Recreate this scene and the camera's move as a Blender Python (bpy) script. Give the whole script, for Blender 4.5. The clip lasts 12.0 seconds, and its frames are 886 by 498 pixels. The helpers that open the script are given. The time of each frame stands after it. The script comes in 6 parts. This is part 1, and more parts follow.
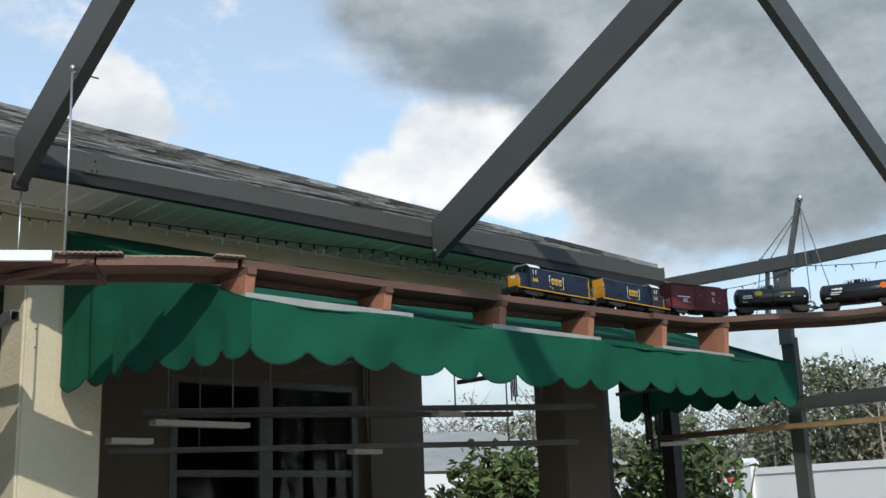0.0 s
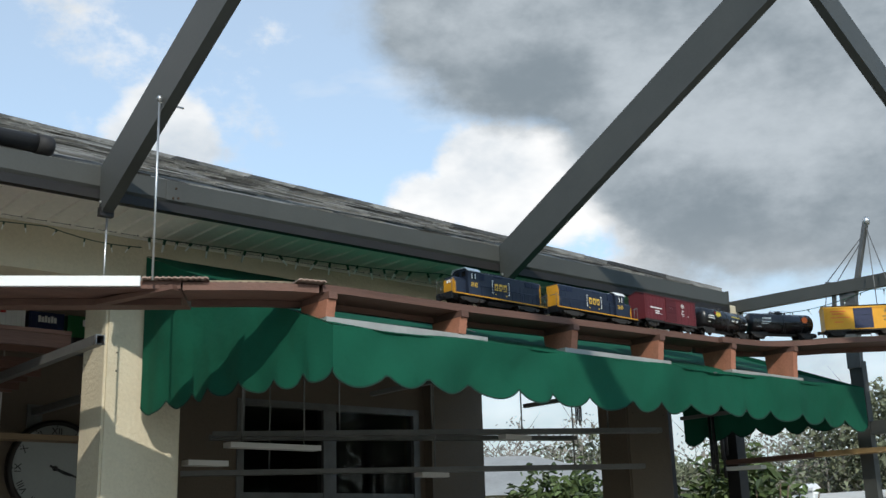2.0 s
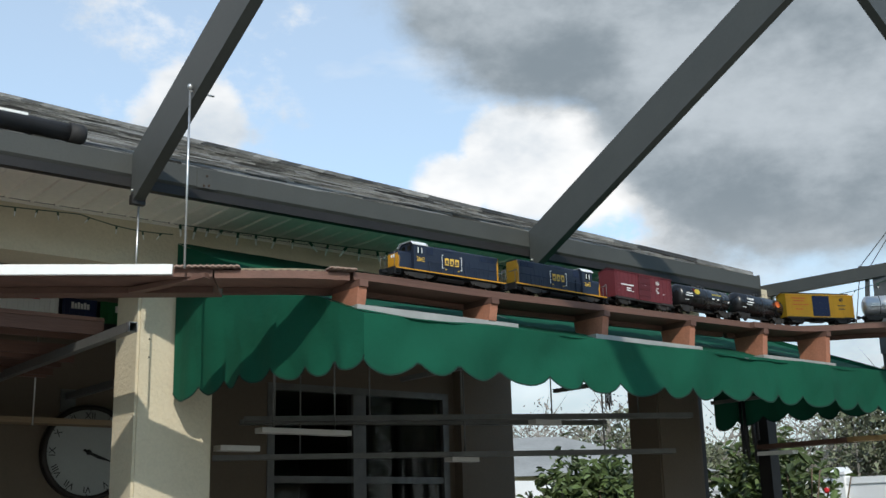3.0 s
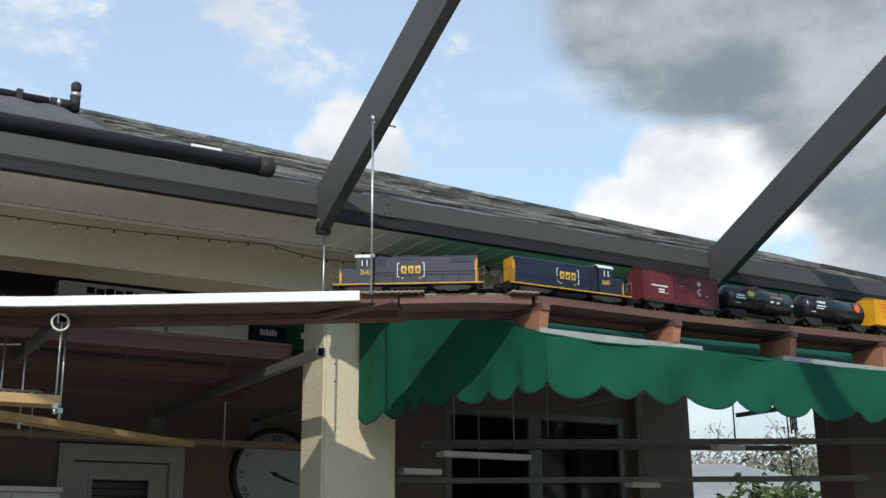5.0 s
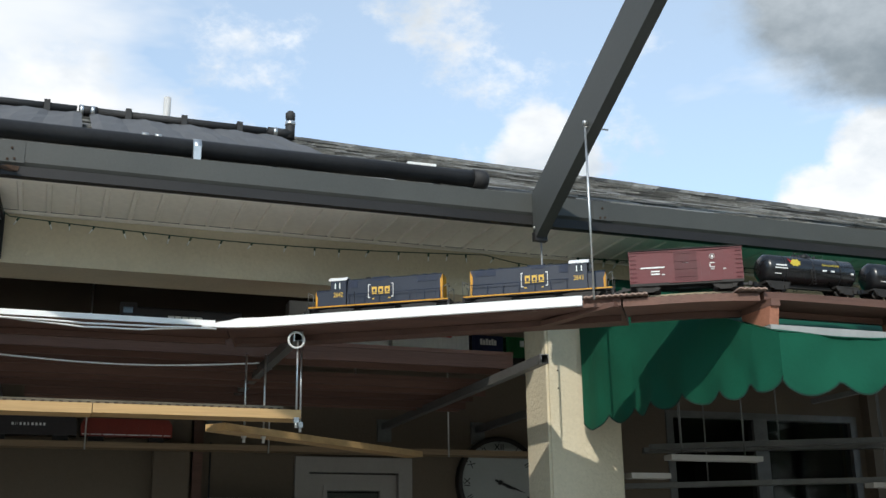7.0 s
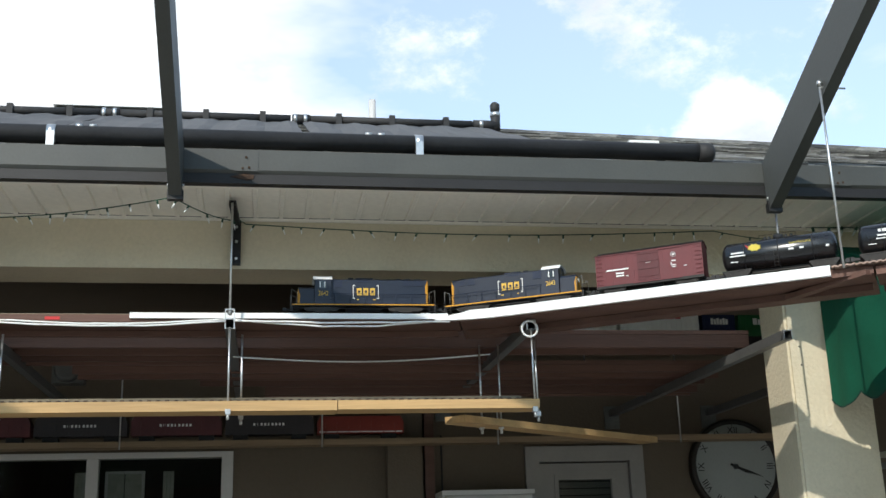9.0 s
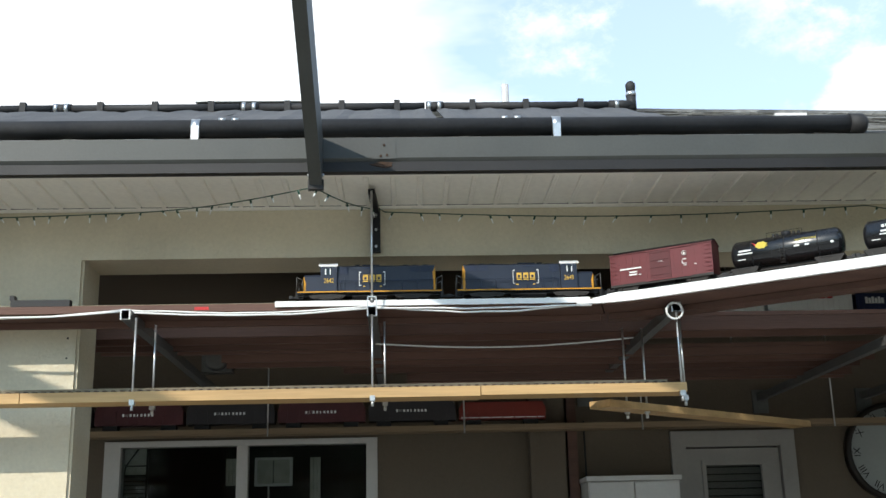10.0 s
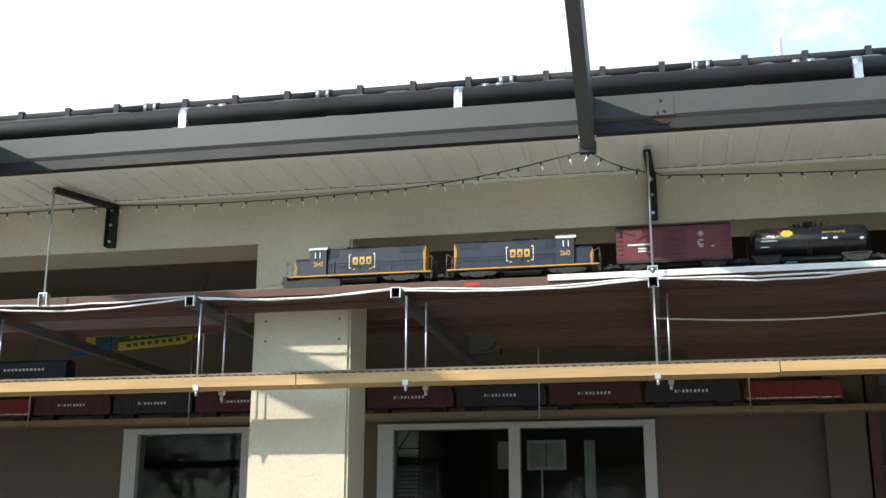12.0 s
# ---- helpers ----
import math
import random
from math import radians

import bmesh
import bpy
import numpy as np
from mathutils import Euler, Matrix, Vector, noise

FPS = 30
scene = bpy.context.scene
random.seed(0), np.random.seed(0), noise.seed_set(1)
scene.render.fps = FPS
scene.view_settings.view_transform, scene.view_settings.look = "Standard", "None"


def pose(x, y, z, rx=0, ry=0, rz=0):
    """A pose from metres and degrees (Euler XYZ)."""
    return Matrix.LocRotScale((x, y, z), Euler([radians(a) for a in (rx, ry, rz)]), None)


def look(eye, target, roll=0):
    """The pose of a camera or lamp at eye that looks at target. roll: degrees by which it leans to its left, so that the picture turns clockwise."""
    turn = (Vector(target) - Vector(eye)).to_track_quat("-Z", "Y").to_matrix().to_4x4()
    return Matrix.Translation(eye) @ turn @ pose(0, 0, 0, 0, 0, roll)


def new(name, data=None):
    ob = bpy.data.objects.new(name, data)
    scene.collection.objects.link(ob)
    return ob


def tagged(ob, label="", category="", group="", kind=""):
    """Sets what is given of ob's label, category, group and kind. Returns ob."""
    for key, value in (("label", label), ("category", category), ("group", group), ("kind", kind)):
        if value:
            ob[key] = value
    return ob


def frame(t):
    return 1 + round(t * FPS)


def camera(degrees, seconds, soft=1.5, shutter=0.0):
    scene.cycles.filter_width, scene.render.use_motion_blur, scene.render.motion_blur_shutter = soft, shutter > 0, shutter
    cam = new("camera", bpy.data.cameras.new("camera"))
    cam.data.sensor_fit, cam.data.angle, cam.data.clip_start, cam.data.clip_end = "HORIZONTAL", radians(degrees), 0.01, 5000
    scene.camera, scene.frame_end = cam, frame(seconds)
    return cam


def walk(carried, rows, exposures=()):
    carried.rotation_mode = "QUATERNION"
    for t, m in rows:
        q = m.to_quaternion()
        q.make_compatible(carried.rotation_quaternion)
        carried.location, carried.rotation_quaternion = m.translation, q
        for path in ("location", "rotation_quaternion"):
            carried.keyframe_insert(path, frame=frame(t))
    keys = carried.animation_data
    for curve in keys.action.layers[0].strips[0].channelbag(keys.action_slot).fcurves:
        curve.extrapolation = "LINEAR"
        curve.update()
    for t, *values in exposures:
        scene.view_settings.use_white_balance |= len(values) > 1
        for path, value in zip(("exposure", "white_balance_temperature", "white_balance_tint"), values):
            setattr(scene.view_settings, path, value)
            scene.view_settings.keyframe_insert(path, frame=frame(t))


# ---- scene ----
cam = camera(43.6, 12.0)
PATH = [
    (0, (0.515, -0.717, 1.395), (1.831, 0.711, 1.873), -2.1),
    (0.5, (0.459, -0.711, 1.393), (1.748, 0.737, 1.886), -2.1),
    (1, (0.472, -0.699, 1.369), (1.729, 0.774, 1.871), -3.1),
    (1.5, (0.39, -0.682, 1.41), (1.65, 0.786, 1.916), -2.7),
    (2, (0.372, -0.672, 1.389), (1.622, 0.8, 1.911), -1.7),
    (2.5, (0.374, -0.673, 1.413), (1.616, 0.82, 1.892), -1.8),
    (3, (0.362, -0.662, 1.417), (1.579, 0.848, 1.907), -1.5),
    (4.8, (0.285, -0.632, 1.399), (1.282, 1.016, 1.936), -1.0),
    (5, (0.282, -0.639, 1.407), (1.252, 1.025, 1.945), -0.4),
    (5.5, (0.26, -0.63, 1.404), (1.163, 1.069, 1.947), -0.2),
    (6, (0.238, -0.627, 1.401), (1.065, 1.11, 1.948), -0.5),
    (6.5, (0.216, -0.632, 1.4), (0.956, 1.143, 1.95), -0.2),
    (7, (0.189, -0.622, 1.394), (0.835, 1.187, 1.95), -0.8),
    (7.2, (0.199, -0.589, 1.393), (0.806, 1.233, 1.954), -0.3),
    (8.8, (0.063, -0.522, 1.404), (0.411, 1.37, 1.949), -1.7),
    (9, (0.05, -0.516, 1.391), (0.364, 1.381, 1.94), -1.8),
    (9.5, (0.044, -0.476, 1.388), (0.253, 1.437, 1.933), -2.4),
    (10, (0.028, -0.473, 1.393), (0.103, 1.454, 1.925), -1.3),
    (10.1, (0.011, -0.472, 1.379), (0.065, 1.454, 1.912), -0.9),
    (10.5, (0.012, -0.481, 1.389), (-0.046, 1.449, 1.908), -0.2),
    (11, (-0.009, -0.479, 1.389), (-0.188, 1.449, 1.893), -0.5),
    (11.5, (-0.038, -0.39, 1.403), (-0.329, 1.525, 1.9), -0.3),
    (12, (-0.084, -0.166, 1.416), (-0.461, 1.731, 1.925), 0.1),
]
EXPOSURE = [(0, -0.42), (3, -0.40), (7, -0.28), (9.5, 0.05), (12, 0.28)]
walk(cam, [(t, look(eye, target, roll)) for t, eye, target, roll in PATH], EXPOSURE)

# ---------------------------------------------------------------- world, sun
SUN = Vector((0.6, 1.0, -0.8)).normalized()      # the way the sunlight goes


def sky_world():
    w = bpy.data.worlds.new("sky")
    scene.world = w
    w.use_nodes = True
    nt = w.node_tree
    nt.nodes.clear()
    N, L = nt.nodes.new, nt.links.new
    out, bg = N("ShaderNodeOutputWorld"), N("ShaderNodeBackground")
    L(bg.outputs[0], out.inputs[0])
    sky = N("ShaderNodeTexSky")
    sky.sky_type, sky.sun_disc = "NISHITA", False
    sky.sun_elevation = math.asin(-SUN.z)
    sky.sun_rotation = math.atan2(-SUN.x, -SUN.y)
    sky.air_density, sky.dust_density, sky.ozone_density = 1.0, 0.6, 1.6
    tc = N("ShaderNodeTexCoord")

    def mth(op, a, b=None, clamp=False):
        n = N("ShaderNodeMath")
        n.operation, n.use_clamp = op, clamp
        for i, v in enumerate((a, b)):
            if v is None:
                continue
            if isinstance(v, (int, float)):
                n.inputs[i].default_value = v
            else:
                L(v, n.inputs[i])
        return n.outputs[0]

    def fbm(scale, detail, rough, off, stretch=(1, 1, 1.8)):
        mp = N("ShaderNodeMapping")
        mp.inputs["Location"].default_value = off
        mp.inputs["Scale"].default_value = stretch
        L(tc.outputs["Generated"], mp.inputs[0])
        n = N("ShaderNodeTexNoise")
        n.inputs["Scale"].default_value, n.inputs["Detail"].default_value, n.inputs["Roughness"].default_value = scale, detail, rough
        L(mp.outputs[0], n.inputs["Vector"])
        return n.outputs[0]

    def blob(d, size):
        v = Vector(d).normalized()
        n = N("ShaderNodeVectorMath")
        n.operation = "DOT_PRODUCT"
        n.inputs[1].default_value = v
        L(tc.outputs["Generated"], n.inputs[0])
        c = math.cos(radians(size))
        return mth("DIVIDE", mth("SUBTRACT", n.outputs["Value"], c), 1 - c)

    def ramp(v, lo, hi):
        n = N("ShaderNodeMapRange")
        n.interpolation_type = "SMOOTHSTEP"
        n.inputs[1].default_value, n.inputs[2].default_value = lo, hi
        L(v, n.inputs[0])
        return n.outputs[0]

    def mix(f, a, b):
        n = N("ShaderNodeMix")
        n.data_type = "RGBA"
        L(f, n.inputs[0])
        for i, v in ((6, a), (7, b)):
            if isinstance(v, tuple):
                n.inputs[i].default_value = (*v, 1)
            else:
                L(v, n.inputs[i])
        return n.outputs[2]

    def clamp01(v):
        return mth("MAXIMUM", mth("MINIMUM", v, 1.0), 0.0)

    base = fbm(2.6, 9, 0.6, (3.1, 0.4, 1.3))
    fine = fbm(7.0, 8, 0.62, (0.3, 2.4, 0.8), (1, 1, 1.5))
    wisp = fbm(3.2, 5, 0.55, (7.3, 1.2, 4.0), (1, 1, 3.0))
    blue = sky.outputs[0]
    gain = N("ShaderNodeVectorMath")
    gain.operation = "MULTIPLY"
    gain.inputs[1].default_value = (0.84 * SKY_GAIN, 1.06 * SKY_GAIN, 1.06 * SKY_GAIN)
    L(blue, gain.inputs[0])
    blue = gain.outputs[0]
    # thin veil, bright cumulus low over the roof, the grey bank to the right
    veil = ramp(mth("ADD", wisp, mth("MULTIPLY", clamp01(blob((-2.5, 9.0, 4.6), 26)), 0.42)), 0.40, 0.84)
    haze = mth("MULTIPLY", clamp01(blob((5.0, 10.0, 5.0), 75)), 0.40)
    col = mix(mth("MAXIMUM", veil, haze), blue, (0.98, 1.03, 1.08))
    calm = mth("ADD", mth("MULTIPLY", base, 0.7), 0.15)
    white = mth("ADD", calm, mth("MULTIPLY", mth("SUBTRACT", fine, 0.5), 0.75))
    for d, s, k in CLOUDS_WHITE:
        white = mth("ADD", white, mth("MULTIPLY", clamp01(blob(d, s)), k))
    wf = ramp(white, 0.615, 0.76)
    shade = ramp(fbm(4.5, 7, 0.6, (1.0, 5.0, 2.2)), 0.35, 0.72)
    col = mix(wf, col, mix(shade, (1.25, 1.25, 1.24), (0.70, 0.79, 0.88)))
    dark = mth("ADD", calm, mth("MULTIPLY", mth("SUBTRACT", fine, 0.5), 0.55))
    for d, s, k in CLOUDS_DARK:
        dark = mth("ADD", dark, mth("MULTIPLY", clamp01(blob(d, s)), k))
    df = ramp(dark, 0.62, 0.90)
    tone = ramp(fbm(5.5, 6, 0.6, (4.0, 1.0, 0.2)), 0.33, 0.7)
    col = mix(df, col, mix(tone, (0.285, 0.345, 0.395), (0.62, 0.69, 0.75)))
    # pale cloud haze low over the horizon
    sep = N("ShaderNodeSeparateXYZ")
    L(tc.outputs["Generated"], sep.inputs[0])
    low = mth("MULTIPLY", mth("SUBTRACT", 1.0, ramp(sep.outputs[2], 0.08, 0.30)), 0.8)
    puff = ramp(fbm(6.0, 7, 0.6, (2.0, 0.3, 5.2)), 0.35, 0.7)
    col = mix(low, col, mix(puff, (0.60, 0.66, 0.70), (0.95, 0.97, 0.98)))
    L(col, bg.inputs[0])
    bg.inputs[1].default_value = 1.14


SKY_GAIN = 0.232
CLOUDS_WHITE = [((98, 100, 49), 4.4, 0.33), ((88, 100, 42.5), 4.2, 0.31), ((79, 100, 38.5), 2.8, 0.28), ((47, 100, 41), 3.2, 0.26), ((140, 100, 50), 5, 0.16), ((118, 100, 42), 5, 0.20), ((172, 100, 50), 3, 0.18),
                ((17, 100, 46), 6, 0.12), ((-26, 100, 54), 17, 0.20), ((-50, 100, 54), 15, 0.20), ((-1, 100, 44), 3.5, 0.18), ((107, 100, 48), 3.4, 0.28)]
CLOUDS_DARK = [((93, 100, 67), 6.5, 0.40), ((118, 100, 77), 9, 0.44), ((133, 100, 68), 7, 0.34), ((160, 100, 74), 9, 0.44), ((195, 100, 84), 10, 0.42), ((155, 100, 88), 10, 0.42), ((76, 100, 66), 4, 0.2),
               ((165, 100, 54), 11, 0.30), ((130, 100, 50), 7, 0.20)]
sky_world()
sun = new("sun", bpy.data.lights.new("sun", "SUN"))
sun.data.energy, sun.data.angle, sun.data.color = 3.75, radians(0.55), (1.0, 0.95, 0.86)
sun.matrix_world = look((0, 0, 9), Vector((0, 0, 9)) + SUN)

# ---------------------------------------------------------------- materials


def mat(name, color, rough=0.6, metal=0.0, var=0.25, scale=6.0, fine=60.0, bump=0.1, bump_scale=None, tint=None, random_tint=0.0, island=False,
        stretch=(1, 1, 1), spec=0.4, gen=False):
    m = bpy.data.materials.new(name)
    m.use_nodes = True
    nt = m.node_tree
    N, L = nt.nodes.new, nt.links.new
    p = nt.nodes["Principled BSDF"]
    p.inputs["Roughness"].default_value, p.inputs["Metallic"].default_value = rough, metal
    p.inputs["Specular IOR Level"].default_value = spec
    tc, mp = N("ShaderNodeTexCoord"), N("ShaderNodeMapping")
    mp.inputs["Scale"].default_value = stretch
    L(tc.outputs["Object"], mp.inputs[0])

    def noise_tex(s, d):
        n = N("ShaderNodeTexNoise")
        n.inputs["Scale"].default_value, n.inputs["Detail"].default_value = s, d
        L(mp.outputs[0], n.inputs["Vector"])
        return n.outputs[0]

    a, b = noise_tex(scale, 5), noise_tex(fine, 3)
    add = N("ShaderNodeMath")
    add.operation = "MULTIPLY_ADD"
    add.inputs[1].default_value = 0.45
    L(b, add.inputs[0])
    L(a, add.inputs[2])
    mr = N("ShaderNodeMapRange")
    mr.inputs[1].default_value, mr.inputs[2].default_value = 0.45, 1.0
    L(add.outputs[0], mr.inputs[0])
    mx = N("ShaderNodeMix")
    mx.data_type = "RGBA"
    lo = tint or tuple(c * (1 - var) for c in color)
    hi = tuple(min(1, c * (1 + var * 0.6)) for c in color)
    mx.inputs[6].default_value, mx.inputs[7].default_value = (*lo, 1), (*hi, 1)
    L(mr.outputs[0], mx.inputs[0])
    col = mx.outputs[2]
    if random_tint:
        if island:
            g = N("ShaderNodeNewGeometry")
            r = g.outputs["Random Per Island"]
        else:
            g = N("ShaderNodeObjectInfo")
            r = g.outputs["Random"]
        h = N("ShaderNodeHueSaturation")
        v = N("ShaderNodeMapRange")
        v.inputs[3].default_value, v.inputs[4].default_value = 1 - random_tint, 1 + random_tint
        L(r, v.inputs[0])
        L(v.outputs[0], h.inputs["Value"])
        L(col, h.inputs["Color"])
        col = h.outputs[0]
    L(col, p.inputs["Base Color"])
    rr = N("ShaderNodeMapRange")
    rr.inputs[3].default_value, rr.inputs[4].default_value = max(0.02, rough - 0.12), min(1, rough + 0.12)
    L(a, rr.inputs[0])
    L(rr.outputs[0], p.inputs["Roughness"])
    if bump:
        bn = N("ShaderNodeBump")
        bn.inputs["Strength"].default_value, bn.inputs["Distance"].default_value = bump, 0.01
        L(noise_tex(bump_scale, 4) if bump_scale else b, bn.inputs["Height"])
        L(bn.outputs[0], p.inputs["Normal"])
    return m


def glass_mat(name, color=(0.55, 0.58, 0.57), rough=0.01):
    m = bpy.data.materials.new(name)
    m.use_nodes = True
    p = m.node_tree.nodes["Principled BSDF"]
    p.inputs["Base Color"].default_value = (*color, 1)
    p.inputs["Roughness"].default_value = rough
    p.inputs["Transmission Weight"].default_value = 1.0
    p.inputs["IOR"].default_value = 1.28
    return m


M = {
    "stucco": mat("stucco", (0.62, 0.55, 0.405), 0.9, var=0.14, scale=2.2, fine=70, bump=0.5, bump_scale=55),
    # the porch's shade is put into this wall colour, far below the sunlit stucco
    "wall": mat("shaded_interior_wall", (0.136, 0.107, 0.078), 0.9, var=0.12, scale=1.6, fine=50, bump=0.25, bump_scale=60),
    "soffit": mat("soffit_vinyl", (0.82, 0.785, 0.70), 0.6, var=0.14, scale=3, fine=40, bump=0.05),
    "bronze": mat("bronze_aluminium", (0.066, 0.069, 0.064), 0.5, var=0.18, scale=4, fine=90, bump=0.04),
    "bronze_dark": mat("bronze_darker", (0.017, 0.016, 0.016), 0.55, var=0.3, scale=5, fine=80, bump=0.06),
    "shingle": mat("asphalt_shingle", (0.15, 0.145, 0.13), 0.92, var=0.6, scale=14, fine=160, bump=0.6, bump_scale=240, random_tint=0.85),
    "shingle_far": mat("asphalt_shingle_far", (0.15, 0.145, 0.13), 0.92, var=0.6, scale=14, fine=160, bump=0.6, bump_scale=240, random_tint=0.85, island=True),
    "felt": mat("roof_felt", (0.055, 0.052, 0.045), 0.95, var=0.3, scale=3, fine=90, bump=0.3),
    "panel": mat("solar_mat", (0.095, 0.093, 0.092), 0.7, var=0.3, scale=2, fine=50, bump=0.1, stretch=(12, 0.6, 1)),
    "black_pipe": mat("black_pipe", (0.030, 0.029, 0.029), 0.68, var=0.4, scale=6, fine=50, bump=0.03),
    "steel": mat("zinc_steel", (0.58, 0.58, 0.57), 0.35, 0.85, var=0.2, scale=12, fine=80, bump=0.03),
    "arm": mat("grey_arm", (0.16, 0.16, 0.155), 0.45, 0.4, var=0.25, scale=9, fine=70, bump=0.05),
    "awning": mat("green_canvas", (0.006, 0.083, 0.047), 0.85, var=0.25, scale=2.6, fine=320, bump=0.5, bump_scale=11, spec=0.2),
    "awning_edge": mat("green_binding", (0.005, 0.032, 0.02), 0.9, var=0.2, bump=0.1),
    "redwood": mat("redwood_stain", (0.142, 0.075, 0.056), 0.7, var=0.3, scale=5, fine=45, bump=0.2, stretch=(0.25, 3, 3), random_tint=0.18),
    "redwood_cut": mat("redwood_cut", (0.40, 0.17, 0.105), 0.75, var=0.25, scale=10, fine=80, bump=0.2),
    "pine": mat("yellow_pine", (0.45, 0.285, 0.125), 0.65, var=0.28, scale=4, fine=30, bump=0.15, stretch=(0.2, 4, 4), random_tint=0.1),
    "white": mat("white_paint", (0.84, 0.84, 0.82), 0.5, var=0.07, scale=3, fine=40, bump=0.05),
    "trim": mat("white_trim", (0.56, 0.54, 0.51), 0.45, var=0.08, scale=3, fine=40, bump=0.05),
    "cable": mat("white_cable", (0.78, 0.78, 0.76), 0.45, var=0.1, bump=0),
    "green_wire": mat("green_wire", (0.02, 0.07, 0.045), 0.6, var=0.2, bump=0),
    "bulb": mat("clear_bulb", (0.88, 0.9, 0.88), 0.2, var=0.1, bump=0),
    "rail": mat("rail_brass", (0.18, 0.145, 0.10), 0.4, 0.7, var=0.3, bump=0.05),
    "tie": mat("brown_tie", (0.028, 0.02, 0.015), 0.8, var=0.4, bump=0.1),
    "navy": mat("navy_paint", (0.015, 0.022, 0.040), 0.42, var=0.15, scale=14, fine=120, bump=0.03),
    "navy_dark": mat("navy_grille", (0.012, 0.022, 0.05), 0.6, var=0.2, bump=0.05),
    "gold": mat("gold_paint", (0.60, 0.28, 0.016), 0.5, var=0.15, scale=14, bump=0.03),
    "blacky": mat("black_plastic", (0.012, 0.012, 0.013), 0.55, var=0.4, scale=20, bump=0.08),
    "grime": mat("grimy_underframe", (0.03, 0.027, 0.024), 0.7, var=0.4, scale=25, bump=0.15),
    "oxide": mat("oxide_red_paint", (0.125, 0.020, 0.024), 0.5, var=0.14, scale=12, bump=0.05),
    "oxide_dark": mat("oxide_red_dark", (0.085, 0.013, 0.016), 0.55, var=0.14, scale=12, bump=0.05),
    "tank": mat("gloss_black", (0.010, 0.010, 0.011), 0.26, var=0.3, scale=10, bump=0.02, spec=0.6),
    "yellow_car": mat("yellow_paint", (0.78, 0.37, 0.012), 0.45, var=0.1, scale=12, bump=0.04),
    "blue_door": mat("dark_blue_paint", (0.012, 0.022, 0.07), 0.5, var=0.15, bump=0.04),
    "mark_white": mat("white_marking", (0.78, 0.78, 0.76), 0.6, var=0.1, bump=0),
    "mark_gold": mat("gold_marking", (0.72, 0.45, 0.07), 0.6, var=0.1, bump=0),
    "mark_yellow": mat("yellow_marking", (0.60, 0.47, 0.06), 0.6, var=0.1, bump=0),
    "mark_orange": mat("orange_marking", (0.80, 0.16, 0.03), 0.6, var=0.1, bump=0),
    "mark_red": mat("red_marking", (0.5, 0.03, 0.03), 0.6, var=0.1, bump=0),
    "grey_roof": mat("white_cab_roof", (0.74, 0.75, 0.76), 0.5, var=0.1, bump=0),
    "dark_glass": mat("dark_window", (0.008, 0.009, 0.010), 0.06, var=0.2, bump=0, spec=0.7),
    # the dial's colour is lowered to carry the shade it hangs in
    "dial": mat("shaded_clock_dial", (0.33, 0.35, 0.335), 0.6, var=0.08, scale=4, bump=0.02),
    "dark_frame": mat("dark_clock_frame", (0.02, 0.015, 0.012), 0.45, var=0.3, bump=0.05),
    # white door paint greyed down in place of porch shade
    "door_paint": mat("shaded_door_paint", (0.30, 0.28, 0.26), 0.5, var=0.12, scale=3, fine=40, bump=0.06),
    "pale_glass": mat("pale_leaded_glass", (0.62, 0.64, 0.55), 0.3, var=0.2, scale=14, fine=60, bump=0.2),
    "silver": mat("silver_paint", (0.55, 0.56, 0.57), 0.32, 0.6, var=0.1, scale=10, bump=0.02),
    "concrete": mat("patio_concrete", (0.40, 0.375, 0.33), 0.85, var=0.25, scale=1.2, fine=60, bump=0.2),
    # dark floor colour chosen only to dim the porch
    "low_bounce_floor": mat("low_bounce_porch_floor", (0.055, 0.048, 0.042), 0.6, var=0.25, scale=1.6, fine=40, bump=0.1),
    "shelf_wood": mat("dull_shelf_wood", (0.27, 0.19, 0.115), 0.75, var=0.3, scale=4, fine=30, bump=0.15, stretch=(0.2, 4, 4)),
    "rust": mat("rust_stain", (0.055, 0.032, 0.020), 0.9, var=0.5, scale=30, fine=120, bump=0.2),
    "grass": mat("lawn", (0.085, 0.09, 0.04), 0.95, var=0.4, scale=0.6, fine=18, bump=0.5),
    "fence": mat("white_vinyl", (0.85, 0.85, 0.84), 0.5, var=0.05, scale=1, fine=20, bump=0.02),
    "leaf": mat("glossy_leaf", (0.085, 0.125, 0.042), 0.5, var=0.35, scale=4, fine=20, bump=0.1, random_tint=0.5, island=True),
    # distance haze is mixed into the far woods' colours as a paler tone
    "leaf_far": mat("hazy_far_foliage", (0.185, 0.20, 0.125), 0.9, var=0.4, scale=0.6, fine=4, bump=0, random_tint=0.5, island=True),
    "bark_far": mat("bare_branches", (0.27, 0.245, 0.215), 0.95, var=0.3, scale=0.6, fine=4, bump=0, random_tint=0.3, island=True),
    "bark": mat("bark", (0.16, 0.12, 0.085), 0.9, var=0.3, bump=0.3),
    "roof_clay": mat("clay_roof", (0.42, 0.20, 0.14), 0.85, var=0.2, scale=2, fine=12, bump=0.3),
    "roof_grey": mat("grey_far_roof", (0.30, 0.30, 0.29), 0.9, var=0.2, scale=1, fine=8, bump=0.3),
    "flower": mat("red_flower", (0.6, 0.02, 0.03), 0.6, var=0.2, bump=0),
    "sign_blue": mat("sign_blue", (0.02, 0.10, 0.35), 0.5, var=0.1, bump=0),
    "sign_green": mat("sign_green", (0.015, 0.12, 0.04), 0.5, var=0.1, bump=0),
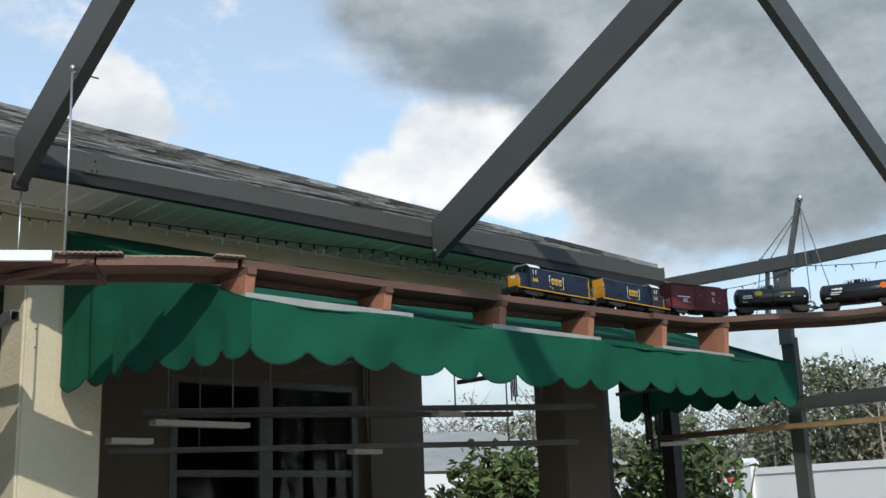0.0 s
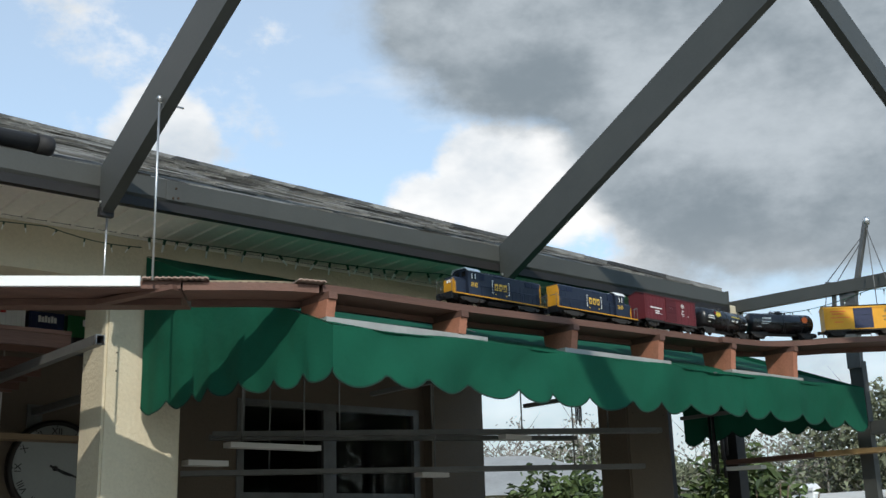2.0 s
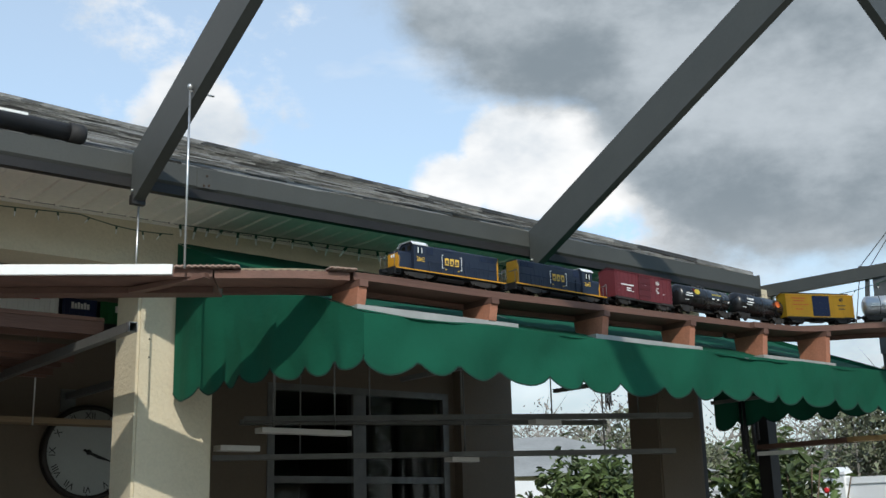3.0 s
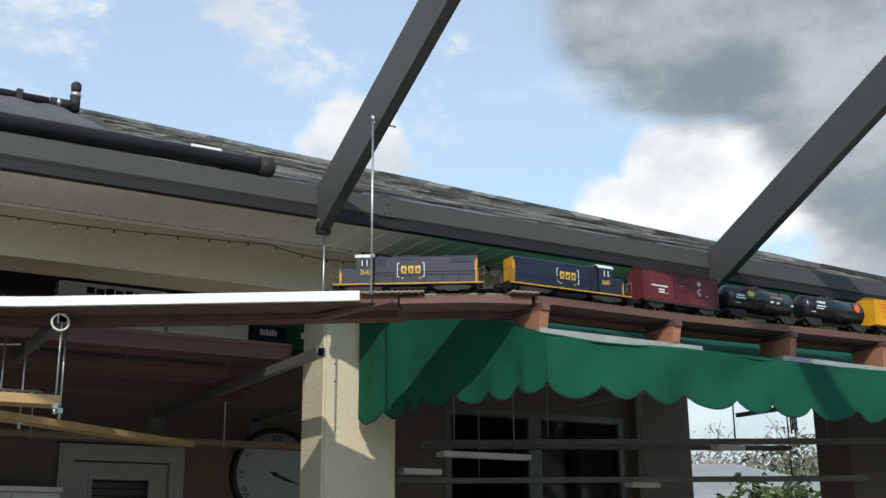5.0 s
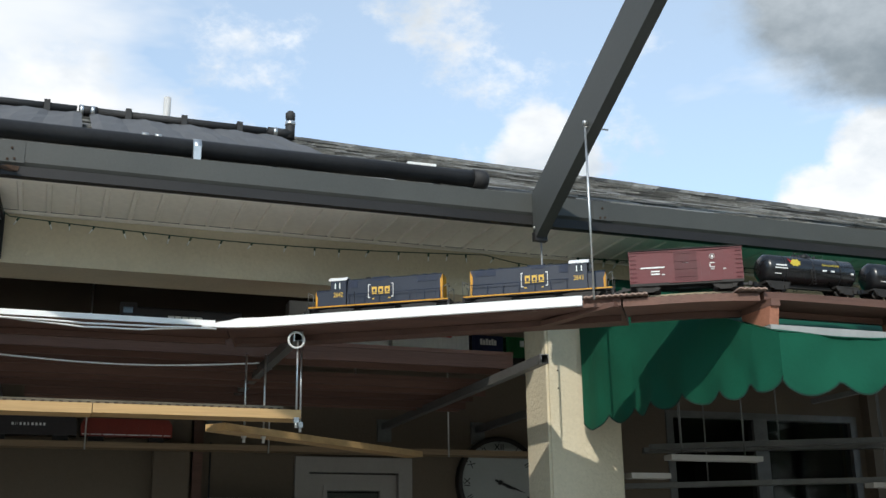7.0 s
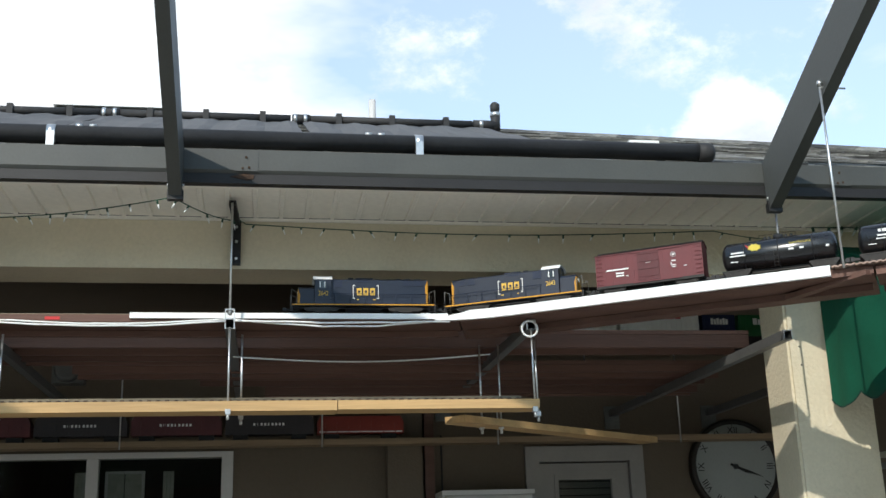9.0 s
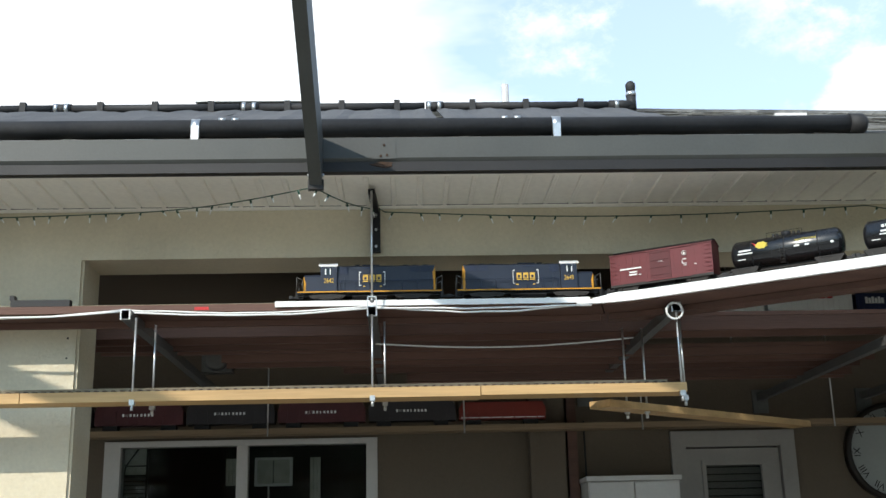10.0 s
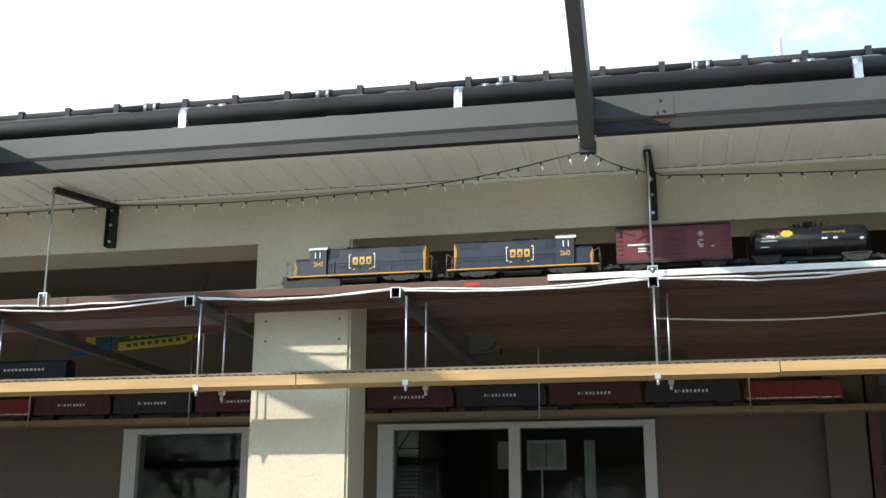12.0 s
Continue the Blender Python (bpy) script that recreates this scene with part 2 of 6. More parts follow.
    "dark_car": mat("dark_rolling_stock", (0.035, 0.03, 0.032), 0.6, var=0.3, bump=0.05),
    "maroon_car": mat("maroon_rolling_stock", (0.085, 0.022, 0.025), 0.6, var=0.3, bump=0.05),
    "red_car": mat("red_rolling_stock", (0.21, 0.025, 0.014), 0.5, var=0.2, bump=0.05),
    "alu": mat("dull_aluminium", (0.40, 0.40, 0.38), 0.5, 0.2, var=0.2, scale=8, fine=60, bump=0.05),
    "fibre": mat("corrugated_fibre", (0.34, 0.24, 0.195), 0.8, var=0.25, scale=12, fine=80, bump=0.2),
    # near-black so that the rooms read as unlit
    "room": mat("unlit_room_wall", (0.05, 0.045, 0.04), 0.9, var=0.2, scale=1.5, bump=0.1),
    "rubber_plum": mat("black_tube", (0.015, 0.015, 0.017), 0.4, var=0.3, bump=0),
}
GLASS = glass_mat("pane_glass")

# ---------------------------------------------------------------- mesh helpers


def box(bm, x0, x1, y0, y1, z0, z1, m=None):
    v = [bm.verts.new(p) for p in ((x0, y0, z0), (x1, y0, z0), (x1, y1, z0), (x0, y1, z0), (x0, y0, z1), (x1, y0, z1), (x1, y1, z1), (x0, y1, z1))]
    for f in ((3, 2, 1, 0), (4, 5, 6, 7), (0, 1, 5, 4), (1, 2, 6, 5), (2, 3, 7, 6), (3, 0, 4, 7)):
        bm.faces.new([v[i] for i in f])
    if m is not None:
        bmesh.ops.transform(bm, matrix=m, verts=v)
    return v


def bar(bm, a, b, w, h, up=(0, 0, 1)):
    """A square bar from a to b, w across and h high."""
    a, b = Vector(a), Vector(b)
    d = (b - a).normalized()
    side = d.cross(Vector(up) if abs(d.z) < 0.99 else Vector((0, 1, 0))).normalized()
    top = side.cross(d).normalized()
    v = []
    for e in (a, b):
        for s, t in ((-1, -1), (1, -1), (1, 1), (-1, 1)):
            v.append(bm.verts.new(e + side * s * w / 2 + top * t * h / 2))
    for f in ((3, 2, 1, 0), (4, 5, 6, 7), (0, 1, 5, 4), (1, 2, 6, 5), (2, 3, 7, 6), (3, 0, 4, 7)):
        bm.faces.new([v[i] for i in f])


def rod(bm, a, b, r, n=8, r2=None, caps=True):
    a, b = Vector(a), Vector(b)
    d = (b - a).normalized()
    s = d.orthogonal().normalized()
    t = d.cross(s)
    rings = []
    for e, q in ((a, r), (b, r if r2 is None else r2)):
        rings.append([bm.verts.new(e + (s * math.cos(2 * math.pi * i / n) + t * math.sin(2 * math.pi * i / n)) * q) for i in range(n)])
    for i in range(n):
        f = bm.faces.new((rings[0][i], rings[0][(i + 1) % n], rings[1][(i + 1) % n], rings[1][i]))
        f.smooth = True
    if caps:
        bm.faces.new(rings[0][::-1])
        bm.faces.new(rings[1])


def tube(bm, pts, r, n=6):
    """One unbroken round wire through the points."""
    pts = [Vector(p) for p in pts]
    rings = []
    for i, p in enumerate(pts):
        d = (pts[min(i + 1, len(pts) - 1)] - pts[max(i - 1, 0)]).normalized()
        side = d.cross(Vector((0.2, 0.3, 1.0))).normalized()
        top = side.cross(d)
        rings.append([bm.verts.new(p + (side * math.cos(2 * math.pi * k / n) + top * math.sin(2 * math.pi * k / n)) * r) for k in range(n)])
    for a, b in zip(rings, rings[1:]):
        for k in range(n):
            bm.faces.new((a[k], a[(k + 1) % n], b[(k + 1) % n], b[k])).smooth = True
    bm.faces.new(rings[0][::-1])
    bm.faces.new(rings[-1])


def lathe(bm, profile, axis="x", n=20, at=(0, 0, 0)):
    """profile: (along, radius) turned round an axis."""
    rings = []
    for u, r in profile:
        ring = []
        for i in range(n):
            c, s = math.cos(2 * math.pi * i / n) * r, math.sin(2 * math.pi * i / n) * r
            p = {"x": (u, c, s), "y": (c, u, s), "z": (c, s, u)}[axis]
            ring.append(bm.verts.new(Vector(p) + Vector(at)))
        rings.append(ring)
    for a, b in zip(rings, rings[1:]):
        for i in range(n):
            f = bm.faces.new((a[i], a[(i + 1) % n], b[(i + 1) % n], b[i]))
            f.smooth = True
    bm.faces.new(rings[0][::-1])
    bm.faces.new(rings[-1])


def prism(bm, outline, lo, hi, axis="y"):
    """A flat outline pushed from lo to hi along an axis. outline in the two other axes."""
    def put(u, v, w):
        return {"y": (u, w, v), "x": (w, u, v), "z": (u, v, w)}[axis]
    a = [bm.verts.new(put(u, v, lo)) for u, v in outline]
    b = [bm.verts.new(put(u, v, hi)) for u, v in outline]
    n = len(outline)
    bm.faces.new(a)
    bm.faces.new(b[::-1])
    for i in range(n):
        bm.faces.new((a[i], b[i], b[(i + 1) % n], a[(i + 1) % n]))


def chamfer(bm, w, seg=1):
    bmesh.ops.bevel(bm, geom=[e for e in bm.edges if not e.smooth or e.calc_face_angle(0) > 0.6], offset=w, segments=seg, affect="EDGES", clamp_overlap=True)


def mesh_of(name, bm, material):
    bmesh.ops.recalc_face_normals(bm, faces=bm.faces)
    me = bpy.data.meshes.new(name)
    bm.to_mesh(me)
    bm.free()
    for mm in (material if isinstance(material, (list, tuple)) else [material]):
        me.materials.append(mm)
    return me


def part(name, bm, material, parent=None, label=""):
    ob = new(name, mesh_of(name, bm, material))
    ob.parent = parent
    return tagged(ob, label)


def thing(name, label, category, at=None, group="", kind=""):
    ob = new(name)
    ob.empty_display_size = 0.1
    if at is not None:
        ob.matrix_basis = at
    return tagged(ob, label, category, group, kind)


def solid(name, bm, material, label, category, group="", kind=""):
    return tagged(part(name, bm, material), label, category, group, kind)


def structure(name, bm, material, label=""):
    return tagged(part(name, bm, material), label or name.replace("_", " "), "", "", "structure")


def BM():
    return bmesh.new()


def words(name, text, size, material, parent, m, label=""):
    c = bpy.data.curves.new(name, "FONT")
    c.body, c.size, c.extrude, c.align_x, c.align_y = text, size, 0.0004, "CENTER", "CENTER"
    tmp = bpy.data.objects.new("tmp_text", c)
    scene.collection.objects.link(tmp)
    me = bpy.data.meshes.new_from_object(tmp.evaluated_get(bpy.context.evaluated_depsgraph_get()))
    bpy.data.objects.remove(tmp)
    me.name = name
    me.materials.clear()
    me.materials.append(material)
    me.transform(m)
    ob = new(name, me)
    ob.parent = parent
    return tagged(ob, label)


FRONT = pose(0, 0, 0, 90, 0, 0)      # letters that read from the -y side


# ---------------------------------------------------------------- plan
EAVE_Y, HEAD_Y, BACK_Y = 3.90, 4.45, 6.65
SOFFIT_Z, HEAD_Z, GUT_TOP = 2.96, 2.72, 3.12
HOUSE_L, HOUSE_R = -9.0, 6.90
SLOPE = 0.437
DECK_Z = 2.455
RAIL_Z = 2.476


def fillet(points, radius, step=0.06):
    out = [Vector(points[0])]
    for a, b, c in zip(points, points[1:], points[2:]):
        a, b, c = Vector(a), Vector(b), Vector(c)
        u, v = (a - b).normalized(), (c - b).normalized()
        ang = u.angle(v)
        tl = radius / math.tan(ang / 2)
        centre = b + (u + v).normalized() * (radius / math.sin(ang / 2))
        p, q = b + u * tl - centre, b + v * tl - centre
        turn = p.angle(q)
        n = max(2, int(turn * radius / step))
        sign = 1 if p.x * q.y - p.y * q.x > 0 else -1
        for i in range(n + 1):
            w = sign * turn * i / n
            out.append(centre + Vector((p.x * math.cos(w) - p.y * math.sin(w), p.x * math.sin(w) + p.y * math.cos(w))))
    out.append(Vector(points[-1]))
    return out


LINE = fillet([(7.02, -4.0), (7.02, 2.52), (6.32, 3.21), (3.60, 3.13), (2.81, 3.13), (0.96, 4.33), (-9.0, 4.33)], 0.70)
LEN = [0.0]
for a_, b_ in zip(LINE, LINE[1:]):
    LEN.append(LEN[-1] + (b_ - a_).length)


def on_line(s):
    for i in range(len(LINE) - 1):
        if s <= LEN[i + 1] or i == len(LINE) - 2:
            d = (LINE[i + 1] - LINE[i]).normalized()
            return LINE[i] + d * (s - LEN[i]), d


def s_at_x(x):
    """Length along the line where it passes x, past the curve."""
    for i in range(len(LINE) - 1):
        a, b = LINE[i], LINE[i + 1]
        if LEN[i] > 6.3 and a.x >= x >= b.x and a.x > b.x:
            return LEN[i] + (a.x - x) / (a.x - b.x) * (LEN[i + 1] - LEN[i])


def rise(s):
    """The slight climb of the deck towards the corner, in metres."""
    return float(np.interp(s, (S_CORNER - 0.8, S_CORNER, S_LEVEL), (0.100, 0.060, 0.0)))


S_CORNER, S_LEVEL = s_at_x(5.80), s_at_x(3.60)


# ---------------------------------------------------------------- setting
def build_ground():
    bm = BM()
    box(bm, -400, 400, -400, 400, -0.3, -0.02)
    structure("ground", bm, M["grass"], "green lawn reaching out to the far trees")
    bm = BM()
    box(bm, -12, 7.06, -9, 4.45, -0.1, 0.0)
    structure("floor", bm, M["concrete"], "pale concrete pool deck")
    # unseen floor inside the porch, added dark so little sunlight bounces up
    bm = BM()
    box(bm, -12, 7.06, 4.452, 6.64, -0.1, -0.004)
    structure("floor_porch", bm, M["low_bounce_floor"], "unseen porch floor, dark to cut bounced light")


def build_walls():
    t = 0.2
    bm = BM()   # back wall with openings for two sliders, a door and windows
    opens = [(-3.57, -2.68, 0.02, 2.12), (-1.85, -0.14, 0.02, 2.12), (1.80, 2.46, 0.05, 2.06), (4.53, 6.26, 0.55, 2.52)]
    x = HOUSE_L
    for a, b, z0, z1 in opens:
        box(bm, x, a, BACK_Y, BACK_Y + t, 0, 3.0)
        box(bm, a, b, BACK_Y, BACK_Y + t, z1, 3.0)
        if z0 > 0.1:
            box(bm, a, b, BACK_Y, BACK_Y + t, 0, z0)
        x = b
    box(bm, x, 6.90, BACK_Y, BACK_Y + t, 0, 3.0)
    structure("wall_back", bm, M["wall"], "stucco wall at the back of the porch, shade in its colour")
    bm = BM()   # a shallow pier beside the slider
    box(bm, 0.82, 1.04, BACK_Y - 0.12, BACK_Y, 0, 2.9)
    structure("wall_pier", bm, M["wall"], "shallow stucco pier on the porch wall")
    bm = BM()   # inner rooms, dark: the lack of light is painted on their walls
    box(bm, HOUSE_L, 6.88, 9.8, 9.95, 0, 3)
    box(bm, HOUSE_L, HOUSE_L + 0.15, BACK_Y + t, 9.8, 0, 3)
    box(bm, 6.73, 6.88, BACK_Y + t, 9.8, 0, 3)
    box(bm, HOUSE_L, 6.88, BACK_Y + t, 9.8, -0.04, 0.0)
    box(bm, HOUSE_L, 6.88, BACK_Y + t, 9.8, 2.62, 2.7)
    structure("wall_rooms", bm, M["room"], "near-black walls standing for the unlit rooms behind the glass")
    bm = BM()   # header over the porch openings
    box(bm, HOUSE_L, HOUSE_R, HEAD_Y, HEAD_Y + 0.28, HEAD_Z, SOFFIT_Z)
    structure("wall_header", bm, M["stucco"], "cream stucco header beam over the porch")
    for i, (a, b) in enumerate(((-6.6, -6.15), (-1.865, -1.415), (2.55, 2.962), (6.36, 6.82))):
        bm = BM()
        box(bm, a, b, HEAD_Y, HEAD_Y + 0.28, 0, HEAD_Z)
        bmesh.ops.bevel(bm, geom=[e for e in bm.edges if abs(e.verts[0].co.z - e.verts[1].co.z) > 1], offset=0.012, segments=2, affect="EDGES")
        # the corner pillar takes the darkened wall colour to stand for shade
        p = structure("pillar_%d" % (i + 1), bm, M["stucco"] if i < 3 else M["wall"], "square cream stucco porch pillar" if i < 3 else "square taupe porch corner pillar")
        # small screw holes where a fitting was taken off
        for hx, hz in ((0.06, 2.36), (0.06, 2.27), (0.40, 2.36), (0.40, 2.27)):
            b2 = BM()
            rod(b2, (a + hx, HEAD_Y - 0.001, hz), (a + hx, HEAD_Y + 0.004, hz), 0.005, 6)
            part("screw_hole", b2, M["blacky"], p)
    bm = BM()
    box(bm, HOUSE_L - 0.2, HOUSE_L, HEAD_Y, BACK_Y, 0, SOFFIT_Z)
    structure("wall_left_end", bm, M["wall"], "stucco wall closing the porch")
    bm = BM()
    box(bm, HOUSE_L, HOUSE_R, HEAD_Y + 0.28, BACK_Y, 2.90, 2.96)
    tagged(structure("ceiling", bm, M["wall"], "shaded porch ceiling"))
    # ribbed vinyl soffit: flat panels with a narrow raised bead and a dark slot at the bead's end
    soffit = thing("soffit", "ribbed off-white vinyl soffit under the eave", "soffit", kind="structure")
    pan = BM()
    box(pan, 0, 0.0915, EAVE_Y + 0.105, HEAD_Y - 0.024, SOFFIT_Z, SOFFIT_Z + 0.02)
    prism(pan, [(0.0915, SOFFIT_Z + 0.016), (0.0915, SOFFIT_Z - 0.001), (0.096, SOFFIT_Z - 0.009), (0.112, SOFFIT_Z - 0.009), (0.117, SOFFIT_Z - 0.001), (0.117, SOFFIT_Z + 0.016)], EAVE_Y + 0.105, HEAD_Y - 0.040, "y")
    pan = mesh_of("soffit_panel", pan, M["soffit"])
    x = HOUSE_L
    while x < HOUSE_R - 0.1:
        o = new("soffit_panel", pan)
        o.parent = soffit
        o.matrix_basis = Matrix.Translation((x, 0, 0))
        x += 0.117
    bm = BM()   # flat strip behind the gutter's lip, and the backing over the panels
    box(bm, HOUSE_L, HOUSE_R, EAVE_Y + 0.052, EAVE_Y + 0.103, SOFFIT_Z - 0.008, SOFFIT_Z + 0.02)
    part("front_strip", bm, M["soffit"], soffit)
    bm = BM()
    box(bm, HOUSE_L, HOUSE_R, EAVE_Y + 0.08, HEAD_Y, SOFFIT_Z + 0.021, SOFFIT_Z + 0.03)
    part("backing", bm, M["blacky"], soffit)
    bm = BM()
    box(bm, HOUSE_L, HOUSE_R, HEAD_Y - 0.022, HEAD_Y - 0.002, SOFFIT_Z - 0.014, SOFFIT_Z - 0.002)
    structure("trim", bm, M["soffit"], "off-white channel where the soffit meets the header")


def build_gutter():
    bm = BM()
    # front face leans, with a dark rolled lip below
    prism(bm, [(EAVE_Y, 3.090), (EAVE_Y, 3.00), (EAVE_Y + 0.012, 2.985), (EAVE_Y + 0.02, 2.955), (EAVE_Y + 0.075, 2.955), (EAVE_Y + 0.075, 3.10), (EAVE_Y + 0.065, 3.10),
               (EAVE_Y + 0.065, 2.97), (EAVE_Y + 0.03, 2.97), (EAVE_Y + 0.012, 3.01), (EAVE_Y + 0.012, 3.090)], HOUSE_L, HOUSE_R, "x")
    g = thing("gutter", "wide dark bronze box gutter along the eave", "gutter", kind="structure")
    part("channel", bm, M["bronze"], g)
    bm = BM()
    box(bm, HOUSE_L, HOUSE_R, EAVE_Y + 0.006, EAVE_Y + 0.05, 2.942, 2.984)
    part("lip", bm, M["bronze_dark"], g, "darker lower lip")
    bm = BM()
    box(bm, HOUSE_R, HOUSE_R + 0.006, EAVE_Y - 0.003, EAVE_Y + 0.08, 2.95, 3.10)
    part("end_cap", bm, M["bronze"], g)
    for x in (-0.04, 2.62):   # riveted splice with rust below
        bm = BM()
        box(bm, x - 0.05, x + 0.05, EAVE_Y - 0.003, EAVE_Y - 0.0005, 2.995, 3.088)
        j = part("splice_plate", bm, M["bronze"], g)
        for dx, z in ((0.0, 3.055), (0.012, 3.01), (-0.014, 3.006)):
            b2 = BM()
            rod(b2, (x + dx, EAVE_Y - 0.007, z), (x + dx, EAVE_Y - 0.003, z), 0.0055, 7)
            part("rivet", b2, M["rust"], j)
        if x < 1:
            b2 = BM()
            prism(b2, [(x - 0.06, 2.972), (x - 0.01, 2.984), (x + 0.035, 2.980), (x + 0.03, 2.962), (x + 0.005, 2.957), (x - 0.035, 2.965)], EAVE_Y + 0.002, EAVE_Y + 0.0055, "y")
            part("rust_patch", b2, M["rust"], g, "brown rust patch on the lip")
    bm = BM()   # downspout elbow at the end
    box(bm, HOUSE_R + 0.01, HOUSE_R + 0.16, EAVE_Y + 0.0, EAVE_Y + 0.12, 2.90, 3.0)
    part("outlet", bm, M["stucco"], g, "cream outlet box at the gutter's end")


def build_roof():
    z0, y0 = 3.10, EAVE_Y + 0.06
    depth = 6.2
    ridge_z = z0 + SLOPE * depth
    bm = BM()
    xl, xr = HOUSE_L, HOUSE_R
    pts = [(xl, y0, z0), (xr, y0, z0), (xr - depth, y0 + depth, ridge_z), (xl, y0 + depth, ridge_z)]
    back = [(xr, y0 + 2 * depth, z0), (xl, y0 + 2 * depth, z0)]
    v = [bm.verts.new(p) for p in pts + back]
    bm.faces.new((v[0], v[1], v[2], v[3]))
    bm.faces.new((v[1], v[4], v[2]))
    bm.faces.new((v[3], v[2], v[4], v[5]))
    bm.faces.new((v[0], v[3], v[5]))
    bm.faces.new((v[0], v[5], v[4], v[1]))
    roof = structure("roof", bm, M["felt"], "weathered grey-brown asphalt shingle hip roof")
    # courses of shingles: the near courses as single shingles, the rest joined
    rnd = random.Random(4)
    slope = math.atan(SLOPE)
    up = Vector((0, math.cos(slope), math.sin(slope)))
    nrm = Vector((0, -math.sin(slope), math.cos(slope)))
    exposure = 0.14
    masters = []
    for w in (0.10, 0.15, 0.21, 0.28):      # laminated tabs of uneven width and thickness
        for lip in (0.005, 0.009, 0.014):
            b = BM()
            a = [(0, 0, 0.001), (w - 0.003, 0, 0.001), (w - 0.003, exposure + 0.02, 0.001), (0, exposure + 0.02, 0.001)]
            t = [(0, 0.0, lip), (w - 0.003, 0.004, lip * 0.8), (w - 0.003, exposure + 0.02, 0.003), (0, exposure + 0.02, 0.003)]
            vv = [b.verts.new(p) for p in a + t]
            for f in ((3, 2, 1, 0), (4, 5, 6, 7), (0, 1, 5, 4), (1, 2, 6, 5), (2, 3, 7, 6), (3, 0, 4, 7)):
                b.faces.new([vv[i] for i in f])
            masters.append((w, mesh_of("shingle", b, M["shingle"])))
    rot = Matrix((Vector((1, 0, 0)), up, nrm)).transposed().to_4x4()
    verts, faces = [], []
    count = 0
    rows = int(depth / math.cos(slope) / exposure)
    for r in range(rows):
        d = r * exposure
        run = d * math.cos(slope)
        x_end = xr - run - 0.02
        x = xl - rnd.uniform(0, 0.2)
        while x < x_end - 0.03:
            base = Vector((x, y0, z0)) + up * (d + rnd.uniform(-0.006, 0.006)) + nrm * rnd.uniform(0.0, 0.003)
            w, shape = masters[rnd.randrange(len(masters))]
            if r < 4 and 1.9 < x < 5.6 and count < 290:
                count += 1
                o = new("shingle", shape)
                o.parent = roof
                o.matrix_basis = Matrix.Translation(base) @ rot
            elif x > -6:
                lip = rnd.choice((0.004, 0.007, 0.010, 0.016))
                w = min(w, x_end - x)
                i = len(verts)
                for px, pd, h in ((0, 0, 0.0), (w - 0.003, 0, 0.0), (w - 0.003, exposure + 0.02, 0.001), (0, exposure + 0.02, 0.001), (0, 0, lip), (w - 0.003, 0.004, lip * 0.8), (w - 0.003, exposure + 0.02, 0.003), (0, exposure + 0.02, 0.003)):
                    verts.append(base + Vector((px, 0, 0)) + up * pd + nrm * h)
                faces += [(i + 4, i + 5, i + 6, i + 7), (i, i + 1, i + 5, i + 4), (i + 1, i + 2, i + 6, i + 5), (i + 3, i, i + 4, i + 7)]
            x += w
    me = bpy.data.meshes.new("shingle_field")
    me.from_pydata([tuple(q) for q in verts], [], faces)
    me.materials.append(M["shingle_far"])
    o = new("shingle_field", me)
    o.parent = roof
    tagged(o, "", "", "", "stuff")
    # hip ridge caps
    a, b = Vector((xr, y0, z0)), Vector((xr - depth, y0 + depth, ridge_z))
    d = (b - a).normalized()
    n = int((b - a).length / 0.2)
    cap = BM()
    prism(cap, [(-0.09, -0.035), (0, 0.012), (0.09, -0.035), (0.09, -0.026), (0, 0.022), (-0.09, -0.026)], 0, 0.23, "y")
    cap_me = mesh_of("ridge_cap", cap, M["shingle"])
    side = d.cross(Vector((0, 0, 1))).normalized()
    top = side.cross(d)
    fr = Matrix((side, d, top)).transposed().to_4x4()
    for i in range(n):
        o = new("ridge_cap", cap_me)
        o.parent = roof
        o.matrix_basis = Matrix.Translation(a + d * i * 0.2 + top * 0.012 + top * 0.004 * rnd.random()) @ fr


def roof_z(y):
    return 3.10 + SLOPE * (y - EAVE_Y - 0.06)


def build_solar():
    rnd = random.Random(2)
    # panels of black tube mat
    y0, y1 = 4.16, 6.62
    x = 1.50
    edges = []
    for k in range(6):
        w = 1.22
        a = x - w
        bm = BM()
        n = 24
        cols = []
        for i in range(n + 1):
            xx = a + w * i / n
            sag = 0.012 * math.sin(i * 1.1 + k)
            cols.append([bm.verts.new((xx, yy, roof_z(yy) + 0.035 + 0.05 * (j / 6) + 0.006 * (i % 2) + sag * (0.5 + j % 2) )) for j, yy in enumerate(np.linspace(y0, y1, 7))])
        for c1, c2 in zip(cols, cols[1:]):
            for j in range(6):
                bm.faces.new((c1[j], c2[j], c2[j + 1], c1[j + 1]))
        p = thing("solar_panel", "black tube-mat solar pool heater panel lying on the shingles", "solar panel", group="solar panels on the roof")
        m = part("tube_mat", bm, M["panel"], p)
        md = m.modifiers.new("thick", "SOLIDIFY")
        md.thickness = 0.012
        bm = BM()
        rod(bm, (a + 0.03, y1 + 0.02, roof_z(y1) + 0.115), (x - 0.03, y1 + 0.02, roof_z(y1) + 0.115), 0.030, 12)
        part("header_pipe", bm, M["black_pipe"], p)
        for q in (a + 0.25, a + 0.62, a + 1.0):
            bm = BM()
            box(bm, q - 0.02, q + 0.02, y1 - 0.02, y1 + 0.06, roof_z(y1) + 0.06, roof_z(y1) + 0.153)
            chamfer(bm, 0.006)
            part("clamp", bm, M["black_pipe"], p)
        edges.append(a)
        x -= w + 0.05
    for e in edges:   # couplings between the headers
